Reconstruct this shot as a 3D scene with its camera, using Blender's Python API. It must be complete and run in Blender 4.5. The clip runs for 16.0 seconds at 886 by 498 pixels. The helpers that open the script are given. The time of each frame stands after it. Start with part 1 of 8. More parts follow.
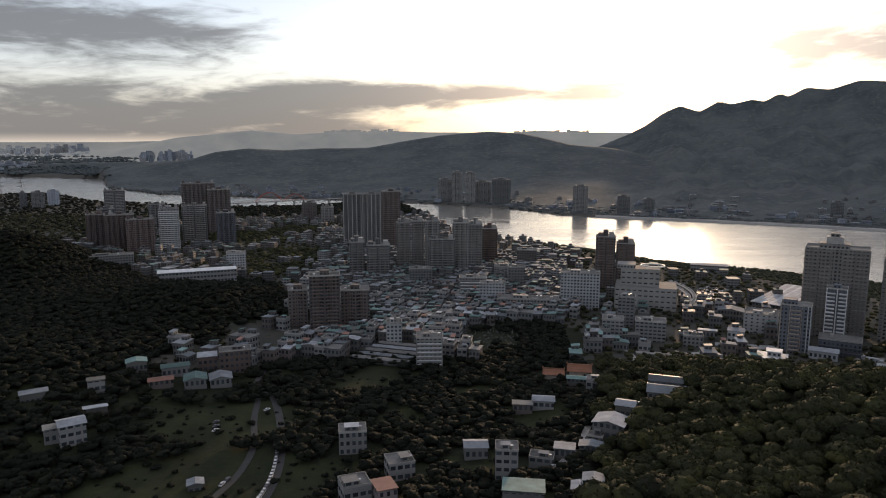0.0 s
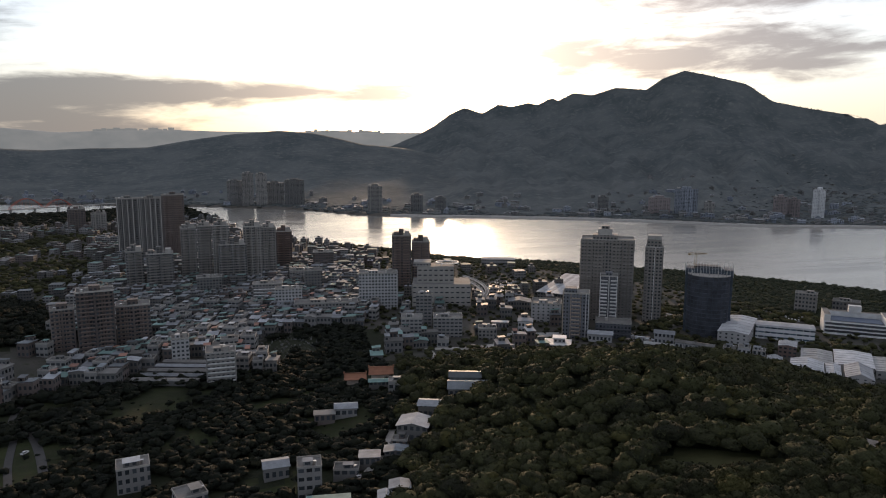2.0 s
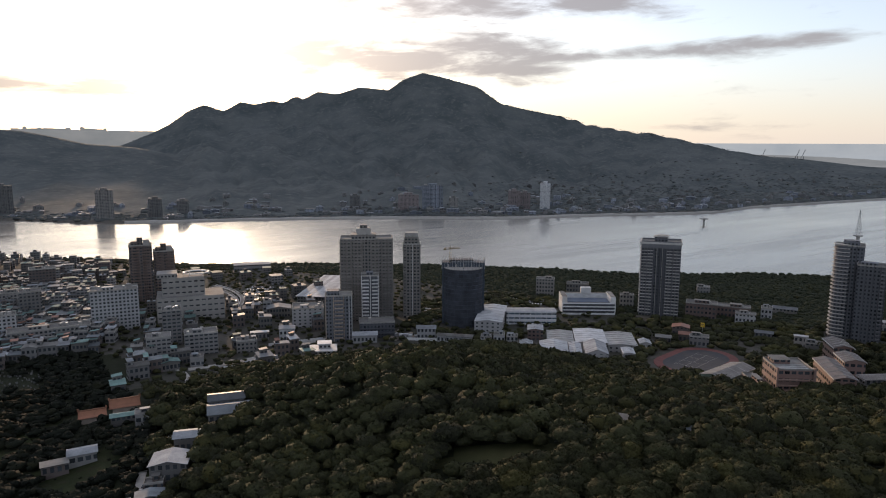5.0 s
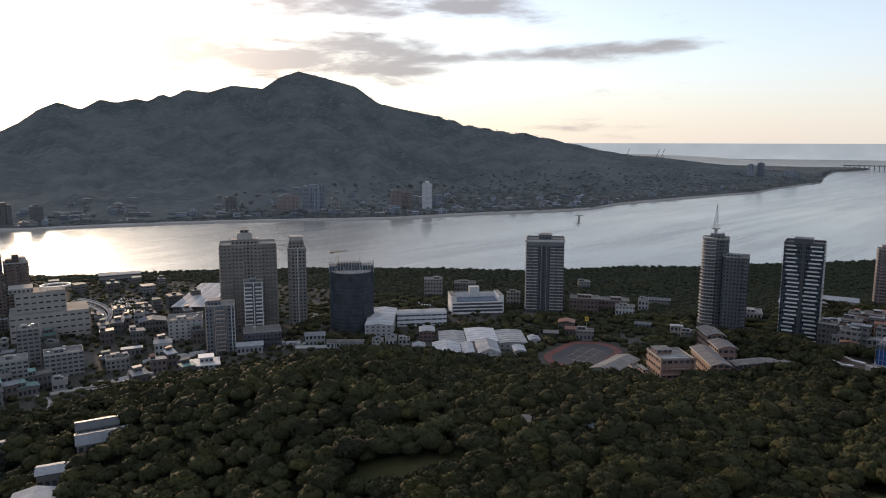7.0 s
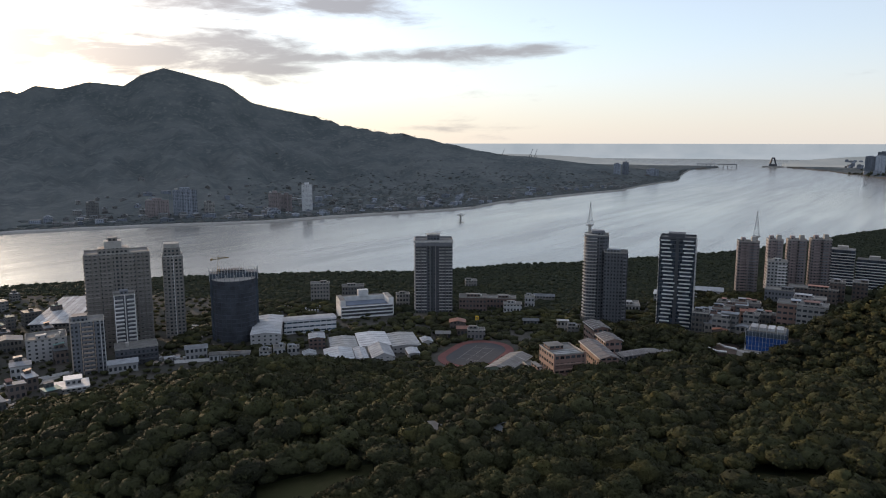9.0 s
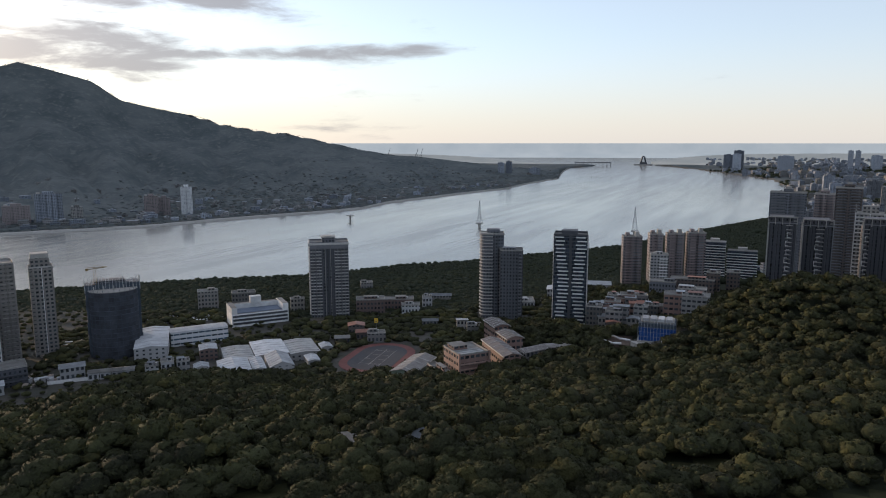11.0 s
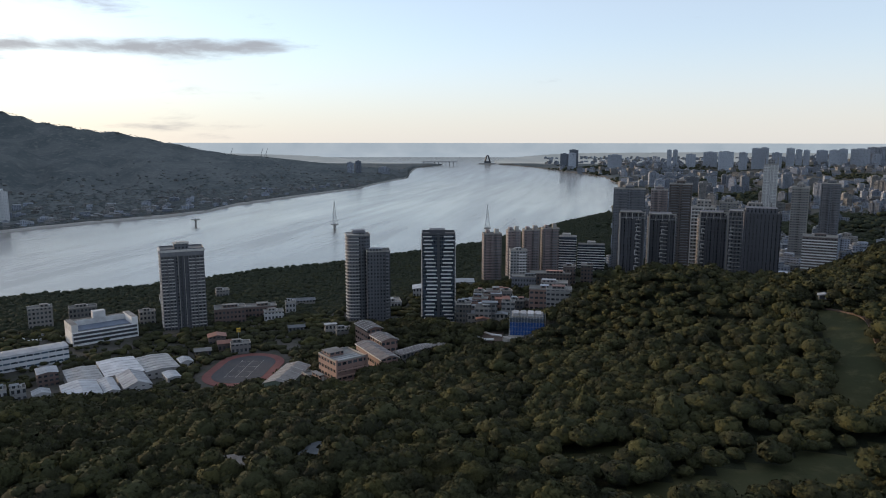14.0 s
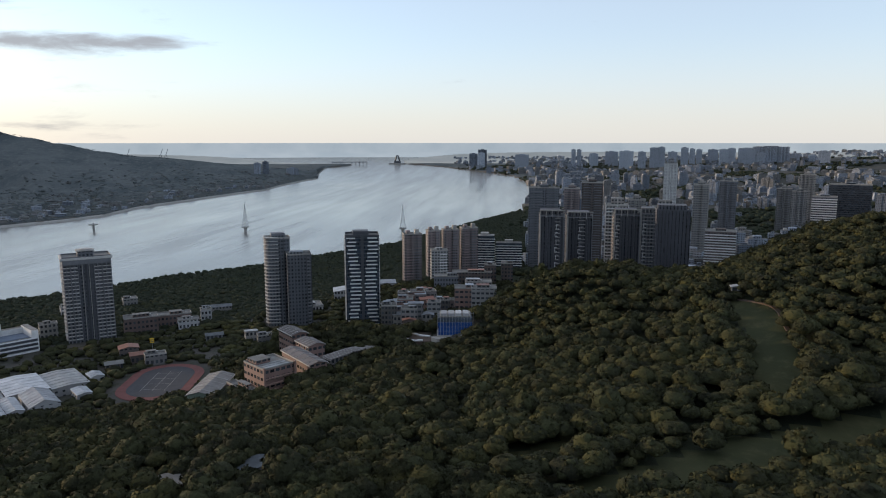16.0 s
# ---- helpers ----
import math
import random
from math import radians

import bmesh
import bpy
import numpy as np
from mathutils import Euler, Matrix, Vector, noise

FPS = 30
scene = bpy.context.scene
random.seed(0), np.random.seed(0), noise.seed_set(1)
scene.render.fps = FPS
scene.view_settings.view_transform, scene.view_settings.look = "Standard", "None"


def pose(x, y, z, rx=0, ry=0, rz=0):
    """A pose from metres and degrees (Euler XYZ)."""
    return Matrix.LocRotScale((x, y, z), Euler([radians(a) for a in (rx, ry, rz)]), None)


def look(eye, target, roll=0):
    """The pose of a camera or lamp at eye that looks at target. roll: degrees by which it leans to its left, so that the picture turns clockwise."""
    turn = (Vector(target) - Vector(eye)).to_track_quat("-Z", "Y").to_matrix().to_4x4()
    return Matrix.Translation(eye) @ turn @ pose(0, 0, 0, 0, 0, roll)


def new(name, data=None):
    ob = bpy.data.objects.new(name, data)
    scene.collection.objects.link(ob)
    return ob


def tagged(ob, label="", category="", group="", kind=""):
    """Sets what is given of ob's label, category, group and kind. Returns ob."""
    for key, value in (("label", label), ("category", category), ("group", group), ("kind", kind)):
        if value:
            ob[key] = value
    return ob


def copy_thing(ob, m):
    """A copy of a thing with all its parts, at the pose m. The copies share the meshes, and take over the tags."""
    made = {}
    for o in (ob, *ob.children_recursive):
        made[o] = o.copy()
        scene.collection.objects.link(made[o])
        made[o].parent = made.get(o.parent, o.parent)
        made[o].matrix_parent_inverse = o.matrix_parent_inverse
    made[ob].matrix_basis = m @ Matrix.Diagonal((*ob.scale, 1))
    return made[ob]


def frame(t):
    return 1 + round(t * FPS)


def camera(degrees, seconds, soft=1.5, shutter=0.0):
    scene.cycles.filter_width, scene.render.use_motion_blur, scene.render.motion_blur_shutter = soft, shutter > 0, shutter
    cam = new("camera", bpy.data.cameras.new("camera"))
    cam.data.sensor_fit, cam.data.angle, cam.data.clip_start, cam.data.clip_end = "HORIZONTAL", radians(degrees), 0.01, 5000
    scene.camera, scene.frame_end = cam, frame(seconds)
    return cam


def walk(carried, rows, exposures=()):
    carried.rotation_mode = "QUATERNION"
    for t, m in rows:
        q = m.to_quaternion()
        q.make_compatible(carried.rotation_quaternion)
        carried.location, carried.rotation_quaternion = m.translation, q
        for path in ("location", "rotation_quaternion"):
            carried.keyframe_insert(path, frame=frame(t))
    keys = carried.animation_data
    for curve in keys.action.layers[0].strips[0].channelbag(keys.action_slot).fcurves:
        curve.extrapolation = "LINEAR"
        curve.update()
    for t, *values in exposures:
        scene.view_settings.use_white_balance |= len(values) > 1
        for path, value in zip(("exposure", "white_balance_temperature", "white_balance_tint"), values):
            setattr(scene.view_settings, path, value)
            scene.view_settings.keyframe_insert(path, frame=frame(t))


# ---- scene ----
cam = camera(65.10, 16.0, soft=1.05)
PATH = [
    (0.0, pose(-0.01, 0.00, 175.00, 81.17, -0.04, 2.53)),
    (0.5, pose(0.59, 3.30, 174.91, 81.19, -0.10, 0.09)),
    (1.0, pose(1.14, 6.62, 174.85, 81.19, -0.12, -4.38)),
    (1.5, pose(1.68, 9.93, 174.79, 81.18, -0.16, -9.38)),
    (2.0, pose(2.14, 13.22, 174.72, 81.20, -0.20, -14.26)),
    (2.5, pose(2.61, 16.47, 174.68, 81.21, -0.16, -18.65)),
    (3.0, pose(3.03, 19.76, 174.66, 81.19, -0.16, -22.51)),
    (3.5, pose(3.48, 22.99, 174.64, 81.19, -0.18, -25.99)),
    (4.0, pose(3.89, 26.23, 174.61, 81.18, -0.16, -29.19)),
    (6.5, pose(5.77, 42.07, 174.57, 81.20, -0.13, -42.11)),
    (7.0, pose(6.24, 45.20, 174.57, 81.20, -0.10, -44.65)),
    (7.5, pose(6.61, 48.30, 174.56, 81.21, -0.14, -47.19)),
    (8.0, pose(7.02, 51.38, 174.55, 81.25, -0.09, -49.74)),
    (8.5, pose(7.39, 54.41, 174.55, 81.24, -0.10, -52.12)),
    (9.0, pose(7.80, 57.42, 174.51, 81.25, -0.06, -54.66)),
    (11.5, pose(9.71, 72.37, 174.47, 81.22, -0.01, -66.28)),
    (12.0, pose(10.04, 75.34, 174.46, 81.20, -0.03, -68.43)),
    (12.5, pose(10.38, 78.34, 174.44, 81.18, -0.01, -70.56)),
    (13.0, pose(10.70, 81.31, 174.46, 81.19, -0.03, -72.64)),
    (13.5, pose(10.99, 84.30, 174.47, 81.19, -0.05, -74.72)),
    (14.0, pose(11.25, 87.29, 174.51, 81.21, -0.06, -76.68)),
    (14.5, pose(11.49, 90.30, 174.56, 81.20, -0.03, -78.63)),
    (15.0, pose(11.67, 93.34, 174.63, 81.21, 0.00, -80.56)),
    (15.5, pose(11.83, 96.39, 174.70, 81.21, 0.00, -82.43)),
    (16.0, pose(11.94, 99.43, 174.78, 81.21, 0.00, -84.21)),
]
EXPOSURES = [(0.0, 1.40, 7000, 15), (4.0, 1.46, 6850, 15), (6.5, 1.6, 6700, 14), (9.0, 1.61, 6550, 12), (12.0, 1.60, 6350, 11), (16.0, 1.62, 6250, 9)]
walk(cam, PATH, EXPOSURES)

# ---- light ----
SUN_AZ, SUN_EL = 15.9, 6.5
CLEAR = (6.0, 48.0)          # middle of the flight, the centre of the far distance
EYE_Z = 175.0


def build_world():
    w = bpy.data.worlds.new("world")
    scene.world = w
    w.use_nodes = True
    nt = w.node_tree
    nt.nodes.clear()

    def N(kind, **kw):
        n = nt.nodes.new(kind)
        for k, v in kw.items():
            n.inputs[k].default_value = v
        return n

    def L(a, b):
        nt.links.new(a, b)

    def M(op, a, b=None, c=None, clamp=False):
        n = nt.nodes.new("ShaderNodeMath")
        n.operation, n.use_clamp = op, clamp
        for i, v in enumerate((a, b, c)):
            if v is None:
                continue
            if isinstance(v, (int, float)):
                n.inputs[i].default_value = v
            else:
                L(v, n.inputs[i])
        return n.outputs[0]

    def ramp(value, lo, hi):
        n = nt.nodes.new("ShaderNodeMapRange")
        n.interpolation_type = "SMOOTHSTEP"
        L(value, n.inputs[0])
        n.inputs[1].default_value, n.inputs[2].default_value = lo, hi
        return n.outputs[0]

    sky = nt.nodes.new("ShaderNodeTexSky")
    sky.sky_type, sky.sun_disc = "NISHITA", False
    sky.sun_elevation, sky.sun_rotation = radians(SUN_EL), radians(SUN_AZ)
    sky.altitude, sky.air_density, sky.dust_density, sky.ozone_density = 100, 0.8, 0.8, 2.0
    co = nt.nodes.new("ShaderNodeTexCoord")
    sep = nt.nodes.new("ShaderNodeSeparateXYZ")
    L(co.outputs["Generated"], sep.inputs[0])
    dx, dy, dz = sep.outputs
    # long flat cloud streaks over a hazy sky
    az = M("MULTIPLY", M("ARCTAN2", dx, dy), 57.2958)
    el = M("MULTIPLY", M("ARCSINE", dz), 57.2958)

    def field(across, up, scale, detail, rough, bend):
        comb = nt.nodes.new("ShaderNodeCombineXYZ")
        L(M("MULTIPLY", az, across), comb.inputs[0])
        L(M("ADD", M("MULTIPLY", el, up), M("MULTIPLY", az, -0.03 * up)), comb.inputs[1])
        n = N("ShaderNodeTexNoise", Scale=scale, Detail=detail, Roughness=rough, Distortion=bend)
        L(comb.outputs[0], n.inputs["Vector"])
        return n.outputs[0]

    def inside(v, lo, hi, soft):
        return M("MULTIPLY", ramp(v, lo - soft, lo + soft), M("SUBTRACT", 1.0, ramp(v, hi - soft, hi + soft)))

    streak, wisp, broad = field(0.15, 0.72, 1.0, 8.0, 0.6, 0.5), field(0.4, 1.9, 1.0, 5.0, 0.6, 0.4), field(0.06, 0.3, 1.0, 3.0, 0.5, 0.2)
    dens = M("ADD", M("MULTIPLY", streak, 0.62), M("ADD", M("MULTIPLY", wisp, 0.2), M("MULTIPLY", broad, 0.18)))
    # banks of cloud: bearing from, to, softness; height from, to, softness; rise per degree of bearing; weight
    for a0, a1, sa, e0, e1, se, rise, weight in CLOUD_BANKS:
        lift = M("SUBTRACT", el, M("MULTIPLY", M("SUBTRACT", az, a0), rise)) if rise else el
        dens = M("ADD", dens, M("MULTIPLY", M("MULTIPLY", inside(az, a0, a1, sa), inside(lift, e0, e1, se)), weight))
    cover = M("MULTIPLY", ramp(dens, 0.55, 0.82), ramp(el, -0.4, 0.7))
    sx, sy, sz = (math.sin(radians(SUN_AZ)) * math.cos(radians(SUN_EL)), math.cos(radians(SUN_AZ)) * math.cos(radians(SUN_EL)), math.sin(radians(SUN_EL)))
    dot = M("MAXIMUM", M("ADD", M("ADD", M("MULTIPLY", dx, sx), M("MULTIPLY", dy, sy)), M("MULTIPLY", dz, sz)), 0.0)

    def blend(f, a, b, kind="MIX"):
        n = nt.nodes.new("ShaderNodeMix")
        n.data_type, n.blend_type = "RGBA", kind
        for i, v in ((0, f), (6, a), (7, b)):
            if isinstance(v, (int, float)):
                n.inputs[i].default_value = v
            elif isinstance(v, tuple):
                n.inputs[i].default_value = (*v, 1)
            else:
                L(v, n.inputs[i])
        return n.outputs[2]

    air = blend(ramp(el, 0.5, 5.0), HAZE_LOW, HAZE)
    hazy = blend(M("SUBTRACT", 0.88, M("MULTIPLY", ramp(el, 0.0, 9.0), 0.36)), sky.outputs[0], air)
    # haze passes more light towards the sun
    hazy = blend(M("POWER", dot, 60.0), hazy, (4.8, 4.4, 3.8), "ADD")
    cloud = blend(M("POWER", dot, 22.0), blend(ramp(az, 5.0, 50.0), CLOUD, CLOUD_SEA), (2.0, 1.72, 1.66))
    hazy = blend(M("MULTIPLY", cover, 0.84), hazy, cloud)
    bg = nt.nodes.new("ShaderNodeBackground")
    bg.inputs["Strength"].default_value = SKY
    L(hazy, bg.inputs[0])
    out = nt.nodes.new("ShaderNodeOutputWorld")
    L(bg.outputs[0], out.inputs[0])


SKY = 0.12
HAZE, HAZE_LOW, CLOUD = (2.2, 2.15, 2.2), (2.25, 2.14, 2.02), (0.5, 0.54, 0.6)
CLOUD_SEA = (0.98, 0.95, 1.0)
CLOUD_BANKS = [(-75, -19, 7, 5.9, 9.8, 1.6, 0.0, 0.33), (-80, -6, 11, -1.0, 4.3, 2.4, 0.0, 0.33), (-18, 14, 4, 2.8, 4.3, 0.8, 0.01, 0.31), (21, 44, 4, 4.7, 8.4, 1.3, 0.0, 0.3), (43, 65, 4, 5.9, 6.9, 0.7, 0.045, 0.31),
               (24, 52, 6, 9.2, 11.5, 1.0, 0.0, 0.25), (48, 63, 4, 0.9, 1.3, 0.35, 0.0, 0.16), (88, 112, 5, 10.5, 11.2, 0.5, 0.01, 0.1), (66, 125, 4, -1.0, 30.0, 2.0, 0.0, -0.08), (125, 300, 20, 8.0, 50.0, 6.0, 0.0, 0.12)]
build_world()
lamp = bpy.data.lights.new("sun", "SUN")
lamp.energy, lamp.angle, lamp.color = 1.2, radians(3.0), (1.0, 0.72, 0.47)
sun = new("sun", lamp)
sun.matrix_world = look((1000 * math.sin(radians(SUN_AZ)), 1000 * math.cos(radians(SUN_AZ)), 1000 * math.tan(radians(SUN_EL))), (0, 0, 0))

# ---- materials ----
class Nodes:
    """A short hand for building one material's node tree."""

    def __init__(self, name):
        self.mat = bpy.data.materials.new(name)
        self.mat.use_nodes = True
        self.t = self.mat.node_tree
        self.b = self.t.nodes["Principled BSDF"]

    def put(self, slot, v):
        s = self.b.inputs[slot]
        if isinstance(v, (int, float)):
            s.default_value = v
        elif isinstance(v, tuple):
            s.default_value = (*v, 1) if len(v) == 3 else v
        else:
            self.t.links.new(v, s)
        return self

    def math(self, op, a, b=None, clamp=False):
        n = self.t.nodes.new("ShaderNodeMath")
        n.operation, n.use_clamp = op, clamp
        for i, v in enumerate((a, b)):
            if v is None:
                continue
            if isinstance(v, (int, float)):
                n.inputs[i].default_value = v
            else:
                self.t.links.new(v, n.inputs[i])
        return n.outputs[0]

    def where(self, kind="Object"):
        return self.t.nodes.new("ShaderNodeTexCoord").outputs[kind]

    def place(self):
        return self.t.nodes.new("ShaderNodeNewGeometry").outputs["Position"]

    def island(self):
        return self.t.nodes.new("ShaderNodeNewGeometry").outputs["Random Per Island"]

    def chance(self):
        return self.t.nodes.new("ShaderNodeObjectInfo").outputs["Random"]

    def noise(self, vec, scale, detail=4.0, rough=0.55):
        n = self.t.nodes.new("ShaderNodeTexNoise")
        n.inputs["Scale"].default_value, n.inputs["Detail"].default_value, n.inputs["Roughness"].default_value = scale, detail, rough
        self.t.links.new(vec, n.inputs["Vector"])
        return n.outputs[0]

    def step(self, v, lo, hi, a=0.0, b=1.0):
        n = self.t.nodes.new("ShaderNodeMapRange")
        self.t.links.new(v, n.inputs[0])
        for i, x in enumerate((lo, hi, a, b)):
            n.inputs[i + 1].default_value = x
        return n.outputs[0]

    def mix(self, f, a, b, blend="MIX"):
        n = self.t.nodes.new("ShaderNodeMix")
        n.data_type, n.blend_type = "RGBA", blend
        for i, v in ((0, f), (6, a), (7, b)):
            if isinstance(v, (int, float)):
                n.inputs[i].default_value = v
            elif isinstance(v, tuple):
                n.inputs[i].default_value = (*v, 1)
            else:
                self.t.links.new(v, n.inputs[i])
        return n.outputs[2]

    def bump(self, height, strength=0.3, distance=0.1):
        n = self.t.nodes.new("ShaderNodeBump")
        n.inputs["Strength"].default_value, n.inputs["Distance"].default_value = strength, distance
        self.t.links.new(height, n.inputs["Height"])
        self.t.links.new(n.outputs[0], self.b.inputs["Normal"])
        return self


def plain(name, colour, rough=0.8, vary=0.25, scale=0.25, metal=0.0, by_object=0.25, by_island=0.0, gloss=0.3):
    """A surface with stains at two sizes and a little difference from thing to thing."""
    n = Nodes(name)
    co = n.place()
    f = n.math("ADD", n.math("MULTIPLY", n.noise(co, scale), 0.65), n.math("MULTIPLY", n.noise(co, scale * 9), 0.35))
    k = n.step(f, 0.3, 0.7, 1 - vary, 1 + vary * 0.6)
    k = n.math("MULTIPLY", k, n.step(n.chance(), 0, 1, 1 - by_object, 1 + by_object * 0.5))
    if by_island:
        k = n.math("MULTIPLY", k, n.step(n.island(), 0, 1, 1 - by_island, 1 + by_island))
    n.put("Base Color", n.mix(1.0, colour, k, "MULTIPLY")).put("Roughness", rough).put("Metallic", metal).put("Specular IOR Level", gloss)
    n.bump(f, 0.25, 0.05)
    return n.mat


def facade(name, wall, glass=(0.03, 0.035, 0.04), bay=3.2, floor=3.2, wide=0.55, tall=0.5, rough=0.75, band=None, by_object=0.3, by_island=0.0):
    """A wall with rows of windows, laid out in metres along the wall."""
    n = Nodes(name)
    uv = n.where("UV")
    sep = n.t.nodes.new("ShaderNodeSeparateXYZ")
    n.t.links.new(uv, sep.inputs[0])
    u, v = n.math("FRACT", n.math("DIVIDE", sep.outputs[0], bay)), n.math("FRACT", n.math("DIVIDE", sep.outputs[1], floor))
    inx = n.math("LESS_THAN", n.math("ABSOLUTE", n.math("SUBTRACT", u, 0.5)), wide / 2)
    iny = n.math("LESS_THAN", n.math("ABSOLUTE", n.math("SUBTRACT", v, 0.52)), tall / 2)
    win = n.math("MULTIPLY", inx, iny)
    cell = n.t.nodes.new("ShaderNodeCombineXYZ")
    n.t.links.new(n.math("FLOOR", n.math("DIVIDE", sep.outputs[0], bay)), cell.inputs[0])
    n.t.links.new(n.math("FLOOR", n.math("DIVIDE", sep.outputs[1], floor)), cell.inputs[1])
    white = n.t.nodes.new("ShaderNodeTexWhiteNoise")
    n.t.links.new(cell.outputs[0], white.inputs[0])
    co = n.place()
    f = n.math("ADD", n.math("MULTIPLY", n.noise(co, 0.12), 0.6), n.math("MULTIPLY", n.noise(co, 1.6), 0.4))
    k = n.math("MULTIPLY", n.step(f, 0.3, 0.7, 0.8, 1.12), n.step(n.chance(), 0, 1, 1 - by_object, 1 + by_object * 0.4))
    if by_island:
        k = n.math("MULTIPLY", k, n.step(n.island(), 0, 1, 1 - by_island, 1 + by_island))
    base = n.mix(1.0, wall, k, "MULTIPLY")
    if band:
        edge = n.math("LESS_THAN", v, 0.14)
        base = n.mix(edge, base, band)
    pane = n.mix(1.0, glass, n.step(white.outputs[0], 0, 1, 0.5, 2.2), "MULTIPLY")
    n.put("Base Color", n.mix(win, base, pane))
    n.put("Roughness", n.step(win, 0, 1, rough, 0.25))
    n.bump(n.math("SUBTRACT", 1.0, win), 0.6, 0.25)
    return n.mat


def leaves(name, dark, light, scale=0.6, island=True):
    n = Nodes(name)
    co = n.place()
    fine, coarse = n.noise(co, scale, 5.0, 0.7), n.noise(co, 0.05, 4.0)
    who = n.island() if island else n.chance()
    f = n.math("ADD", n.math("MULTIPLY", fine, 0.5), n.math("ADD", n.math("MULTIPLY", who, 0.2), n.math("MULTIPLY", coarse, 0.5)))
    col = n.mix(n.step(f, 0.40, 0.82), dark, light)
    # some crowns are dry and yellowish, some deep green
    other = n.step(n.math("FRACT", n.math("MULTIPLY", who, 7.31)), 0.55, 1.0)
    col = n.mix(n.math("MULTIPLY", n.math("MULTIPLY", other, 0.75), n.step(coarse, 0.42, 0.6)), col, (light[0] * 1.25, light[1] * 1.05, light[2] * 0.8))
    n.put("Base Color", col).put("Roughness", 0.85).put("Specular IOR Level", 0.06)
    n.bump(fine, 1.0, 0.85)
    return n.mat


def ground_mat(name, a, b, c, scale=0.02, fine=0.5, relief=0.6):
    n = Nodes(name)
    co = n.place()
    f, g = n.noise(co, scale, 6.0, 0.6), n.noise(co, fine, 5.0, 0.7)
    col = n.mix(n.step(f, 0.4, 0.62), a, b)
    col = n.mix(n.step(g, 0.52, 0.68), col, c)
    n.put("Base Color", col).put("Roughness", 0.95).put("Specular IOR Level", 0.15)
    n.bump(g, 0.7, relief)
    return n.mat


def water_mat():
    n = Nodes("water")
    co = n.place()
    m = n.t.nodes.new("ShaderNodeMapping")
    m.inputs["Rotation"].default_value = (0, 0, radians(35))
    m.inputs["Scale"].default_value = (0.35, 1.0, 1.0)
    n.t.links.new(co, m.inputs[0])
    h = n.math("ADD", n.math("MULTIPLY", n.noise(m.outputs[0], 0.16, 5.0, 0.7), 1.2), n.math("MULTIPLY", n.noise(m.outputs[0], 0.015, 3.0), 1.6))
    flow = n.t.nodes.new("ShaderNodeMapping")
    flow.inputs["Rotation"].default_value = (0, 0, radians(-66))
    flow.inputs["Scale"].default_value = (0.06, 1.0, 1.0)
    n.t.links.new(co, flow.inputs[0])
    still = n.math("ADD", n.math("MULTIPLY", n.noise(m.outputs[0], 0.0022, 4.0, 0.6), 0.45), n.math("MULTIPLY", n.noise(flow.outputs[0], 0.022, 6.0, 0.66), 0.55))
    n.put("Base Color", (0.2, 0.192, 0.17)).put("IOR", 1.333)
    n.put("Roughness", n.step(still, 0.40, 0.60, 0.12, 0.25))
    n.bump(h, 0.14, 1.0)
    return n.mat


MAT_WATER = water_mat()
MAT_FOREST_FLOOR = ground_mat("forest_floor", (0.014, 0.018, 0.01), (0.02, 0.025, 0.013), (0.026, 0.028, 0.016))
MAT_FIELD = ground_mat("field_grass", (0.016, 0.021, 0.009), (0.03, 0.038, 0.015), (0.028, 0.026, 0.016), 0.03, 0.2)
MAT_LAWN = ground_mat("golf_lawn", (0.034, 0.04, 0.018), (0.05, 0.052, 0.023), (0.064, 0.061, 0.03), 0.03, 0.12)
MAT_TOWN = ground_mat("town_ground", (0.05, 0.052, 0.045), (0.085, 0.08, 0.072), (0.035, 0.042, 0.024), 0.03, 0.12)
# Mountain woods paled and blued: distance haze is painted into the colour.
MAT_FAR = ground_mat("haze_tinted_woods", (0.062, 0.077, 0.081), (0.098, 0.112, 0.114), (0.128, 0.139, 0.136), 0.006, 0.04, 10.0)
MAT_MUD = ground_mat("tidal_mud", (0.09, 0.085, 0.075), (0.12, 0.11, 0.1), (0.07, 0.07, 0.06), 0.01, 0.1)
MAT_LEAF = leaves("leaves", (0.017, 0.0182, 0.013), (0.062, 0.067, 0.031), 1.15)
MAT_LEAF_ONE = leaves("leaves_single", (0.017, 0.0182, 0.013), (0.062, 0.067, 0.031), 1.15, False)
# Darkened copy of the leaves: shade over valley and hillside is in the colour.
MAT_LEAF_SHADE = leaves("shaded_leaves", (0.0095, 0.0118, 0.0098), (0.018, 0.0215, 0.0145), 1.1)
# Far leaves lightened and blued to carry the same painted haze as the mountain.
MAT_FAR_LEAF = leaves("haze_tinted_leaves", (0.066, 0.078, 0.081), (0.1, 0.111, 0.11))
MAT_MANGROVE = leaves("mangrove_leaves", (0.024, 0.03, 0.021), (0.036, 0.043, 0.026))
MAT_BARK = plain("bark", (0.11, 0.085, 0.06), 0.9)
MAT_ASPHALT = plain("asphalt", (0.06, 0.06, 0.06), 0.85)
MAT_CONCRETE = plain("concrete", (0.34, 0.33, 0.31), 0.85)


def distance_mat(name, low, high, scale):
    """Hazy distance that glows: haze and sky light are put in as emission."""
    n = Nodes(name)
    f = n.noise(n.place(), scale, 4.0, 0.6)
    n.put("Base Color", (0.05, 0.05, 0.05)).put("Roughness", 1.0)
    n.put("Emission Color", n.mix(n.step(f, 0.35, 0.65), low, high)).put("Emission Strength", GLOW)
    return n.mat


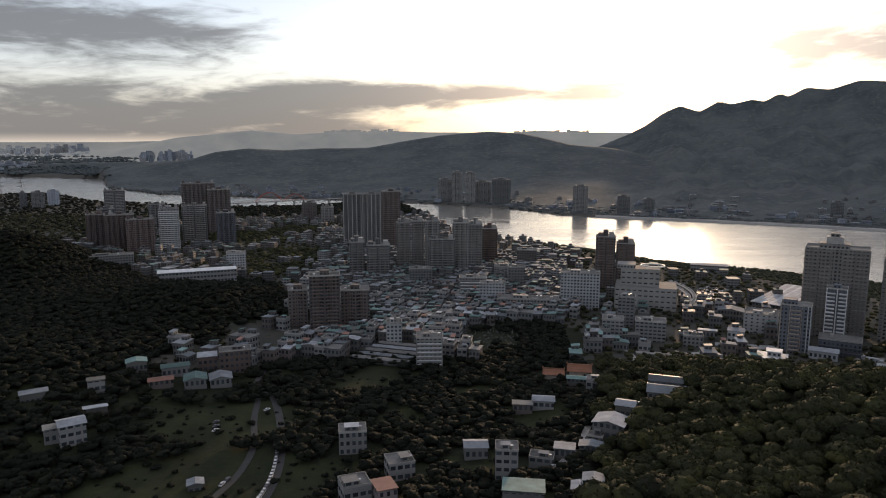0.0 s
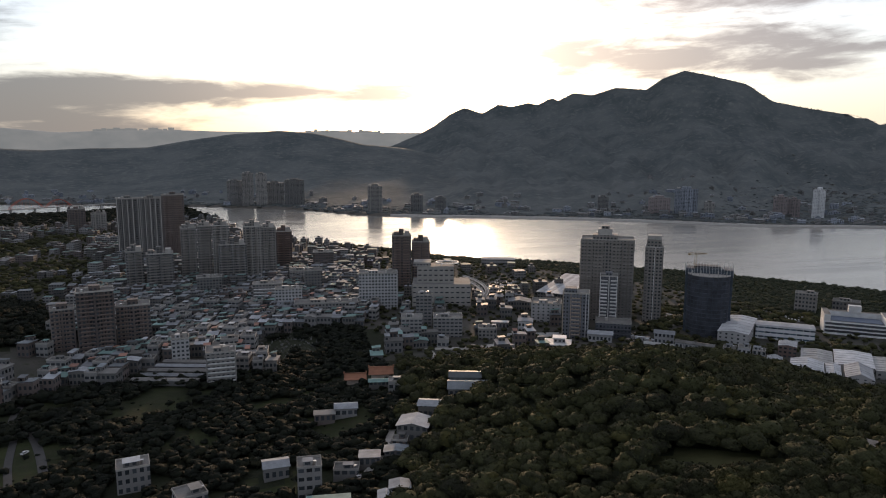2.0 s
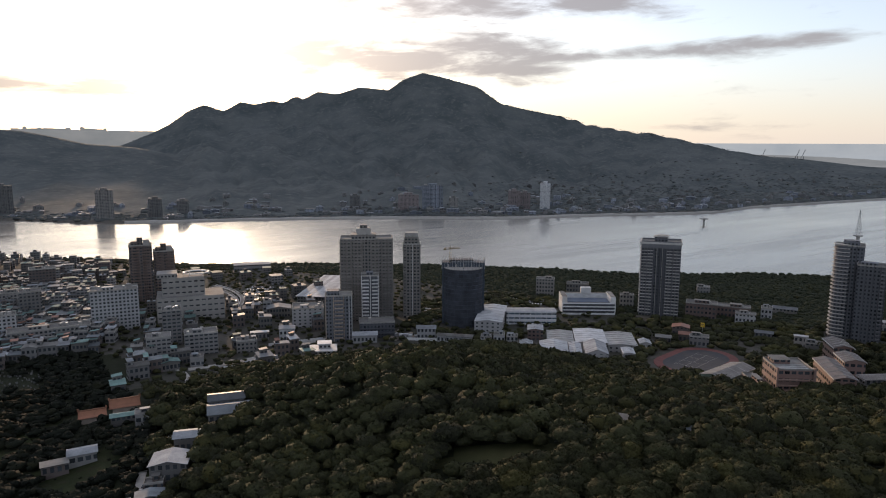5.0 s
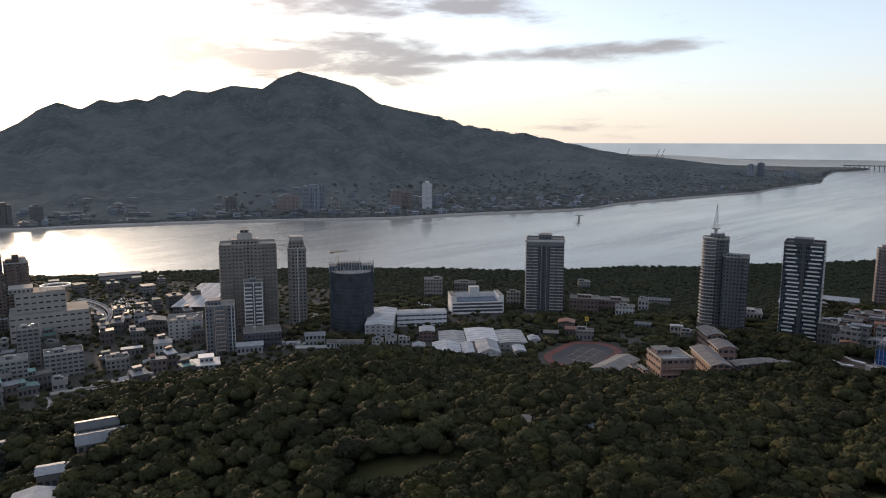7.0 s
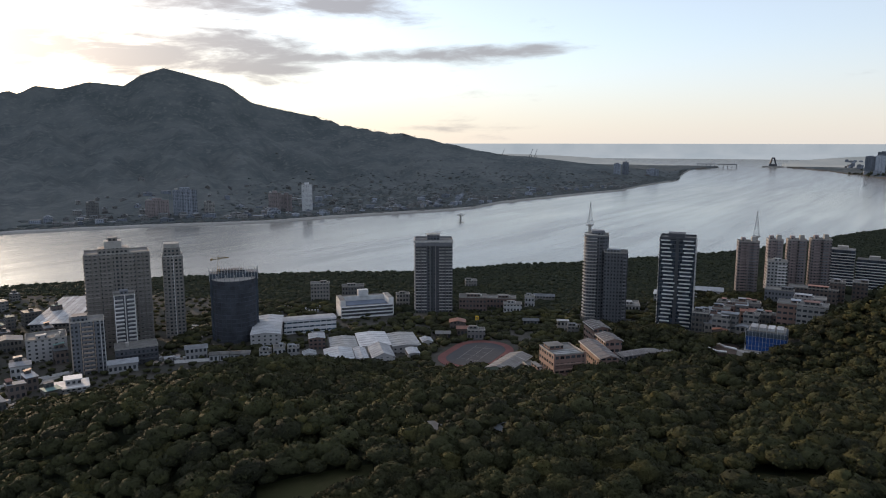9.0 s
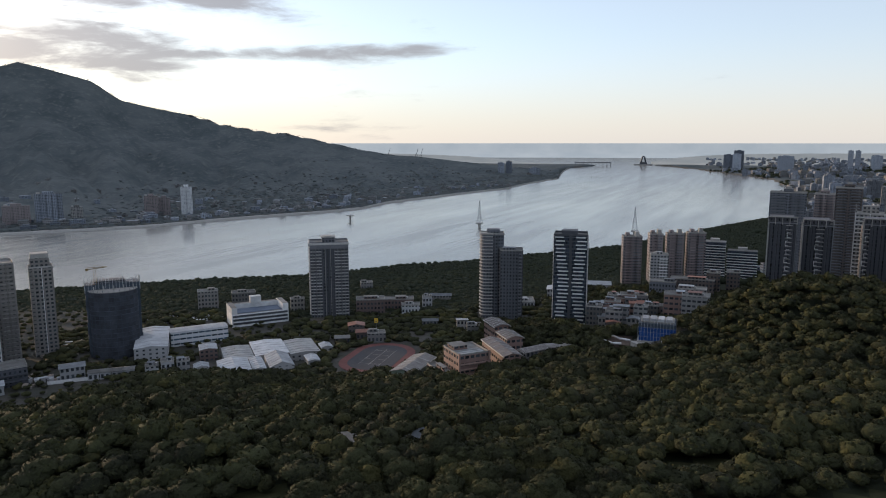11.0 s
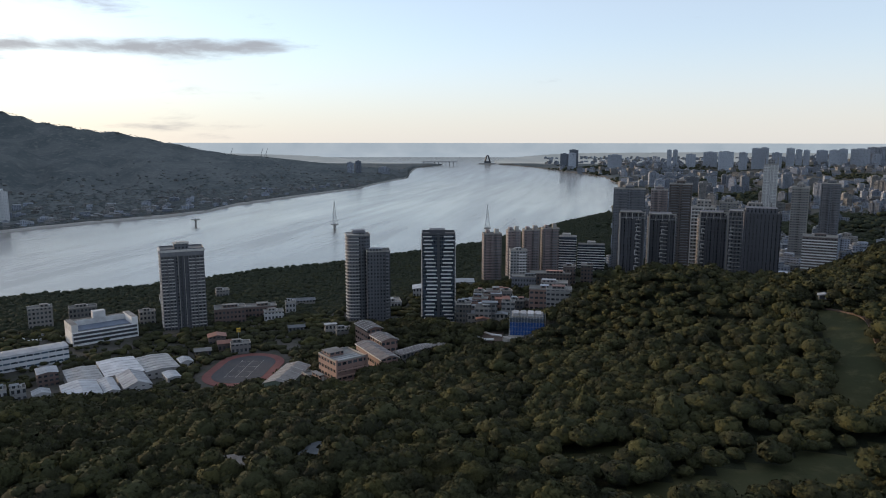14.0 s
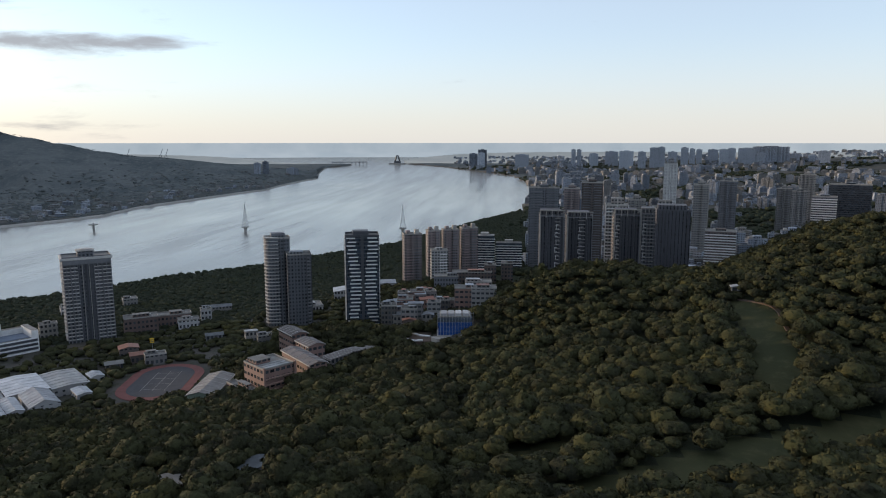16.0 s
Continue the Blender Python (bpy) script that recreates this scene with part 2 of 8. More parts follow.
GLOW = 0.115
MAT_FAR_SEA = distance_mat("far_sea_glow", (0.95, 1.1, 1.22), (1.15, 1.28, 1.38), 0.004)
MAT_FAR_LAND = distance_mat("far_haze_glow", (0.5, 0.56, 0.58), (0.66, 0.7, 0.71), 0.006)

# ---- the lie of the land ----
def table(rows):
    a = np.array(rows, float)
    return lambda q: np.interp(q, a[:, 0], a[:, 1])


# bearing from north and distance of the river's two banks, in degrees and metres
NEAR_BANK = table([(-180, 4000), (-60.71, 3581), (-35.7, 2664), (-32.28, 2562), (-30.25, 2211), (-20.68, 1847), (-13.52, 1835), (-9.39, 1954), (-6.34, 1853), (-2.33, 1352), (1.79, 1192), (9.92, 1092), (15.06, 1013), (25.35, 974), (38.46, 944), (50.99, 931), (56.11, 958), (60.17, 991), (65.25, 1019), (72.23, 1107), (78.13, 1214), (82.89, 1407), (87.04, 1651), (88.84, 1772), (90.28, 2534), (90.82, 2994), (91.23, 11995), (180, 12000)])
FAR_BANK = table([(-180, 5200), (-40.45, 4467), (-35.46, 4044), (-29.06, 3521), (-28.77, 2801), (-25.4, 2429), (-16.51, 2146), (-5.81, 1933), (2.78, 1767), (7.51, 1622), (13.18, 1583), (24.51, 1569), (36.86, 1560), (40.96, 1575), (53.82, 1768), (56.73, 1844), (59.06, 2020), (63.41, 2253), (68.73, 2607), (73.14, 3410), (73.74, 4681), (76.19, 5253), (76.2, 90000), (79.2, 90000), (80.28, 5536), (84.6, 4489), (88.76, 3593), (90.25, 2894), (91.88, 1995), (180, 2000)])
LAND_END = table([(-180, 90000), (46, 90000), (54.19, 10467), (60.23, 9771), (66.3, 7975), (71.42, 5879), (76.18, 5403), (80.2, 6686), (84.3, 8989), (88.26, 10492), (95.24, 11498), (125, 11500), (140, 90000), (180, 90000)])
# ridges: bearing and height of the crest
RIDGE_Z = table([(-40, 30), (6, 60), (9.5, 120), (12.3, 218), (13.6, 279), (14.9, 362), (16.1, 407), (17.5, 364), (18.9, 432), (19.8, 411), (21.2, 438), (22.1, 423), (23, 473), (23.7, 451),
                 (24.7, 504), (26.3, 489), (28.1, 538), (30.4, 519), (31.7, 594), (33.2, 637), (35, 602), (37.7, 541), (39.5, 429), (42, 382), (44.4, 345), (46.5, 283), (50.2, 228), (51.3, 223), (55, 165), (57, 133), (59, 108), (62, 92), (65.3, 66), (68.5, 42), (71.2, 26), (72.7, 6), (76, 5)])
RIDGE_D = table([(-40, 4830), (44, 4830), (50, 4300), (56, 4000), (62, 3800), (72, 3900), (76, 5300)])
HILL_Z = table([(-40, 6), (-30, 12), (-27.8, 39), (-26.3, 63), (-22.7, 85), (-21, 118), (-18.5, 136), (-15.4, 127), (-12.8, 135), (-8.7, 140), (-5.5, 175), (-2.7, 202), (1, 219), (3.7, 211), (5.5, 189), (7.8, 155), (11, 140), (15, 90), (20, 0)])
FAR_Z = table([(-40, 20), (-28, 40), (-23.8, 195), (-18, 290), (-14.5, 245), (-10.9, 275), (-6.4, 280), (-2.7, 270), (12.1, 268), (20, 200), (30, 0)])
# rounded hills of the near side: x, y, the two widths, height
KNOLLS = [(200, 230, 90, 90, 31.7), (330, 30, 110, 110, 26.4), (430, -60, 90, 90, 15.7), (420, -230, 150, 150, 76.1), (120, 60, 120, 120, 40.9), (525, 55, 55, 50, 46), (590, -330, 150, 150, 65), (-565, 790, 72, 85, 58), (-245, 650, 55, 60, 15), (170, 330, 55, 55, 22.4), (280, 370, 55, 55, 18.4),
          (350, 215, 60, 60, 11.5), (6, 110, 60, 60, 14.3), (-360, 660, 80, 80, 19), (150, 420, 60, 60, 14.6), (-330, 440, 90, 90, 18.7), (20, -50, 120, 120, 17.7), (505, -50, 60, 55, 10), (610, -150, 80, 70, 28), (500, 150, 50, 45, 9.5), (520, 215, 50, 45, 11.2), (720, 150, 100, 90, 19), (430, 260, 60, 50, 2.7)]


# levelled ground: x, y, half length, half width, turn, height
PADS = [(455, 342, 45, 32, 10, 9.2)]


def hills(x, y):
    z = 0.0
    for cx, cy, sx, sy, h in KNOLLS:
        z = z + h * np.exp(-((x - cx) ** 2 / (2 * sx * sx) + (y - cy) ** 2 / (2 * sy * sy)))
    return z


def polar(x, y):
    dx, dy = x - CLEAR[0], y - CLEAR[1]
    return np.degrees(np.arctan2(dx, dy)), np.hypot(dx, dy)


def rough(x, y, size, seed=0.0):
    """A cheap smooth noise from crossed waves, about -1 to 1."""
    a, b = x / size + seed, y / size - seed * 1.7
    return (np.sin(a * 2.1 + 1.3 * np.sin(b * 1.7)) + np.sin(b * 2.6 + 1.1 * np.sin(a * 1.9 + 2.0)) + 0.6 * np.sin((a + b) * 4.3 + 1.7 * np.sin(a * 3.1 - b)) + 0.4 * np.sin((a - b) * 7.9)) / 3.0


def smooth(v, lo, hi):
    k = np.clip((v - lo) / (hi - lo), 0, 1)
    return k * k * (3 - 2 * k)


def mangrove_width(az):
    return np.interp(az, [-10, 5, 14, 25, 40, 60, 75, 88], [30, 50, 70, 100, 190, 300, 380, 700])


def ground(x, y):
    """Height of the bare ground in metres above the river."""
    x, y = np.asarray(x, float), np.asarray(y, float)
    az, d = polar(x, y)
    near, far, end = NEAR_BANK(az), FAR_BANK(az), LAND_END(az)
    # near side: town plain with its hills
    plainz = 7.0 + hills(x, y) + 0.5 * rough(x, y, 60)
    for cx, cy, a, b, turn, z in PADS:
        c, e = math.cos(radians(turn)), math.sin(radians(turn))
        q = np.hypot(((x - cx) * c + (y - cy) * e) / a, ((y - cy) * c - (x - cx) * e) / b)
        plainz = z + (plainz - z) * smooth(q, 1.0, 1.35)
    east = smooth(az, 84, 100) * smooth(d, 900, 2600)
    plainz = plainz + east * (14 + 10 * rough(x, y, 700)) + smooth(az, 95, 118) * smooth(d, 2500, 6000) * 70
    shore = 1.2 + (plainz - 1.2) * smooth(d, near - 15, near - 15 - mangrove_width(az))
    zn = np.where(d > near, -30 + 31.2 * smooth(d, near + 40, near), shore)
    # far side: coast strip, mountain, hills before and behind it
    rd, rz = RIDGE_D(az), RIDGE_Z(az)
    s = np.clip((d - far - 60) / np.maximum(rd - far - 60, 200), 0, 1)
    gully = rough(az * 40, d * 0.35, 260, 1.0)
    spur = rough(az * 40 + 0.05 * d, d * 0.12, 62, 9.0)
    zm = rz * (0.62 * s ** 1.5 + 0.38 * s ** 4) + (gully * 0.15 + spur * 0.12 + rough(az * 40, d * 0.5, 85, 5.0) * 0.04) * np.minimum(rz, 300) * np.sin(np.pi * np.clip(s, 0, 1)) ** 1.0
    back = np.clip((d - rd) / 2500, 0, 1)
    zm = np.where(d > rd, rz * (1 - back) ** 2, zm)
    hz = HILL_Z(az)
    s2 = np.clip((d - far - 80) / np.maximum(3400 - far - 80, 200), 0, 1)
    zh = hz * (0.7 * s2 ** 1.6 + 0.3 * s2 ** 3) + rough(az * 40, d * 0.4, 200, 2.0) * hz * 0.1 * np.sin(np.pi * s2)
    zh = np.where(d > 3400, hz * (1 - 0.65 * smooth(d, 3400, 5200)), zh)
    zf = FAR_Z(az) * smooth(d, 5500, 9000)
    zfar = np.maximum(np.maximum(zm, zh), zf) + 4.0 + 1.5 * rough(x, y, 150)
    zo = -30 + (zfar + 30) * smooth(d, far - 25, far + 2) * smooth(d, end + 80, end)
    return np.where(d < (near + far) / 2, zn, zo)


def far_shift(x, y, z):
    """Draws the distance in, so that the land reaches the horizon within sight: beyond 2.6 km a place keeps its bearing and its height angle."""
    dx, dy = x - CLEAR[0], y - CLEAR[1]
    d = np.maximum(np.hypot(dx, dy), 1e-6)
    r = np.where(d < 2600, d, 2600 + 2200 * (1 - np.exp(-(d - 2600) / 2200)))
    k = r / d
    return CLEAR[0] + dx * k, CLEAR[1] + dy * k, EYE_Z + (z - EYE_Z) * k


def in_ellipse(x, y, cx, cy, a, b, turn=0.0):
    c, s = math.cos(radians(turn)), math.sin(radians(turn))
    u, v = (x - cx) * c + (y - cy) * s, -(x - cx) * s + (y - cy) * c
    return (u / a) ** 2 + (v / b) ** 2 < 1


# wooded patches inside the town: x, y, the two half widths, turn
GROVES = [(-440, 1180, 110, 75, 20), (-285, 1000, 80, 62, 10), (-330, 1290, 60, 60, 0), (-375, 1150, 60, 70, 0), (-252, 885, 60, 48, 0)]
# clearings: x, y, half length, half width, turn
LAWNS = [(160, 220, 26, 10, -40)]
# fairways: bends of the middle line and half widths
FAIRWAYS = [[(420, -27, 7), (392, -33, 10), (352, -26, 11), (322, -19, 12), (298, -11, 8)], [(240, 103, 5), (254, 90, 7), (268, 74, 5)], [(222, 78, 5), (238, 40, 10), (257, 6, 11), (270, -26, 10), (282, -70, 9)]]


def on_fairway(x, y):
    hit = np.zeros(np.shape(x), bool)
    for line in FAIRWAYS:
        for (ax, ay, aw), (bx, by, bw) in zip(line, line[1:]):
            ux, uy = bx - ax, by - ay
            t = np.clip(((x - ax) * ux + (y - ay) * uy) / (ux * ux + uy * uy), 0, 1)
            hit = hit | (np.hypot(x - ax - t * ux, y - ay - t * uy) < (aw + (bw - aw) * t) * (1 + 0.16 * rough(x, y, 9, 2.0)))
    return hit



FIELDS = [(-130, 300, 62, 48, 20), (-150, 385, 45, 30, 0), (42, 400, 18, 22, 0), (-75, 470, 34, 18, 60), (72, 348, 9, 16, 20)]
SITES = [(474, 147, 13, 15, 0), (388, 241, 13, 14, 0), (-307, 748, 44, 13, 24), (470, 346, 30, 28, 0), (560, 185, 40, 30, 0), (497, 140, 16, 16, 0), (440, 246, 48, 22, -40), (400, 246, 20, 15, -38), (453, 341, 43, 30, 10), (411, 316, 13, 10, 0), (397, 280, 24, 13, 0), (438, -34, 7, 7, 0), (565, 180, 32, 18, -35), (490, 272, 20, 12, -45), (72, 348, 10, 8, 0), (111, 380, 14, 9, 0), (223, 215, 6, 5, 0), (237, 188, 8, 7, 0), (221, 510, 20, 12, 0)]


def cover(x, y):
    """What grows or stands on the near side: 0 water, 1 mangrove, 2 forest, 3 field, 4 town, 5 lawn, 6 far side."""
    az, d = polar(x, y)
    near = NEAR_BANK(az)
    kind = np.full(np.shape(az), 4)
    h = hills(x, y)
    woods = (h > 8.5 + 2.5 * rough(x, y, 45)) | ((d < 470 + 25 * rough(x, y, 40)) & (az < 12) & (az > -60)) | in_ellipse(x, y, 500, 230, 95, 70, -30) | in_ellipse(x, y, -280, 690, 88, 125, 15) | in_ellipse(x, y, 45, 572, 56, 64, 0) | (az < -45) | ((az > 122) & (d < 900))
    kind = np.where(woods, 2, kind)
    valley = (d < 460) & (az < 14) & (h < 30) & (rough(x, y, 26, 3.0) > 0.45)
    kind = np.where(valley, 3, kind)
    for e in FIELDS:
        kind = np.where(in_ellipse(x, y, *e), 3, kind)
    for e in LAWNS:
        kind = np.where(in_ellipse(x, y, *e), 5, kind)
    kind = np.where(on_fairway(x, y), 5, kind)
    for e in SITES:
        kind = np.where(in_ellipse(x, y, *e), 4, kind)
    kind = np.where((d > near - mangrove_width(az)) & (az < 89) & (az > -6), 1, kind)
    kind = np.where(d > near - 4, 0, kind)
    kind = np.where(d > (near + FAR_BANK(az)) / 2, 6, kind)
    return kind


def build_mesh(name, verts, faces, mats, face_mat=None, uvs=None, is_smooth=False):
    me = bpy.data.meshes.new(name)
    me.from_pydata(verts if isinstance(verts, list) else verts.tolist(), [], faces if isinstance(faces, list) else faces.tolist())
    for m in mats:
        me.materials.append(m)
    if face_mat is not None:
        me.polygons.foreach_set("material_index", np.asarray(face_mat, np.int32))
    if uvs is not None:
        me.uv_layers.new(name="UVMap").data.foreach_set("uv", np.asarray(uvs, np.float32).ravel())
    if is_smooth:
        me.polygons.foreach_set("use_smooth", np.ones(len(me.polygons), bool))
    me.update()
    return me


def polar_sheet(bearings, radii, height):
    a = np.radians(bearings)[:, None]
    r = np.asarray(radii)[None, :]
    x, y = CLEAR[0] + np.sin(a) * r, CLEAR[1] + np.cos(a) * r
    z = height(x, y)
    px, py, pz = far_shift(x, y, z)
    v = np.stack([px, py, pz], -1).reshape(-1, 3)
    na, nr = len(bearings), len(radii)
    i, j = np.meshgrid(np.arange(na), np.arange(nr - 1), indexing="ij")
    k = (i + 1) % na
    f = np.stack([i * nr + j, i * nr + j + 1, k * nr + j + 1, k * nr + j], -1).reshape(-1, 4)
    mid = (x, y)
    return v, f, mid


RADII = np.concatenate([[0.5, 20, 45], np.arange(70, 560, 7.0), np.geomspace(560, 2600, 110), np.geomspace(2680, 12000, 60), [15000, 20000, 30000, 50000, 90000]])


def build_ground():
    far_at, land_at = 7800.0, 5200.0
    bearings = np.concatenate([np.arange(-46, 124, 0.4), np.arange(124, 314, 4.0)])
    radii = RADII[RADII <= far_at * 1.05]
    v, f, (x, y) = polar_sheet(bearings, RADII[RADII <= land_at * 1.05], ground)
    na, nr = x.shape
    cx, cy = x[:, :-1].ravel(), y[:, :-1].ravel()
    kind = cover(cx, cy)
    az, d = polar(cx, cy)
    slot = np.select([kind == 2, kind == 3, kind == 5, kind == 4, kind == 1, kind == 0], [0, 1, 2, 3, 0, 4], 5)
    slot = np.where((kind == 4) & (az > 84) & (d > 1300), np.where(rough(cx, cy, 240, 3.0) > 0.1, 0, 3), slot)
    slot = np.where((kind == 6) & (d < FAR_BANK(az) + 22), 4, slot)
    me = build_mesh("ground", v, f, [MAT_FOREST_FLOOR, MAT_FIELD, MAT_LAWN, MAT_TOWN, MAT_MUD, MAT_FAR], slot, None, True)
    tagged(new("ground", me), "hilly land with forest floor, fields, town plain and wooded mountain", "ground", kind="structure")
    v, f, _ = polar_sheet(np.arange(-180, 180, 1.0), np.append(radii[60:-1:3], radii[-1]), lambda x, y: 0 * x)
    me = build_mesh("water", v, f, [MAT_WATER], None, None, True)
    tagged(new("water", me), "calm silvery river widening into the sea at dusk", "river", kind="structure")

    # the distance beyond, hazy land and open sea up to the horizon, as glowing sheets
    out = np.concatenate([[radii[-1]], RADII[RADII > far_at * 1.05]])
    v, f, _ = polar_sheet(bearings, out, lambda x, y: 0 * x)
    tagged(new("backdrop", build_mesh("backdrop", v, f, [MAT_FAR_SEA], None, None, True)), "pale glowing open sea stretching to the horizon", "sea", kind="structure")
    out = np.concatenate([[RADII[RADII <= land_at * 1.05][-1]], RADII[RADII > land_at * 1.05]])
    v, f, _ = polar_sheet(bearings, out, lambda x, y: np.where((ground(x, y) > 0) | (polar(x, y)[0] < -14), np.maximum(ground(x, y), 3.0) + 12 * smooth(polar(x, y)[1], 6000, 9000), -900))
    tagged(new("backdrop_land", build_mesh("backdrop_land", v, f, [MAT_FAR_LAND], None, None, True)), "glowing hazy plain and hills in the far distance", "distant land", kind="structure")


build_ground()

# ---- builders ----
class Shape:
    """Collects faces of one part: corners, materials and a wall layout in metres."""

    def __init__(self):
        self.v, self.f, self.m, self.uv = [], [], [], []

    def face(self, pts, m=0, uv=None):
        n = len(self.v)
        self.v += [tuple(p) for p in pts]
        self.f.append(list(range(n, n + len(pts))))
        self.m.append(m)
        self.uv += uv or [(0.0, 0.0)] * len(pts)
        return self

    def prism(self, poly, z0, z1, m=0, top=1, u0=0.0):
        """Upright walls over a ring of corners (anticlockwise from above), with a flat top."""
        u = u0
        for (ax, ay), (bx, by) in zip(poly, poly[1:] + poly[:1]):
            w = math.hypot(bx - ax, by - ay)
            self.face([(ax, ay, z0), (bx, by, z0), (bx, by, z1), (ax, ay, z1)], m, [(u, 0), (u + w, 0), (u + w, z1 - z0), (u, z1 - z0)])
            u += w
        self.face([(x, y, z1) for x, y in poly], top)
        self.face([(x, y, z0) for x, y in reversed(poly)], top)
        return self

    def box(self, x0, x1, y0, y1, z0, z1, m=0, top=None):
        return self.prism([(x0, y0), (x1, y0), (x1, y1), (x0, y1)], z0, z1, m, m if top is None else top)

    def mesh(self, name, mats):
        return build_mesh(name, self.v, self.f, mats, self.m, self.uv)


def part(name, shape, mats, parent, label=""):
    ob = new(name, shape if isinstance(shape, bpy.types.Mesh) else shape.mesh(name, mats))
    ob.parent = parent
    return tagged(ob, label) if label else ob


def rect(w, d, x=0.0, y=0.0):
    return [(x - w / 2, y), (x + w / 2, y), (x + w / 2, y + d), (x - w / 2, y + d)]


MAT_ROOF = plain("flat_roof", (0.14, 0.14, 0.135), 0.85, 0.4, 0.15, 0.0, 0.4, 0.35)
MAT_WHITE = plain("white_paint", (0.66, 0.66, 0.65), 0.6)
MAT_METAL_ROOF = plain("pale_metal_roof", (0.26, 0.28, 0.3), 0.75, 0.4, 0.2, 0.0, 0.6, 0.3, 0.1)
MAT_TEAL_ROOF = plain("green_metal_roof", (0.13, 0.21, 0.2), 0.7, 0.4, 0.2, 0.0, 0.5, 0.3, 0.12)
MAT_RUST_ROOF = plain("red_metal_roof", (0.3, 0.15, 0.11), 0.6, 0.3, 0.2, 0.0, 0.4)
FAC_PALE = facade("pale_tile_wall", (0.23, 0.222, 0.21))
FAC_GREY = facade("grey_tile_wall", (0.165, 0.163, 0.16))
FAC_BROWN = facade("brown_tile_wall", (0.12, 0.098, 0.09))
FAC_PINK = facade("pink_tile_wall", (0.24, 0.203, 0.2), wide=0.45, tall=0.42)
FAC_DARK = facade("dark_stone_wall", (0.085, 0.09, 0.105), bay=3.0, wide=0.5, tall=0.55)
FAC_WHITE = facade("white_tile_wall", (0.36, 0.365, 0.37))


FAC_GLASS = facade("dark_glass_wall", (0.05, 0.062, 0.08), (0.022, 0.03, 0.042), 1.6, 3.2, 0.86, 0.75, 0.4)
# Skyline walls and panes paled towards blue: distance haze painted into the colour.
FAC_SKYLINE = facade("hazed_pale_blue_wall", (0.36, 0.4, 0.46), (0.12, 0.135, 0.155), bay=3.4, wide=0.5, tall=0.5)
FAC_BRIGHT = facade("bright_white_wall", (0.66, 0.67, 0.68), (0.1, 0.11, 0.12), wide=0.45, tall=0.4)
FAC_STONE_GREY = facade("grey_brown_stone_wall", (0.19, 0.178, 0.165))
FAC_SLATE = facade("slate_tile_wall", (0.13, 0.14, 0.16), bay=2.8, wide=0.5, tall=0.5)
FAC_BRICK = facade("red_tile_wall", (0.125, 0.088, 0.078), bay=3.4, wide=0.55, tall=0.45)
FAC_PLAIN = facade("sparse_window_wall", (0.36, 0.36, 0.36), bay=4.6, wide=0.35, tall=0.4)
# House walls facing away from the sun: their shade is put into the colour.
FAC_SHADE_DARK = facade("shade_dark_render_wall", (0.115, 0.11, 0.104), bay=2.7, floor=3.1, wide=0.62, tall=0.5, by_island=0.35)
FAC_SHADE_PALE = facade("shade_pale_tile_wall", (0.21, 0.208, 0.205), bay=3.6, floor=3.1, wide=0.7, tall=0.42, by_island=0.3)
FAC_SHOP = facade("cream_panel_wall", (0.3, 0.285, 0.265), bay=5.5, floor=5.2, wide=0.6, tall=0.24)
FAC_SCHOOL = facade("terracotta_wall", (0.22, 0.142, 0.12), bay=3.8, floor=3.5, wide=0.7, tall=0.4)
FAC_STONE = facade("ribbed_stone_wall", (0.062, 0.065, 0.078), (0.016, 0.018, 0.023), 2.8, 3.3, 0.36, 0.86)
# City walls shifted to blue: their tint stands in for the haze before them.
FAC_CITY = facade("hazed_blue_grey_wall", (0.24, 0.27, 0.32), bay=3.4, wide=0.5, tall=0.5, by_island=0.25)
FAC_CITY_DIM = facade("hazed_slate_blue_wall", (0.14, 0.162, 0.2), bay=3.4, wide=0.5, tall=0.5, by_island=0.25)
MAT_DARK = plain("dark_stone", (0.068, 0.072, 0.083), 0.6)
MAT_TAN = plain("tan_stone", (0.36, 0.3, 0.25), 0.8)
MAT_ORANGE = plain("terracotta_tile", (0.28, 0.13, 0.08), 0.7)
MAT_STEEL = plain("galvanised_steel", (0.45, 0.46, 0.47), 0.45, 0.2, 0.5, 0.7)
MAT_TANK = plain("steel_tank", (0.5, 0.5, 0.5), 0.35, 0.2, 0.5, 0.8)

MAT_SLATE_BAND = plain("slate_band", (0.18, 0.185, 0.2), 0.7)
MAT_PALE_BAND = plain("pale_band", (0.46, 0.45, 0.43), 0.75)
MAT_PINK_BAND = plain("pinkish_band", (0.28, 0.225, 0.22), 0.8)
MAT_BROWN_BAND = plain("brown_band", (0.16, 0.122, 0.108), 0.8)
MAT_STONE_BAND = plain("grey_brown_stone_band", (0.215, 0.2, 0.185), 0.8)


def base_at(x, y):
    return float(ground(x, y))


def notched(w, d, step=7.5, deep=1.6):
    """A tower's plan: a slab with light wells cut into the two long faces."""
    n = max(1, int(w / step))
    front = []
    for i in range(n):
        a, b = -w / 2 + w * i / n, -w / 2 + w * (i + 1) / n
        g = min(1.6, (b - a) * 0.2)
        if i:
            front += [(a - 0.0, deep), (a + g, deep), (a + g, 0)]
        else:
            front += [(a, 0)]
        if i < n - 1:
            front += [(b - g, 0), (b - g, deep)]
        else:
            front += [(b, 0)]
    clean = [p for k, p in enumerate(front) if k == 0 or p != front[k - 1]]
    return clean + [(-x, d - y) for x, y in clean]


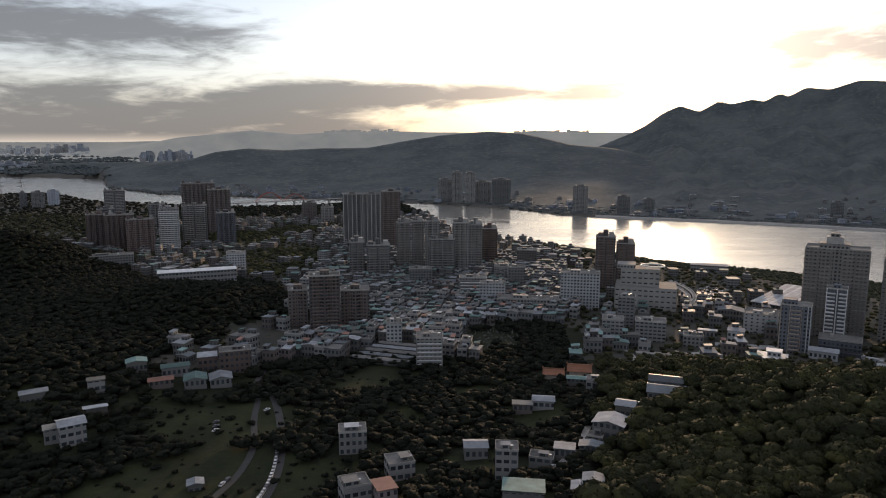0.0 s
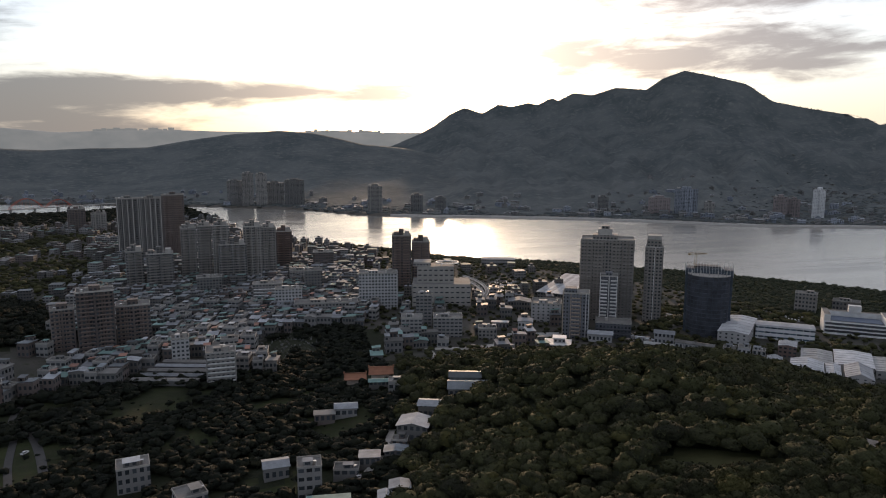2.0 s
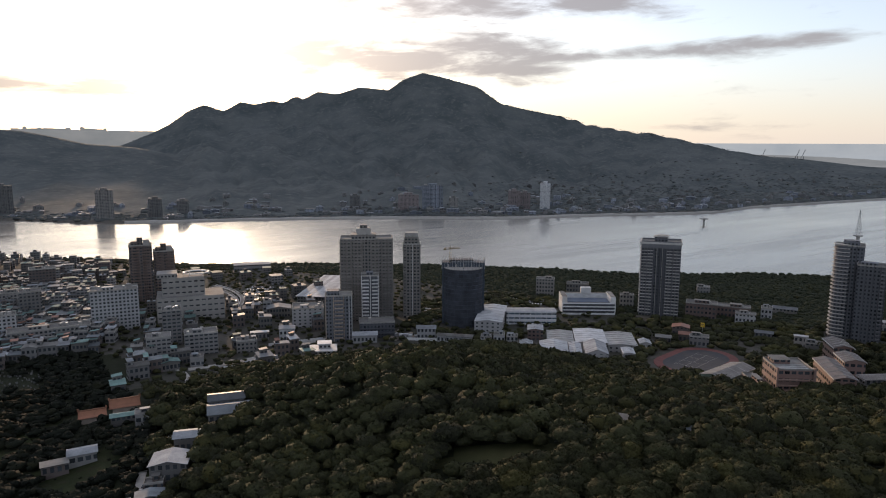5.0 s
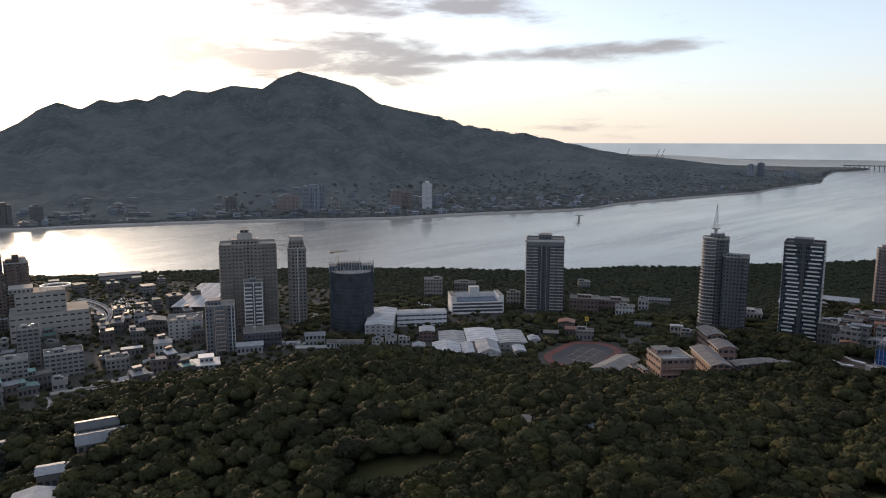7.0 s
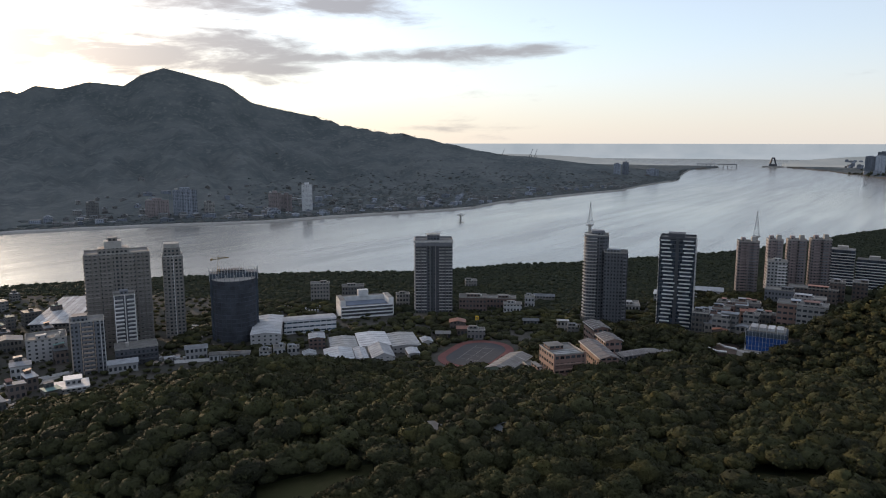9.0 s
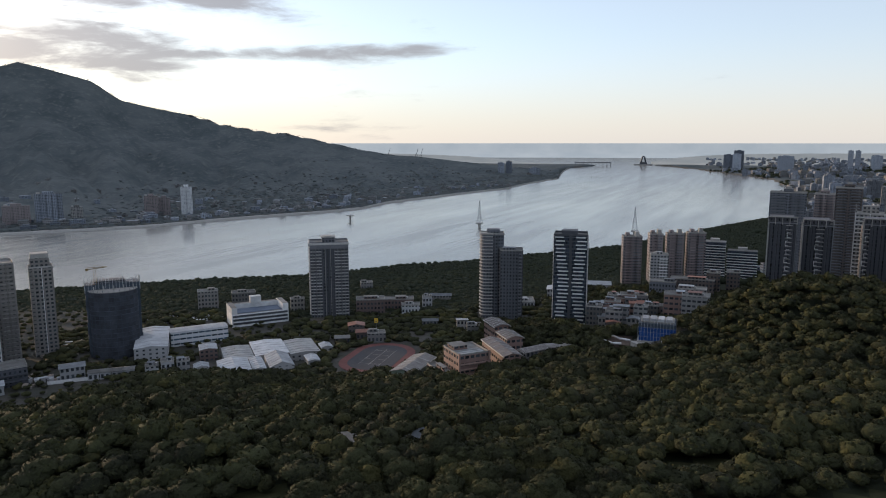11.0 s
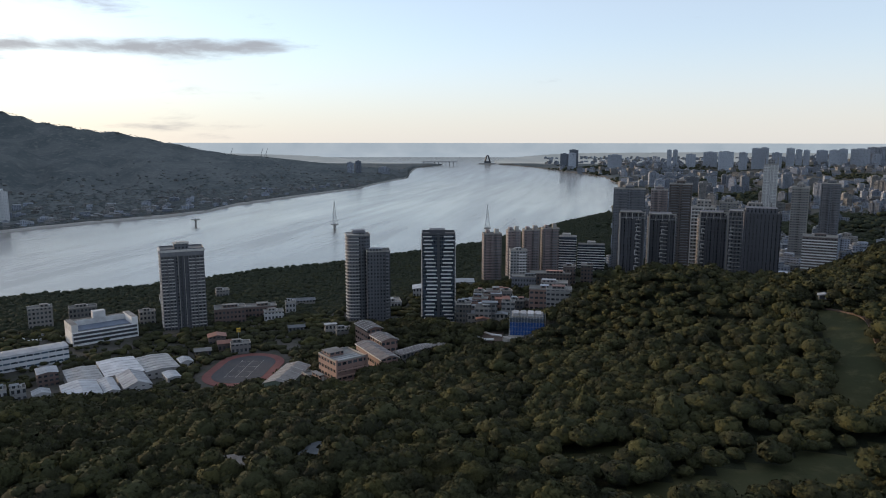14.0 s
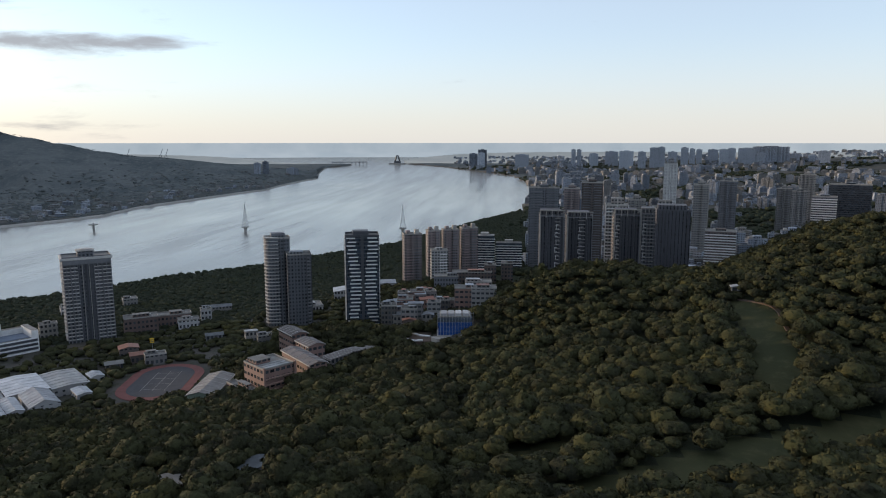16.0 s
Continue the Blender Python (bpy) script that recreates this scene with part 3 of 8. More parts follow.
def rim(w, d, h, t=0.3, up=1.2, x=0.0, y=0.0):
    s = Shape()
    for a, b, c, e in ((-w / 2, w / 2, 0, t), (-w / 2, w / 2, d - t, d), (-w / 2, -w / 2 + t, t, d - t), (w / 2 - t, w / 2, t, d - t)):
        s.box(x + a, x + b, y + c, y + e, h + 0.004, h + up)
    return s


def roof_clutter(root, w, d, h, rng, mat, many=3):
    """Stair heads and steel tanks on a flat roof."""
    for k in range(many):
        a, b, c = rng.uniform(2, 4.5), rng.uniform(2, 4), rng.uniform(1.8, 3.4)
        x, y = rng.uniform(-w / 2 + 2.5, w / 2 - 2.5), rng.uniform(2.5, max(2.6, d - 2.5))
        if k % 2:
            ring = [(x + 1.1 * math.cos(q * math.pi / 5), y + 1.1 * math.sin(q * math.pi / 5)) for q in range(10)]
            part("water_tank", Shape().prism(ring, h + 0.01 * k + 0.004, h + 2.4, 0, 0), [MAT_TANK], root, "round steel water tank")
        else:
            part("stair_head", Shape().box(x - a / 2, x + a / 2, y - b / 2, y + b / 2, h + 0.01 * k + 0.004, h + c), [mat], root)


FOOT = []


def tower(x, y, turn, w, d, top, fac, label, name="apartment_tower", floor=3.2, balconies=(), piers=(), plan=None, crown=(), group="", side=None, base=None, rim_mat=None, clutter=2, seed=1):
    """A tower whose front stands at (x, y). balconies: x from, x to, depth, height, material. piers: x, width, depth, material. crown: boxes x0, x1, y0, y1, up."""
    base = base_at(x, y) - 0.5 if base is None else base
    FOOT.append((x - math.sin(radians(turn)) * d / 2, y + math.cos(radians(turn)) * d / 2, max(w, d) * 0.58))
    root = tagged(new(name), label, "building", group)
    h = top - base
    ring = plan or rect(w, d)
    part("body", Shape().prism(ring, -4, h), [fac, MAT_ROOF], root)
    part("parapet", rim(w + 0.3, d + 0.3, h, 0.3, 1.3, 0, -0.15), [rim_mat or MAT_CONCRETE], root)
    levels = int((h - 2) / floor)
    for x0, x1, deep, tall, mat in balconies:
        me = Shape().box(x0, x1, -deep, -0.004, 0, tall).mesh("balcony", [mat])
        for k in range(1, levels + 1):
            part("balcony", me, None, root).location = (0, 0, k * floor)
    for y0, y1, deep, tall, mat, which in side or ():
        me = (Shape().box(w / 2 + 0.004, w / 2 + deep, y0, y1, 0, tall) if which > 0 else Shape().box(-w / 2 - deep, -w / 2 - 0.004, y0, y1, 0, tall)).mesh("balcony", [mat])
        for k in range(1, levels + 1):
            part("balcony", me, None, root).location = (0, 0, k * floor)
    for px, pw, deep, mat in piers:
        part("pier", Shape().box(px - pw / 2, px + pw / 2, -deep, -0.006, -3, h + 0.6), [mat], root)
    for n, (x0, x1, y0, y1, up) in enumerate(crown):
        part("penthouse", Shape().box(x0, x1, y0, y1, h + 0.004, h + up), [MAT_CONCRETE if n % 2 else fac], root)
    roof_clutter(root, w, d, h, random.Random(seed), MAT_CONCRETE, clutter)
    root.matrix_world = pose(x, y, base, 0, 0, turn)
    return root

# ---- woods ----
def fast_mesh(name, verts, tris, mat, soft=False):
    me = bpy.data.meshes.new(name)
    me.vertices.add(len(verts))
    me.vertices.foreach_set("co", np.asarray(verts, np.float32).ravel())
    me.loops.add(len(tris) * 3)
    me.loops.foreach_set("vertex_index", np.asarray(tris, np.int32).ravel())
    me.polygons.add(len(tris))
    me.polygons.foreach_set("loop_start", np.arange(0, len(tris) * 3, 3, dtype=np.int32))
    me.materials.append(mat)
    me.update(calc_edges=True)
    me.polygons.foreach_set("use_smooth", np.full(len(tris), soft))
    return me


def ball(level):
    bm = bmesh.new()
    bmesh.ops.create_icosphere(bm, subdivisions=level, radius=1.0)
    v = np.array([p.co[:] for p in bm.verts])
    f = np.array([[q.index for q in t.verts] for t in bm.faces])
    bm.free()
    return v, f


BALLS = {n: ball(n) for n in (1, 2)}


def crown_shape(rng, lumps, level, sprigs, wide=4.2, tall=3.6, jitter=0.16, blade=0.85):
    """A crown of uneven lumps with small sprigs of leaves that stand out of it; its foot at z = 0."""
    vs, fs, n = [], [], 0
    centres = []
    for k in range(lumps):
        few = lumps < 5
        bv, bf = BALLS[2 if k == 0 and lumps > 5 else level]
        if k == 0:
            c, r = np.array([0, 0, tall * 0.5]), np.array([wide, wide, tall * 0.62]) * (0.78 if few else 0.8)
        else:
            # clumps wind round the crown from its rim to its top
            u = (k - 0.5) / max(1, lumps - 1)
            a, q = 2.4 * k + rng.uniform(-0.4, 0.4), math.sqrt(1 - u) * rng.uniform(0.55, 0.78)
            c = np.array([math.cos(a) * wide * q, math.sin(a) * wide * q, tall * (0.3 + 0.62 * u + rng.uniform(-0.06, 0.06))])
            r = np.array([wide, wide, tall * 1.1]) * (rng.uniform(0.28, 0.45) if few else rng.uniform(0.2, 0.36)) * np.array([1, 1, 0.85])
        v = bv * (1 + rng.uniform(-jitter, jitter, (len(bv), 1))) * r + c
        v[:, 2] = np.maximum(v[:, 2], 0.12 * tall)
        centres.append((c, r))
        vs.append(v), fs.append(bf + n)
        n += len(v)
    # faces that lie buried in another lump, or flat on the foot, are left out
    flat = np.concatenate(vs)
    for k in range(lumps):
        mid = flat[fs[k]].mean(1)
        keep = mid[:, 2] > 0.14 * tall
        for j, (c, r) in enumerate(centres):
            if j != k:
                keep &= (((mid - c) / r) ** 2).sum(1) > 0.5
        fs[k] = fs[k][keep]
    if sprigs:
        # leaf sprays: small blades that lie loosely on the lumps
        size = np.array([r[0] ** 2 for _, r in centres])
        pick = rng.choice(len(centres), sprigs, p=size / size.sum())
        d = rng.normal(size=(sprigs, 3))
        d[:, 2] = np.abs(d[:, 2]) * 1.0 - 0.25
        d /= np.linalg.norm(d, axis=1)[:, None]
        c = np.array([centres[i][0] for i in pick]) + d * np.array([centres[i][1] for i in pick]) * rng.uniform(0.95, 1.14, (sprigs, 1))
        c[:, 2] = np.maximum(c[:, 2], 0.2)
        size = rng.uniform(0.45, 1.0, (sprigs, 1)) * blade
        tilt = d + rng.normal(size=(sprigs, 3)) * 0.75
        a = np.cross(tilt, rng.normal(size=(sprigs, 3)))
        a /= np.linalg.norm(a, axis=1)[:, None]
        b = np.cross(tilt, a)
        b /= np.linalg.norm(b, axis=1)[:, None]
        tri = np.stack([c + a * size, c - a * size * 0.6 + b * size * 0.8, c - a * size * 0.5 - b * size * 0.8], 1).reshape(-1, 3)
        vs.append(tri), fs.append(np.arange(sprigs * 3).reshape(-1, 3) + n)
    return np.concatenate(vs), np.concatenate(fs)


def scatter(shapes, places, name, mat, label, category):
    """One object of kind stuff: many crowns, each a turned and scaled copy of one of the shapes. places: x, y, z, scale."""
    rng = np.random.default_rng(5)
    pick, turn = rng.integers(0, len(shapes), len(places)), rng.uniform(0, 6.28, len(places))
    squash = rng.uniform(0.8, 1.25, len(places))
    vs, fs, n = [], [], 0
    for k, (sv, sf) in enumerate(shapes):
        p = places[pick == k]
        t, q = turn[pick == k], squash[pick == k]
        if not len(p):
            continue
        c, s = np.cos(t)[:, None], np.sin(t)[:, None]
        x = (sv[None, :, 0] * c - sv[None, :, 1] * s) * p[:, 3:4] + p[:, 0:1]
        y = (sv[None, :, 0] * s + sv[None, :, 1] * c) * p[:, 3:4] + p[:, 1:2]
        z = sv[None, :, 2] * (p[:, 3] * q)[:, None] + p[:, 2:3]
        vs.append(np.stack([x, y, z], -1).reshape(-1, 3))
        fs.append((sf[None] + (np.arange(len(p)) * len(sv))[:, None, None]).reshape(-1, 3) + n)
        n += len(p) * len(sv)
    me = fast_mesh(name, np.concatenate(vs), np.concatenate(fs), mat, True)
    return tagged(new(name, me), label, category, kind="stuff")


def spots(x0, x1, y0, y1, step, seed):
    rng = np.random.default_rng(seed)
    gx, gy = np.meshgrid(np.arange(x0, x1, step), np.arange(y0, y1, step * 0.87), indexing="ij")
    gx = gx + (np.arange(gx.shape[1]) % 2)[None] * step * 0.5
    gx, gy = gx + rng.uniform(-0.42, 0.42, gx.shape) * step, gy + rng.uniform(-0.42, 0.42, gy.shape) * step
    return gx.ravel(), gy.ravel(), rng


def seen_sector(x, y, lo=-37, hi=120, least=150):
    az, d = polar(x, y)
    return (az > lo) & (az < hi) & (d > least)


KEEP_CLEAR = [(-65, 355, 13), (-36, 324, 13), (-48, 297, 15), (17, 320, 10), (2, 347, 12), (23, 287, 13), (36, 328, 10), (46, 334, 9), (73, 352, 14), (87, 370, 11), (111, 385, 14), (57, 473, 12), (75, 475, 14), (71, 449, 11), (44, 412, 10), (30, 408, 9),
              (-219, 350, 14), (-239, 413, 9), (-233, 453, 10), (-206, 432, 11), (-179, 438, 18), (-206, 453, 13), (-190, 470, 11), (-175, 474, 15), (-224, 383, 9), (-267, 392, 11), (54, 291, 7), (47, 286, 6), (221, 512, 18), (237, 188, 8), (229, 183, 7), (223, 215, 6), (216, 211, 7), (484, 140, 18), (484, 162, 14), (60, 333, 7), (64, 343, 6), (79, 438, 7), (412, 312, 14), (402, 322, 9)]


def build_woods():
    rng = np.random.default_rng(11)
    big = [crown_shape(rng, int(rng.integers(6, 9)), 1, 150, 5.0, float(rng.uniform(3.8, 5.2)), 0.18, 0.72) for _ in range(12)]
    x, y, r = spots(20, 720, -420, 560, 6.9, 3)
    k = cover(x, y)
    ok = (k == 2) & seen_sector(x, y) & (r.uniform(size=len(x)) > 0.04)
    x, y = x[ok], y[ok]
    az, d = polar(x, y)
    ok = (az > 11) & (d < 820)
    x, y = x[ok], y[ok]
    for cx, cy, q in KEEP_CLEAR:
        ok = np.hypot(x - cx, y - cy) > q
        x, y = x[ok], y[ok]
    scale = (0.78 + 0.75 * r.uniform(size=len(x)) ** 1.6) * (1 + 0.22 * rough(x, y, 40, 5.0))
    z = ground(x, y) + r.uniform(0.8, 2.8, len(x)) * scale
    near = np.hypot(x - 140, y - 130)
    order = np.argsort(near)
    pl = np.stack([x, y, z, scale], -1)
    half = 300 + (len(order) - 300) * 2 // 5
    scatter(big, pl[order[300:half]], "forest", MAT_LEAF, "dense broadleaf forest covering the hills", "forest")
    light = [crown_shape(rng, 5, 1, 55, 5.0, float(rng.uniform(3.8, 5.0)), 0.18, 0.9) for _ in range(10)]
    scatter(light, pl[order[half:]], "forest", MAT_LEAF, "farther broadleaf forest over the ridge and slopes", "forest")
    # the trees at the forest's near edge, one by one
    kinds = []
    for i in range(5):
        g = np.random.default_rng(40 + i)
        v, f = crown_shape(g, 12, 1, 640, 5.0, 5.0, 0.16, 0.5)
        crown = fast_mesh("crown", v, f, MAT_LEAF_ONE, True)
        s = Shape()
        s.prism([(0.32 * math.cos(a * math.pi / 3), 0.32 * math.sin(a * math.pi / 3)) for a in range(6)], -4.5, 1.0)
        for q in range(4):
            a = q * 1.57 + g.uniform(0, 1)
            c, e = math.cos(a), math.sin(a)
            s.face([(0.2 * c, 0.2 * e, 0.2), (0.2 * c + 0.12 * e, 0.2 * e - 0.12 * c, 0.2), (1.9 * c, 1.9 * e, 1.9)])
            s.face([(0.2 * c, 0.2 * e, 0.5), (1.9 * c, 1.9 * e, 1.9), (0.2 * c + 0.12 * e, 0.2 * e - 0.12 * c, 0.2)])
        trunk = s.mesh("trunk", [MAT_BARK])
        root = tagged(new("tree"), "broadleaf tree with a full dark green crown in the forest", "tree", "forest trees")
        part("trunk", trunk, None, root), part("crown", crown, None, root)
        kinds.append(root)
    for n, i in enumerate(order[:300]):
        m = pose(*pl[i, :3], 0, 0, float(r.uniform(0, 360)))
        q = pl[i, 3] * 1.02
        src = kinds[n % 5]
        if n < 5:
            src.scale = (q, q, q * 0.95)
            src.matrix_basis = m @ Matrix.Diagonal((q, q, q * 0.95, 1))
        else:
            copy_thing(src, m)
    # woods in the valley and on the western hill
    small = [crown_shape(rng, 4, 1, 20, 5.3, 3.4, 0.22, 0.9) for _ in range(8)]
    x, y, r = spots(-700, 80, 120, 1010, 7.9, 4)
    k = cover(x, y)
    az, d = polar(x, y)
    ok = (k == 2) & (az > -56) & (az <= 11.5) & (d > 170) & ~(in_ellipse(x, y, 8, 577, 34, 52, 0) & (r.uniform(size=len(x)) > 0.3))
    x, y = x[ok], y[ok]
    for cx, cy, q in KEEP_CLEAR:
        ok = np.hypot(x - cx, y - cy) > q
        x, y = x[ok], y[ok]
    pl = np.stack([x, y, ground(x, y) + r.uniform(0.2, 1.6, len(x)), r.uniform(0.8, 1.25, len(x))], -1)
    scatter(small, pl, "valley_woods", MAT_LEAF_SHADE, "dark wooded valley and hillside west of the town", "woods")
    # bushes on the fields
    x, y, r = spots(-300, 110, 230, 520, 9.0, 6)
    k = cover(x, y)
    ok = (k == 3) & (r.uniform(size=len(x)) > 0.25) & (rough(x, y, 30, 7.0) > -0.35)
    x, y = x[ok], y[ok]
    pl = np.stack([x, y, ground(x, y) - 0.3, 0.2 + 0.5 * r.uniform(size=len(x)) ** 2], -1)
    scatter(small, pl, "bushes", MAT_LEAF_SHADE, "scrub and small bushes on the overgrown fields", "bushes")
    # mangrove belt along the river
    low = [crown_shape(rng, 2, 1, 10, 5.4, 4.2, 0.24, 0.9) for _ in range(6)]
    bush = [crown_shape(rng, 1, 1, 3, 4.4, 4.2, 0.26, 0.8) for _ in range(8)]
    x, y, r = spots(-60, 1850, 0, 1260, 5.3, 7)
    k = cover(x, y)
    ok = (k == 1) & (ground(x, y) > 0.3)
    x, y = x[ok], y[ok]
    pl = np.stack([x, y, ground(x, y) - 0.6 - r.uniform(0, 0.7, len(x)) - 1.6 * smooth(ground(x, y), 3.0, 7.0), r.uniform(0.85, 1.15, len(x))], -1)
    scatter(bush, pl, "mangrove_belt", MAT_MANGROVE, "low dense mangrove belt along the river bank", "mangroves")
    # woods on the headland in the river bend
    x, y, r = spots(-1500, -300, 1000, 2300, 18.0, 17)
    az, d = polar(x, y)
    ok = (az < -20) & (az > -41) & (d > 1150) & (d < NEAR_BANK(az) - 6) & (ground(x, y) > 1.5) & ((rough(x, y, 70, 2.0) > -0.25) | (d > 1500))
    x, y = x[ok], y[ok]
    pl = np.stack([x, y, ground(x, y) - 1.0, r.uniform(0.7, 1.4, len(x))], -1)
    scatter(low, pl, "headland_woods", MAT_LEAF_SHADE, "dark woods on the headland in the river bend", "woods")
    # park woods on the shore before the arch bridge
    x, y, r = spots(-900, -60, 1540, 2000, 13.0, 27)
    k = cover(x, y)
    az, d = polar(x, y)
    ok = (k == 4) & (ground(x, y) > 2) & (az > -24) & (rough(x, y, 60, 4.0) > -0.8)
    x, y = x[ok], y[ok]
    pl = np.stack([x, y, ground(x, y) - 0.5, r.uniform(0.9, 1.7, len(x))], -1)
    x, y, r = spots(-420, 420, 800, 1750, 9.0, 28)
    k = cover(x, y)
    az, d = polar(x, y)
    ok = (k == 4) & (ground(x, y) > 1.5) & (d > NEAR_BANK(az) - 62) & (d < NEAR_BANK(az) - 8) & (rough(x, y, 50, 4.0) > -0.75)
    x, y = x[ok], y[ok]
    pl = np.concatenate([pl, np.stack([x, y, ground(x, y) - 0.6, r.uniform(0.6, 1.1, len(x))], -1)])
    scatter(low, pl, "shore_woods", MAT_LEAF_SHADE, "dark park woods along the upstream shore", "woods")
    # trees between the houses of the town
    x, y, r = spots(-1050, 700, 480, 1560, 11.0, 8)
    k = cover(x, y)
    az, d = polar(x, y)
    ok = (k == 4) & ((rough(x, y, 55, 8.0) > np.where(az > 9, np.where(d > 740, -0.95, -0.5), 0.28)) | (az < -27) | sum(in_ellipse(x, y, *e) for e in GROVES).astype(bool) | ((az < -11) & (d > 720) & (rough(x, y, 90, 3.0) > -0.45)))
    x, y = x[ok], y[ok]
    grove = sum(in_ellipse(x, y, *e) for e in GROVES).astype(bool)
    pl = np.stack([x, y, ground(x, y) + 0.3, r.uniform(0.5, 1.0, len(x)) * np.where(grove, 1.7, 1.0)], -1)
    x, y, r = spots(330, 1000, -100, 620, 8.6, 9)
    k = cover(x, y)
    ok = (k == 4) & (rough(x, y, 45, 9.0) > -0.7)
    x, y = x[ok], y[ok]
    for cx, cy, sx, sy in ((584, 180, 54, 36), (665, 190, 26, 16), (575, 128, 26, 16), (440, 246, 52, 26), (453, 341, 46, 33), (411, 316, 14, 11), (400, 280, 22, 14), (405, 425, 62, 44), (430, 515, 62, 40), (492, 490, 34, 24), (496, 140, 30, 24), (486, 164, 18, 15), (560, 462, 24, 24), (612, 312, 18, 18), (608, 285, 16, 16), (572, 226, 20, 18), (320, 600, 34, 34), (375, 540, 28, 26), (355, 595, 14, 14)):
        ok = ((x - cx) / sx) ** 2 + ((y - cy) / sy) ** 2 > 1
        x, y = x[ok], y[ok]
    pl2 = np.stack([x, y, ground(x, y) - r.uniform(0.2, 1.6, len(x)), r.uniform(1.0, 1.65, len(x))], -1)
    scatter(low, np.concatenate([pl, pl2]) * np.array([1, 1, 1, 0.85]), "town_trees", MAT_LEAF, "trees growing between the houses of the town", "trees")


build_woods()

# ---- landmark towers ----
def riverside_towers():
    g = "riverside towers"
    # broad tower with a stepped crown
    tower(309, 596, -28, 48.5, 26, 84, FAC_STONE_GREY, "broad grey apartment tower with a stepped crown and window grid", floor=3.25, group=g,
          balconies=[(-23.5, -14.5, 0.9, 1.0, MAT_STONE_BAND), (-12.5, -4.5, 0.9, 1.0, MAT_STONE_BAND), (4.5, 12.5, 0.9, 1.0, MAT_STONE_BAND), (14.5, 23.5, 0.9, 1.0, MAT_STONE_BAND)],
          piers=[(q, 0.9, 1.0, MAT_STONE_BAND) for q in (-24, -19, -13.5, -8.5, -3.8, 3.8, 8.5, 13.5, 19, 24)],
          crown=[(-14, 9, 4, 20, 4.5), (-9, 4, 6, 18, 10.0), (-6, 1, 8, 15, 13.0)], side=[(2, 11, 0.9, 1.0, MAT_STONE_BAND, -1), (14, 24, 0.9, 1.0, MAT_STONE_BAND, -1)], clutter=0)
    # slim tower with a dark window strip
    tower(351, 584, -32, 16.6, 16, 77.5, FAC_STONE_GREY, "slim pale tower with a dark window strip and brown cap", floor=3.2, group=g,
          balconies=[(-8.1, -5.2, 1.0, 1.0, MAT_STONE_BAND)], piers=[(-4.9, 0.5, 0.5, MAT_STONE_BAND), (0.5, 0.4, 0.35, MAT_WHITE), (7.9, 0.7, 0.5, MAT_STONE_BAND)],
          crown=[(-7, 6.5, 2, 14, 7.5), (-6.4, 5.9, 2.6, 13.4, 11.0)], clutter=0)
    # white balcony tower before the broad one
    tower(298, 570, -28, 15.4, 14, 55, FAC_SLATE, "slim tower with stacked white balconies and fins", floor=3.2, group=g,
          balconies=[(-6.9, -1.0, 1.3, 1.1, MAT_WHITE), (1.6, 6.9, 1.3, 1.1, MAT_WHITE)], piers=[(-7.3, 0.6, 1.5, MAT_WHITE), (0.2, 0.8, 1.6, MAT_WHITE), (7.3, 0.6, 1.5, MAT_WHITE)], crown=[(-3, 3, 4, 10, 3.4)], clutter=0)
    tower(256, 548, -27, 22.4, 16, 46, FAC_SLATE, "brown stone apartment tower with pale corner fins", floor=3.2, group=g,
          balconies=[(-3.5, 3.5, 0.9, 1.0, MAT_TAN)], piers=[(-10.8, 0.8, 0.8, MAT_TAN), (-4.2, 0.6, 1.0, MAT_TAN), (4.2, 0.6, 1.0, MAT_TAN), (8.6, 0.5, 0.6, MAT_WHITE), (10.8, 0.5, 0.6, MAT_WHITE)], crown=[(-9.5, 0.5, 2, 12, 4.5)], clutter=1)
    tower(288, 540, -28, 30, 18, 20, FAC_DARK, "dark podium block with terraces below the towers", "podium_block", floor=4.0, group=g, balconies=[(-14.5, 14.5, 1.4, 0.9, MAT_DARK)], clutter=1)
    # tower under construction behind blue netting
    netted_tower(370, 527, -36)
    # tower with two pale balcony wings
    w = 36.6
    root = tower(551.6, 453.8, -53, w, 24, 79, FAC_DARK, "tall tower with pale balcony wings and dark glass middle", floor=3.05, group=g, rim_mat=MAT_SLATE_BAND,
                 balconies=[(-18.3, -13.2, 1.2, 0.72, MAT_PALE_BAND), (-12.2, -7.4, 1.2, 0.72, MAT_PALE_BAND), (4.8, 10.6, 1.2, 0.72, MAT_PALE_BAND), (11.6, 18.3, 1.2, 0.72, MAT_PALE_BAND)],
                 piers=[(q, 0.4, 1.3, MAT_SLATE_BAND) for q in (-18.0, -15.6, -12.8, -9.9, -7.1, 5.0, 7.8, 11.1, 14.4, 18.0)] + [(-6.6, 0.9, 1.3, MAT_DARK), (-3.9, 0.5, 0.7, MAT_CONCRETE), (-1.3, 1.6, 1.2, MAT_DARK), (1.3, 0.5, 0.7, MAT_CONCRETE), (4.0, 0.9, 1.3, MAT_DARK)],
                 side=[(1, 10, 1.2, 0.72, MAT_PALE_BAND, -1), (13, 23, 1.2, 0.72, MAT_PALE_BAND, -1)], crown=[(-6.5, 5.5, 3, 16, 5.0), (-4.5, 3.5, 5, 13, 6.4)], clutter=0)
    top = 79 - base_at(551.6, 453.8) + 0.5
    part("cornice", Shape().box(-19.2, 19.2, -2.0, -0.16, top - 1.3, top + 0.4), [MAT_PALE_BAND], root, "projecting pale cornice")
    part("cornice", Shape().box(-20.0, -18.46, -0.15, 24.4, top - 1.3, top + 0.4), [MAT_PALE_BAND], root, "projecting pale cornice")
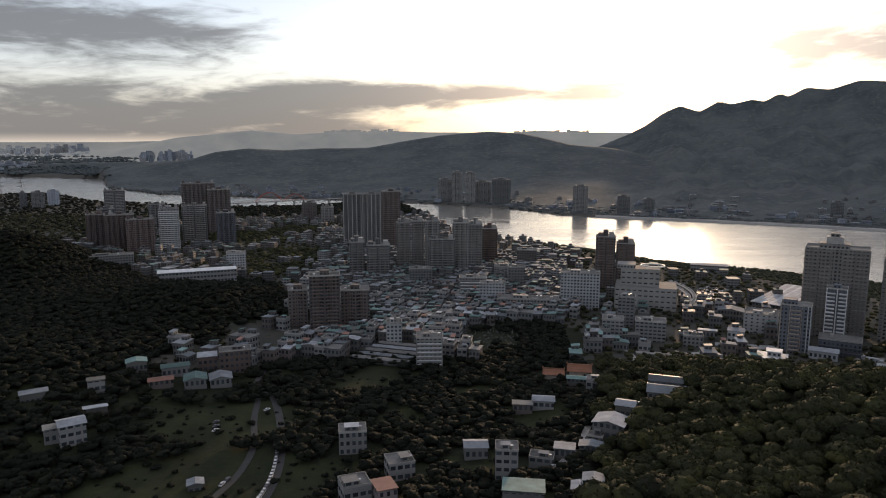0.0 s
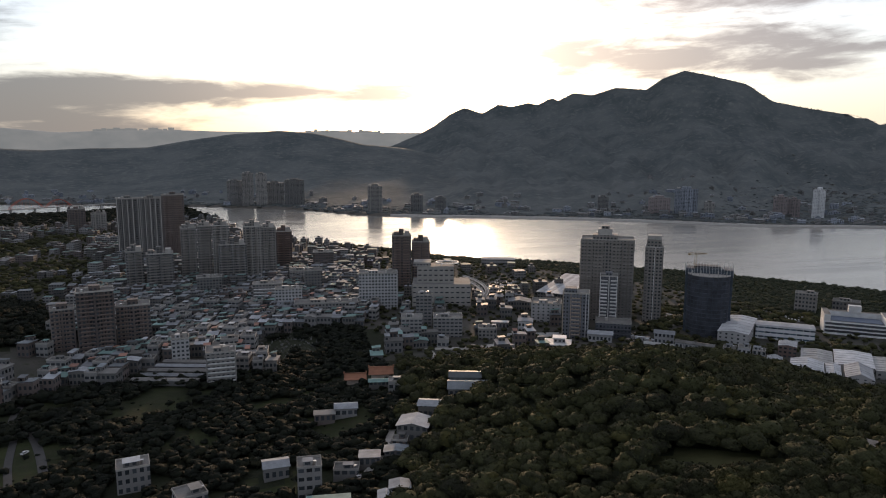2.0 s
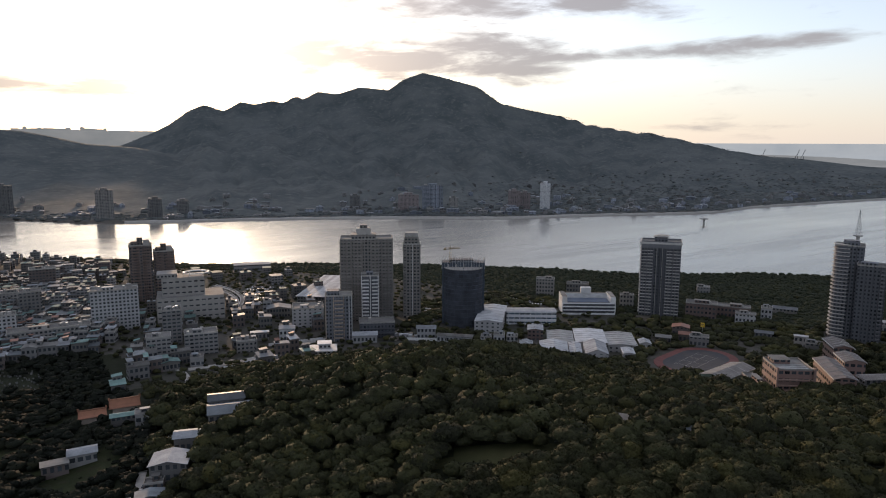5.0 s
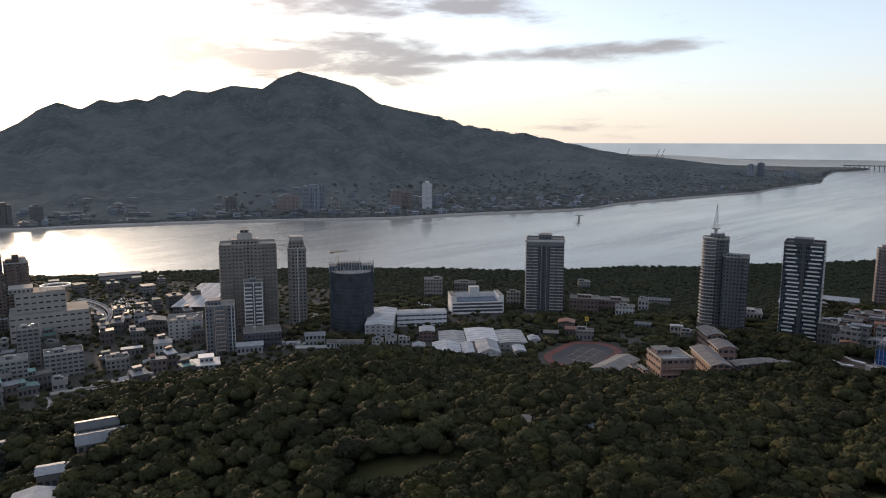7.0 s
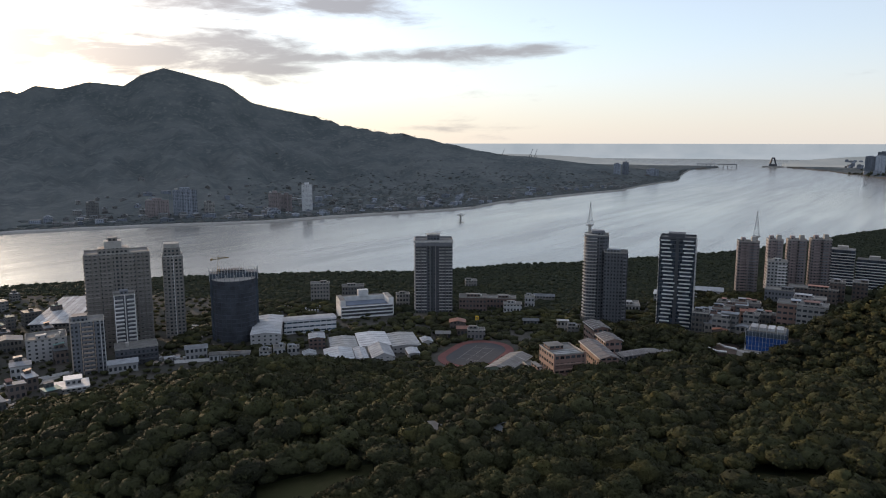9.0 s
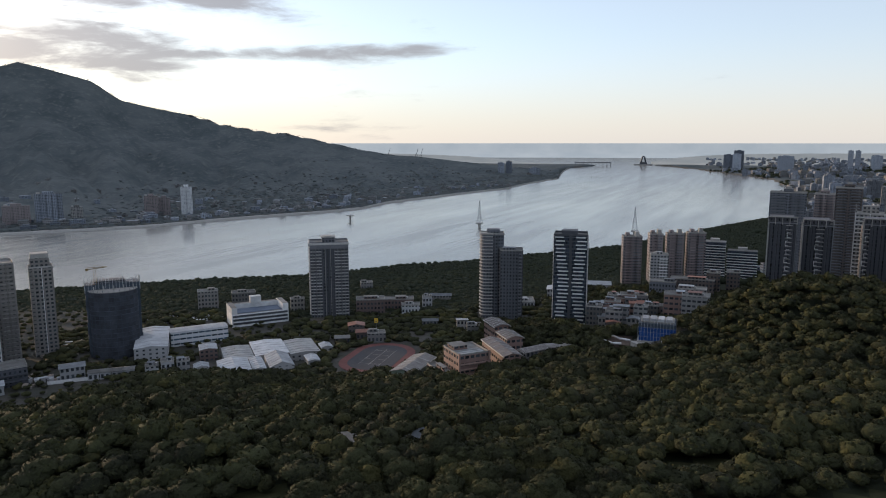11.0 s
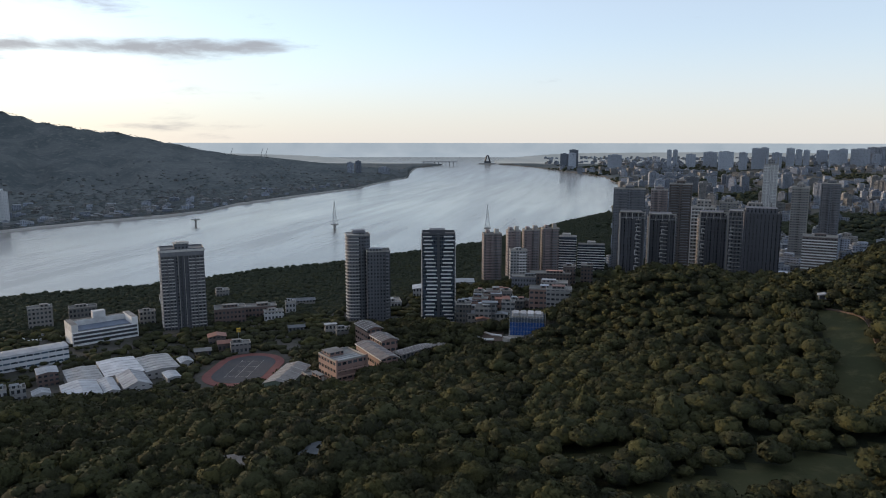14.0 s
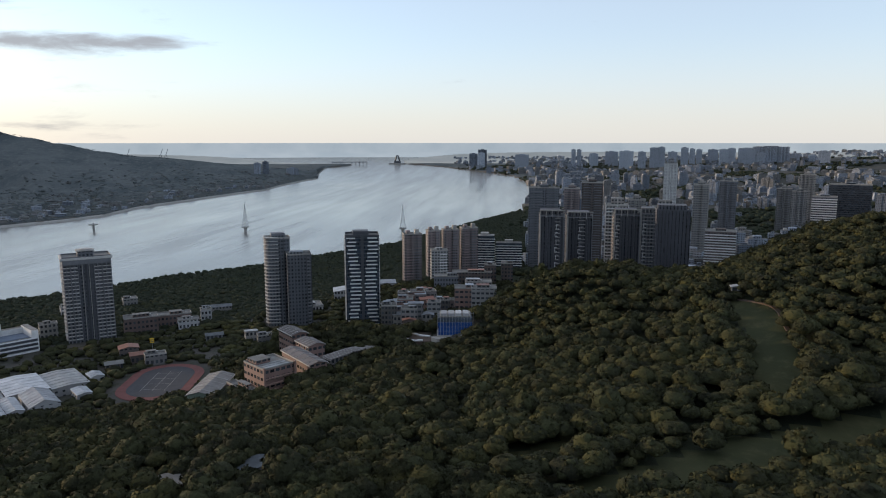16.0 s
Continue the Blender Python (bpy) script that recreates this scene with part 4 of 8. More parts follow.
    part("frieze", Shape().box(-18.3, 18.3, -1.5, -1.32, top - 5.2, top - 1.5), [MAT_SLATE_BAND], root)
    part("roof_frame", Shape().box(-7.5, 6.5, 2.5, 16.5, top + 5.02, top + 5.6), [MAT_CONCRETE], root)
    # rounded tower and its lower neighbour
    ring = [(-11 + 6 * (1 - math.cos(a)), 6 - 6 * math.sin(a)) for a in np.linspace(0, math.pi / 2, 6)] + [(4.5, 0), (11, 3), (11, 18), (-11, 18)]
    root = tower(607.2, 308.3, -66, 22, 18, 89, FAC_SLATE, "slender tower with a rounded corner ringed by pale balconies", floor=3.1, group=g, plan=[tuple(map(float, p)) for p in ring], crown=[(-5, 7, 4, 14, 4.5)], piers=[(5.2, 0.6, 0.5, MAT_DARK), (1.8, 0.4, 0.4, MAT_DARK)], clutter=0)
    arc = [(-12.1 + 7.2 * (1 - math.cos(a)), 6 - 7.2 * math.sin(a)) for a in np.linspace(-0.5, math.pi / 2, 9)]
    me = Shape().prism([tuple(map(float, p)) for p in arc] + [(0.5, -1.2), (0.5, 1.0), (-10.8, 9)], 0, 0.62, 0, 0).mesh("balcony", [MAT_PALE_BAND])
    for k in range(1, 27):
        part("balcony", me, None, root).location = (0, 0, 3.1 * k)
    tower(599.2, 286.3, -68, 21, 18, 76, FAC_SLATE, "dark slab tower with narrow window strips beside the rounded tower", floor=3.1, group=g,
          piers=[(-10, 0.7, 0.5, MAT_DARK), (-4, 0.5, 0.5, MAT_DARK), (1.5, 0.5, 0.5, MAT_DARK), (6.2, 0.5, 0.5, MAT_DARK), (10, 0.7, 0.5, MAT_DARK)], balconies=[(6.6, 9.6, 0.9, 1.0, MAT_SLATE_BAND)], crown=[(-8, 4, 3, 12, 2.5)], clutter=1)
    striped_tower(564.5, 222, -76)


MAT_NET = plain("blue_safety_net", (0.056, 0.061, 0.074), 0.85, 0.5, 0.12, by_island=0.2)
MAT_NET_PALE = plain("pale_blue_scaffold_net", (0.075, 0.095, 0.12), 0.85, 0.45, 0.12)
MAT_BLUE_NET = plain("bright_blue_netting", (0.025, 0.09, 0.3), 0.8, 0.35, 0.15)
MAT_CRANE = plain("weathered_crane_paint", (0.24, 0.16, 0.07), 0.7)
MAT_YELLOW = plain("yellow_paint", (0.65, 0.42, 0.05), 0.5)


def striped_tower(x, y, turn):
    """Dark tower whose white balcony bands sway in and out from floor to floor."""
    base, top, w, d, floor = base_at(x, y) - 0.5, 98, 27.2, 22, 3.15
    h = top - base
    root = tagged(new("apartment_tower"), "dark tower striped with swaying white balcony bands", "building", "riverside towers")
    part("body", Shape().prism(rect(w, d), -4, h), [FAC_GLASS, MAT_ROOF], root)
    part("core", Shape().box(-1.3, 1.3, -0.9, -0.006, -3, h + 1.5), [MAT_DARK], root)
    part("parapet", rim(w + 0.4, d + 0.4, h, 0.3, 1.6, 0, -0.2), [MAT_DARK], root)
    part("penthouse", Shape().box(-7.5, 5.5, 3, 15, h + 0.004, h + 4.2), [MAT_DARK], root)
    for k in range(1, int((h - 1) / floor) + 1):
        sway, up = math.sin(k * 0.42 + 0.6), k * floor / h
        waist = math.sin(math.pi * min(1.0, up * 1.08)) ** 1.5
        jog = 0.018 if k % 2 else -0.018
        for a, b in ((0.05 + 0.09 * waist + jog, 0.31 + 0.15 * waist + jog), (0.68 - 0.11 * waist + jog, 0.97 - 0.07 * waist + jog)):
            part("balcony", Shape().box((a - 0.5) * w, (b - 0.5) * w, -1.5, -0.02, 0, 0.85), [MAT_WHITE], root).location = (0, 0, k * floor)
        for sgn in (-1, 1):
            x0, x1 = sorted((sgn * (w / 2 + 0.02), sgn * (w / 2 + 1.0)))
            part("balcony", Shape().box(x0, x1, 3.5 + 2 * (1 - up), d - 4 + sway, 0, 0.6), [MAT_PALE_BAND], root).location = (0, 0, k * floor)
    root.matrix_world = pose(x, y, base, 0, 0, turn)


def lattice(s, x0, y0, z0, x1, y1, z1, r):
    """A thin square bar between two points, added to a shape."""
    a, b = Vector((x0, y0, z0)), Vector((x1, y1, z1))
    n = (b - a).normalized()
    u = n.cross(Vector((0.31, 0.2, 0.93))).normalized() * r
    v = n.cross(u)
    c = [a + u, a + v, a - u, a - v, b + u, b + v, b - u, b - v]
    for i in range(4):
        j = (i + 1) % 4
        s.face([c[i], c[j], c[j + 4], c[i + 4]])


def swept(s, pts, r):
    """A square tube along a bent line, added to a shape."""
    rings = []
    for i, p in enumerate(pts):
        n = (Vector(pts[min(i + 1, len(pts) - 1)]) - Vector(pts[max(i - 1, 0)])).normalized()
        u = n.cross(Vector((0.0, 0.0, 1.0))).normalized() * r
        v = n.cross(u)
        rings.append([Vector(p) + u, Vector(p) + v, Vector(p) - u, Vector(p) - v])
    for a, b in zip(rings, rings[1:]):
        for i in range(4):
            s.face([a[i], a[(i + 1) % 4], b[(i + 1) % 4], b[i]])
    s.face(rings[0][::-1]), s.face(rings[-1])


def netted_tower(x, y, turn):
    base = base_at(x, y) - 0.5
    root = tagged(new("construction_tower"), "tower under construction wrapped in dark blue safety netting", "building", "riverside towers")
    h = 58.0
    # a rounded front behind dark netting, and a taller scaffolded core behind it
    drum = [(17.5 * math.cos(q), 12 + 15 * math.sin(q)) for q in np.linspace(-math.pi, 0, 15).tolist()] + [(17.5, 12.2), (-17.5, 12.2)]
    core = [(-19.5, 12.3), (19.5, 12.3), (19.5, 27), (-19.5, 27)]
    rng = random.Random(4)
    rows = 15
    for ring, tall, word, mat in ((drum, h - 4.5, "safety_net", MAT_NET), (core, h, "scaffold_net", MAT_NET_PALE)):
        s = Shape()
        for k in range(rows):
            grow = [(px * (1 + rng.uniform(-0.012, 0.012)), py + rng.uniform(-0.22, 0.22)) for px, py in ring]
            s.prism(grow, tall * k / rows - (3 if k == 0 else 0), tall * (k + 1) / rows - 0.03, 0, 0)
        part(word, s, [mat], root)
    # scaffold standards and ledgers outside the netting
    for px, py in drum[1:14]:
        part("scaffold_pole", Shape().box(px * 1.025 - 0.1, px * 1.025 + 0.1, 12 + (py - 12) * 1.035 - 0.1, 12 + (py - 12) * 1.035 + 0.1, -3, h - 2.2), [MAT_NET_PALE], root)
    for k in range(1, rows):
        z = (h - 4.5) * k / rows
        part("ledger", Shape().prism([(px * 1.025, 12 + (py - 12) * 1.035) for px, py in drum], z - 0.12, z + 0.1, 0, 0), [MAT_NET_PALE], root)
    part("top_slab", Shape().prism([(px * 1.02, 12 + (py - 12) * 1.03) for px, py in drum], h - 4.49, h - 3.9, 0, 0), [MAT_CONCRETE], root)
    for k in range(5):
        part("column", Shape().box(-14 + 7 * k, -13.2 + 7 * k, 6, 6.8, h - 3.896, h - 0.5), [MAT_CONCRETE], root)
    for px, py, tall in [(-19.5 + 39 * k / 16, 12.0, h + rng.uniform(2.5, 6.5)) for k in range(17)] + [(-19.8, 13 + 2.8 * k, h + rng.uniform(2, 5)) for k in range(5)] + [(19.8, 13 + 2.8 * k, h + rng.uniform(2, 5)) for k in range(5)]:
        part("scaffold_pole", Shape().box(px - 0.14, px + 0.14, py - 0.14, py + 0.14, h - 6, tall), [MAT_STEEL], root)
    for z in (h + 1.2, h + 2.6):
        part("scaffold_rail", Shape().box(-19.9, 19.9, 11.7, 11.82, z, z + 0.14), [MAT_STEEL], root)
    part("roof_deck", Shape().box(-13, 9, 15, 24, h + 0.02, h + 2.2), [MAT_NET], root)
    s = Shape()
    for px, py in ((-0.8, -0.8), (0.8, -0.8), (0.8, 0.8), (-0.8, 0.8)):
        lattice(s, px, py, h - 2, px, py, h + 13, 0.12)
    for k in range(6):
        lattice(s, -0.8, -0.8, h + k * 2, 0.8, -0.8, h + k * 2 + 2, 0.08), lattice(s, 0.8, -0.8, h + k * 2, 0.8, 0.8, h + k * 2 + 2, 0.08)
    mast = part("crane_mast", s, [MAT_CRANE], root, "weathered yellow tower crane mast")
    mast.location = (-12, 14, 0)
    s = Shape()
    lattice(s, -5, 0, 0, 9, 0, 1.2, 0.3), lattice(s, -5, 0, 1.4, 9, 0, 1.4, 0.18), lattice(s, 0, 0, 0, 0, 0, 3.4, 0.25), lattice(s, 0, 0, 3.4, 8, 0, 1.2, 0.08)
    s.box(-6.2, -4.4, -0.7, 0.7, -0.8, 0.9)
    jib = part("crane_jib", s, [MAT_CRANE], root)
    jib.location = (-12, 14, h + 12.2)
    root.matrix_world = pose(x, y, base, 0, 0, turn)


riverside_towers()


def hill_towers():
    """The towers beyond the wooded ridge and the housing on its slope."""
    g = "towers beyond the ridge"
    pink = [(0.0, 0.7, 0.5, MAT_ORANGE)]
    for x, y, w, top, lab in ((766, 209, 20, 73, "pinkish apartment slab with a sunlit end wall"), (797, 189, 14.5, 73, "pinkish apartment slab with a stair tower"), (809, 170, 18, 73, "pinkish grey apartment slab with a stepped roof"), (820, 149, 19, 74, "pinkish grey apartment slab with roof pavilions")):
        tower(x, y, -70, w, 13, top, FAC_PINK, lab, group="slabs by the mangroves", floor=3.0, plan=notched(w, 13, 6.5, 1.3),
              balconies=[(-w / 2 + 2.5, -1.2, 0.8, 0.9, MAT_PINK_BAND), (1.2, w / 2 - 2.5, 0.8, 0.9, MAT_SLATE_BAND)], crown=[(-w / 4 - 2, -w / 4 + 2, 3, 9, 4.5), (w / 4 - 2, w / 4 + 2, 3, 9, 5.5)], clutter=0)
    tower(743, 177, -75, 18, 11, 59, FAC_WHITE, "white apartment block with narrow windows", group="slabs by the mangroves", floor=3.0, balconies=[(0, 8, 0.9, 0.9, MAT_WHITE)], crown=[(-3, 3, 3, 8, 3)])
    long_block(862, 116, -89)
    for x, y, turn, w, d, top, fac, lab, bal in (
            (611, 66, -90, 21, 22, 117, FAC_STONE, "tall dark stone tower with framed loggias", (2.5, 7.0)),
            (630, 40.5, -90, 22.5, 22, 114, FAC_STONE, "tall dark stone tower with white window frames", (-1.5, 4.5)),
            (646, -3, -94, 23, 22, 115, FAC_STONE, "dark stone tower with a pale framed crown", (-10.5, -6.5)),
            (600, -33, -98, 27, 24, 123, FAC_STONE, "massive dark tower with vertical ribs", (99, 99)),
            (642, -21, -98, 14, 18, 117, FAC_SLATE, "slim grey tower with white balcony frames", (-5.5, 5.5))):
        plain_front = bal[0] > 50
        rows = [] if plain_front else [(bal[0], bal[1], 0.9, 0.4, MAT_CONCRETE)]
        ribs = [(q, 0.6, 0.7, MAT_DARK) for q in np.arange(-w / 2 + 1.2, w / 2, 2.9 if plain_front else 5.6).tolist()] + ([] if plain_front else [(-w / 2 + 0.5, 1.0, 0.9, MAT_CONCRETE), (w / 2 - 0.5, 0.7, 0.9, MAT_SLATE_BAND)])
        root = tower(x, y, turn, w, d, top - 5, fac, lab, group=g, floor=3.3, balconies=rows, piers=ribs, crown=[(-w / 2 + 1, w / 2 - 3, 1.5, d - 3, 4.6)], clutter=0, rim_mat=MAT_DARK, base=max(20, base_at(x, y) - 12),
                     side=[(2, 9, 0.9, 1.0, MAT_TAN, -1), (12, d - 2, 0.9, 1.0, MAT_TAN, -1)] if x == 646 else None)
        if not plain_front:
            h = top - 5 - max(20, base_at(x, y) - 12)
            for k in range(5):
                part("crown_post", Shape().box(-w / 2 + k * (w - 0.8) / 4, -w / 2 + 0.5 + k * (w - 0.8) / 4, -1.2, -0.2, h - 1.5, h + 4.2), [MAT_CONCRETE], root)
            part("crown_beam", Shape().box(-w / 2, w / 2, -1.3, -0.1, h + 4.204, h + 4.9), [MAT_CONCRETE], root)
            part("lower_crown_beam", Shape().box(-w / 2, w / 2, -1.0, -0.21, h - 0.6, h + 0.1), [MAT_SLATE_BAND], root)
            # stacked window frames that step from side to side
            ring = Shape()
            for a, b, c, e in ((0, 2.4, 0, 0.3), (0, 2.4, 3.6, 3.9), (0, 0.3, 0.304, 3.596)):
                ring.box(a, b, -1.25, -0.95, c, e)
            ring = ring.mesh("window_frame", [MAT_WHITE])
            for k in range(int((h - 8) / 6.6)):
                part("window_frame", ring, None, root).location = (bal[0] + (1.0 if k % 2 else 0.0), 0, 4 + 6.6 * k)
    # lattice-crowned pale towers behind
    for x, y, turn, w, top in ((690, 0, -97, 22, 122), (668, -40, -101, 26, 122)):
        tower(x, y, turn, w, 18, top - 8, FAC_PALE, "pale tower with an open white roof frame", group=g, floor=3.3, balconies=[(-w / 2 + 1, w / 2 - 1, 0.9, 0.7, MAT_WHITE)], piers=[(q, 0.8, 1.0, MAT_WHITE) for q in (-w / 2 + 0.5, 0, w / 2 - 0.5)],
              crown=[(-w / 2, -w / 2 + 1, 0, 1, 8), (-0.5, 0.5, 0, 1, 8), (w / 2 - 1, w / 2, 0, 1, 8), (-w / 2 + 0.5, w / 2 - 0.5, 0.1, 0.9, 1.5), (-6, 6, 5, 12, 7)], clutter=0, base=22)
    for x, y, turn, w, top, fac, lab in (
            (891, 61, -92, 37.8, 117, FAC_SLATE, "very tall grey tower with close balcony bands"), (959, 21, -95, 21, 112, FAC_PINK, "pinkish apartment tower with flat roof"),
            (906, 0, -96, 26.5, 123, FAC_BROWN, "tall reddish brown apartment tower"), (980, -153, -105, 20, 117, FAC_PALE, "pale pinkish apartment tower with pavilions"),
            (1018, -199, -107, 23, 120, FAC_SLATE, "dark apartment tower with white seams"), (930, -60, -98, 22, 100, FAC_PALE, "pale tower with a framed roof"),
            (1310, -383, -110, 24.5, 91, FAC_GREY, "grey twin apartment tower beyond ridge"), (1301, -406, -111, 25, 87, FAC_GREY, "grey twin apartment tower beyond ridge"),
            (1404, -459, -112, 28, 112, FAC_PALE, "tall pale apartment tower with vertical piers")):
        tower(x, y, turn, w, 18, top, fac, lab, group=g, floor=3.2, plan=notched(w, 18, 7, 1.5), balconies=[(-w / 2 + 1.8, -2, 0.8, 0.9, MAT_SLATE_BAND), (2, w / 2 - 1.8, 0.8, 0.9, MAT_SLATE_BAND)] if d else [], crown=[(-5, 5, 4, 12, 4.5), (-2.5, 2.5, 6, 10, 7)], clutter=1)
    # white lattice-topped tower
    tower(1575, -241, -102, 28, 22, 128, FAC_WHITE, "slender white tower with an open lattice crown", group=g, floor=3.2, balconies=[(-13, -2, 1.0, 1.0, MAT_WHITE), (2, 13, 1.0, 1.0, MAT_WHITE)],
          piers=[(q, 0.9, 1.0, MAT_WHITE) for q in (-13.5, -6, 0, 6, 13.5)], crown=[(-13, -11, 1, 3, 14), (11, 13, 1, 3, 14), (-1, 1, 1, 3, 14), (-13, 13, 0.6, 3.4, 1.2), (-6, 6, 6, 14, 10)], clutter=0)
    # curved white banded blocks and glass slab
    for x, y, turn, w, top, mat, fac, lab in ((882, -153, -106, 35.8, 66, MAT_WHITE, FAC_BROWN, "wavy apartment block with white balcony bands"), (1043, -339, -113, 32, 97, MAT_WHITE, FAC_SLATE, "white banded apartment tower behind the ridge"),
                                              (1103, -400, -115, 56, 111, MAT_NET, FAC_GLASS, "wide building wrapped in blue glass and netting")):
        tower(x, y, turn, w, 20, top, fac, lab, group=g, floor=3.3, balconies=[(-w / 2, w / 2, 1.4, 1.2, mat)], crown=[(-6, 6, 5, 12, 3.5)], clutter=1)


def long_block(x, y, turn):
    """Long dark block in two wings with close white floor lines."""
    base = base_at(x, y) - 1
    root = tagged(new("apartment_block"), "long dark apartment block with thin white floor lines", "building", "slabs by the mangroves")
    for w, d, px, py, h in ((24, 18, -18, 0, 52 - base + 8), (32, 16, 12, 8, 58 - base - 8)):
        wing = part("wing", Shape().prism(rect(w, d, px, py), -4, h), [FAC_GLASS, MAT_ROOF], root)
        line = Shape().box(px - w / 2 - 0.7, px + w / 2 + 0.7, py - 1.0, py - 0.004, 0, 0.7).mesh("balcony", [MAT_WHITE])
        for k in range(1, int(h / 3.1)):
            part("balcony", line, None, wing).location = (0, 0, 3.1 * k)
        part("penthouse", Shape().box(px - 5, px + 5, py + 4, py + 12, h + 0.004, h + 3.5), [MAT_CONCRETE], root)
    root.matrix_world = pose(x, y, base, 0, 0, turn)


hill_towers()


def town_towers():
    """Apartment towers that stand in and behind the old town."""
    g = "town towers"
    rows = (  # x, y, turn, width, depth, top
        (-189, 1073, 10, 29.6, 20, 93), (-159, 1074, 8, 29.7, 20, 93), (-129, 1076, 7, 30, 20, 97), (-155, 595, 15, 17, 16, 44), (-130, 591, 12, 26.8, 18, 58), (-106, 607, 10, 25.7, 18, 42))
    labs = ("white ribbed apartment tower with dark slots", "white ribbed apartment tower with dark slots", "brown apartment tower with a flat crown", "brown tiled apartment tower beside the old town", "brown tiled apartment tower with a stair head", "brown tiled apartment tower with dark balconies")
    for (x, y, turn, w, d, top), lab in zip(rows, labs):
        ribbed = "ribbed" in lab
        tower(x, y, turn, w, d, top, FAC_GREY if ribbed else FAC_BROWN, lab, group=g, floor=3.1, plan=notched(w, d, 5 if ribbed else 7, 1.4),
              piers=[(q, 1.0, 0.4, MAT_CONCRETE) for q in np.linspace(-w / 2 + 1.2, w / 2 - 1.2, 5).tolist()] if ribbed else [],
              balconies=[] if ribbed else [(-w / 2 + 2.2, -1.5, 0.8, 0.9, MAT_BROWN_BAND), (1.5, w / 2 - 2.2, 0.8, 0.9, MAT_BROWN_BAND)], crown=[(-4, 4, 4, 11, 4.5)], clutter=2)
    pale = ((-144, 844, 10, 18.7, 51), (-115, 827, 8, 28, 50), (-90, 885, 6, 18, 71), (-72, 886, 5, 16, 73), (-52, 868, 3, 18.5, 75), (-39, 860, 3, 32, 53), (-16, 869, 1, 21, 73), (3, 870, 0, 17, 71), (22, 932, -1, 21, 58), (151, 791, -11, 22, 67), (174, 792, -12, 21, 59))
    for n, (x, y, turn, w, top) in enumerate(pale):
        fac = (FAC_GREY, FAC_GREY, FAC_PALE, FAC_PALE, FAC_PALE, FAC_GREY, FAC_PALE, FAC_PALE, FAC_BRICK, FAC_BROWN, FAC_BROWN)[n]
        tower(x, y, turn, w, 16, top, fac, "pale tiled apartment tower with stepped stair heads" if n < 8 else ("red tiled apartment tower near the river" if n == 8 else "brown apartment tower standing against the river"), group=g, floor=3.0, plan=notched(w, 16, 6, 1.5),
              balconies=[(-w / 2 + 2, -1.3, 0.8, 0.9, MAT_BROWN_BAND if n > 7 else MAT_STONE_BAND), (1.3, w / 2 - 2, 0.8, 0.9, MAT_BROWN_BAND if n > 7 else MAT_STONE_BAND)], crown=[(-w / 2 + 2, -w / 2 + 8, 3, 12, 4.5), (w / 2 - 8, w / 2 - 2, 3, 12, 5.5), (-3, 2.5, 5, 10, 8)], clutter=1)
    west = ((-471, 1049, 24, 30, 71), (-590, 1065, 28, 40, 60), (-545, 1040, 28, 42, 62), (-500, 1015, 28, 40, 58), (-727, 1375, 28, 39, 75), (-504, 1251, 22, 58, 98), (-460, 1235, 21, 40, 88), (-455, 1109, 22, 39, 70), (-400, 1100, 20, 30, 60), (-340, 1420, 15, 30, 48), (-300, 1410, 14, 26, 40), (-680, 1250, 28, 30, 50), (-620, 1330, 26, 30, 52))
    for n, (x, y, turn, w, top) in enumerate(west):
        fac = (FAC_WHITE, FAC_BRICK, FAC_BRICK, FAC_BRICK, FAC_GREY, FAC_BROWN, FAC_BROWN, FAC_GREY, FAC_DARK, FAC_BROWN, FAC_PALE, FAC_DARK, FAC_GREY)[n]
        lab = ("white tower with a tapering grid of balconies", "red brick apartment slab with sunlit stair towers", "red brick apartment slab with sunlit stair towers", "red brick apartment slab with sunlit stair towers", "grey apartment tower by the river bend", "tall brown apartment complex with many wings", "tall brown apartment complex with many wings", "grey apartment block with pale roof", "dark apartment block between towers", "brown block near the river bridge", "pale block near the river bridge", "dark block near the river bend", "grey block near the river bend")[n]
        tower(x, y, turn, w, 18, top, fac, lab, group="western towers", floor=3.1, plan=notched(w, 18, 7, 2.0), balconies=[(-w / 2, w / 2, 0.7, 0.9, MAT_WHITE)] if n == 0 else ([(-w / 2 + 3, -2, 0.8, 0.9, MAT_CONCRETE), (2, w / 2 - 3, 0.8, 0.9, MAT_CONCRETE)] if n in (7, 4) else []),
              crown=[(-w / 2 + 2, -w / 2 + 6, 3, 9, 6), (w / 2 - 6, w / 2 - 2, 3, 9, 6), (-4, 4, 5, 12, 5)], clutter=1, base=8)


town_towers()

# ---- houses ----
MAT_DULL_ROOF = plain("dull_blue_grey_roof", (0.13, 0.15, 0.165), 0.6, 0.4, 0.2, 0.0, 0.5, 0.3, 0.2)
WALLS = (FAC_SHADE_DARK, FAC_GREY, FAC_SHADE_PALE, FAC_BROWN, FAC_SHADE_DARK, FAC_SHADE_PALE)
ROOFS = (MAT_ROOF, MAT_METAL_ROOF, MAT_TEAL_ROOF, MAT_DULL_ROOF, MAT_METAL_ROOF, MAT_DULL_ROOF)


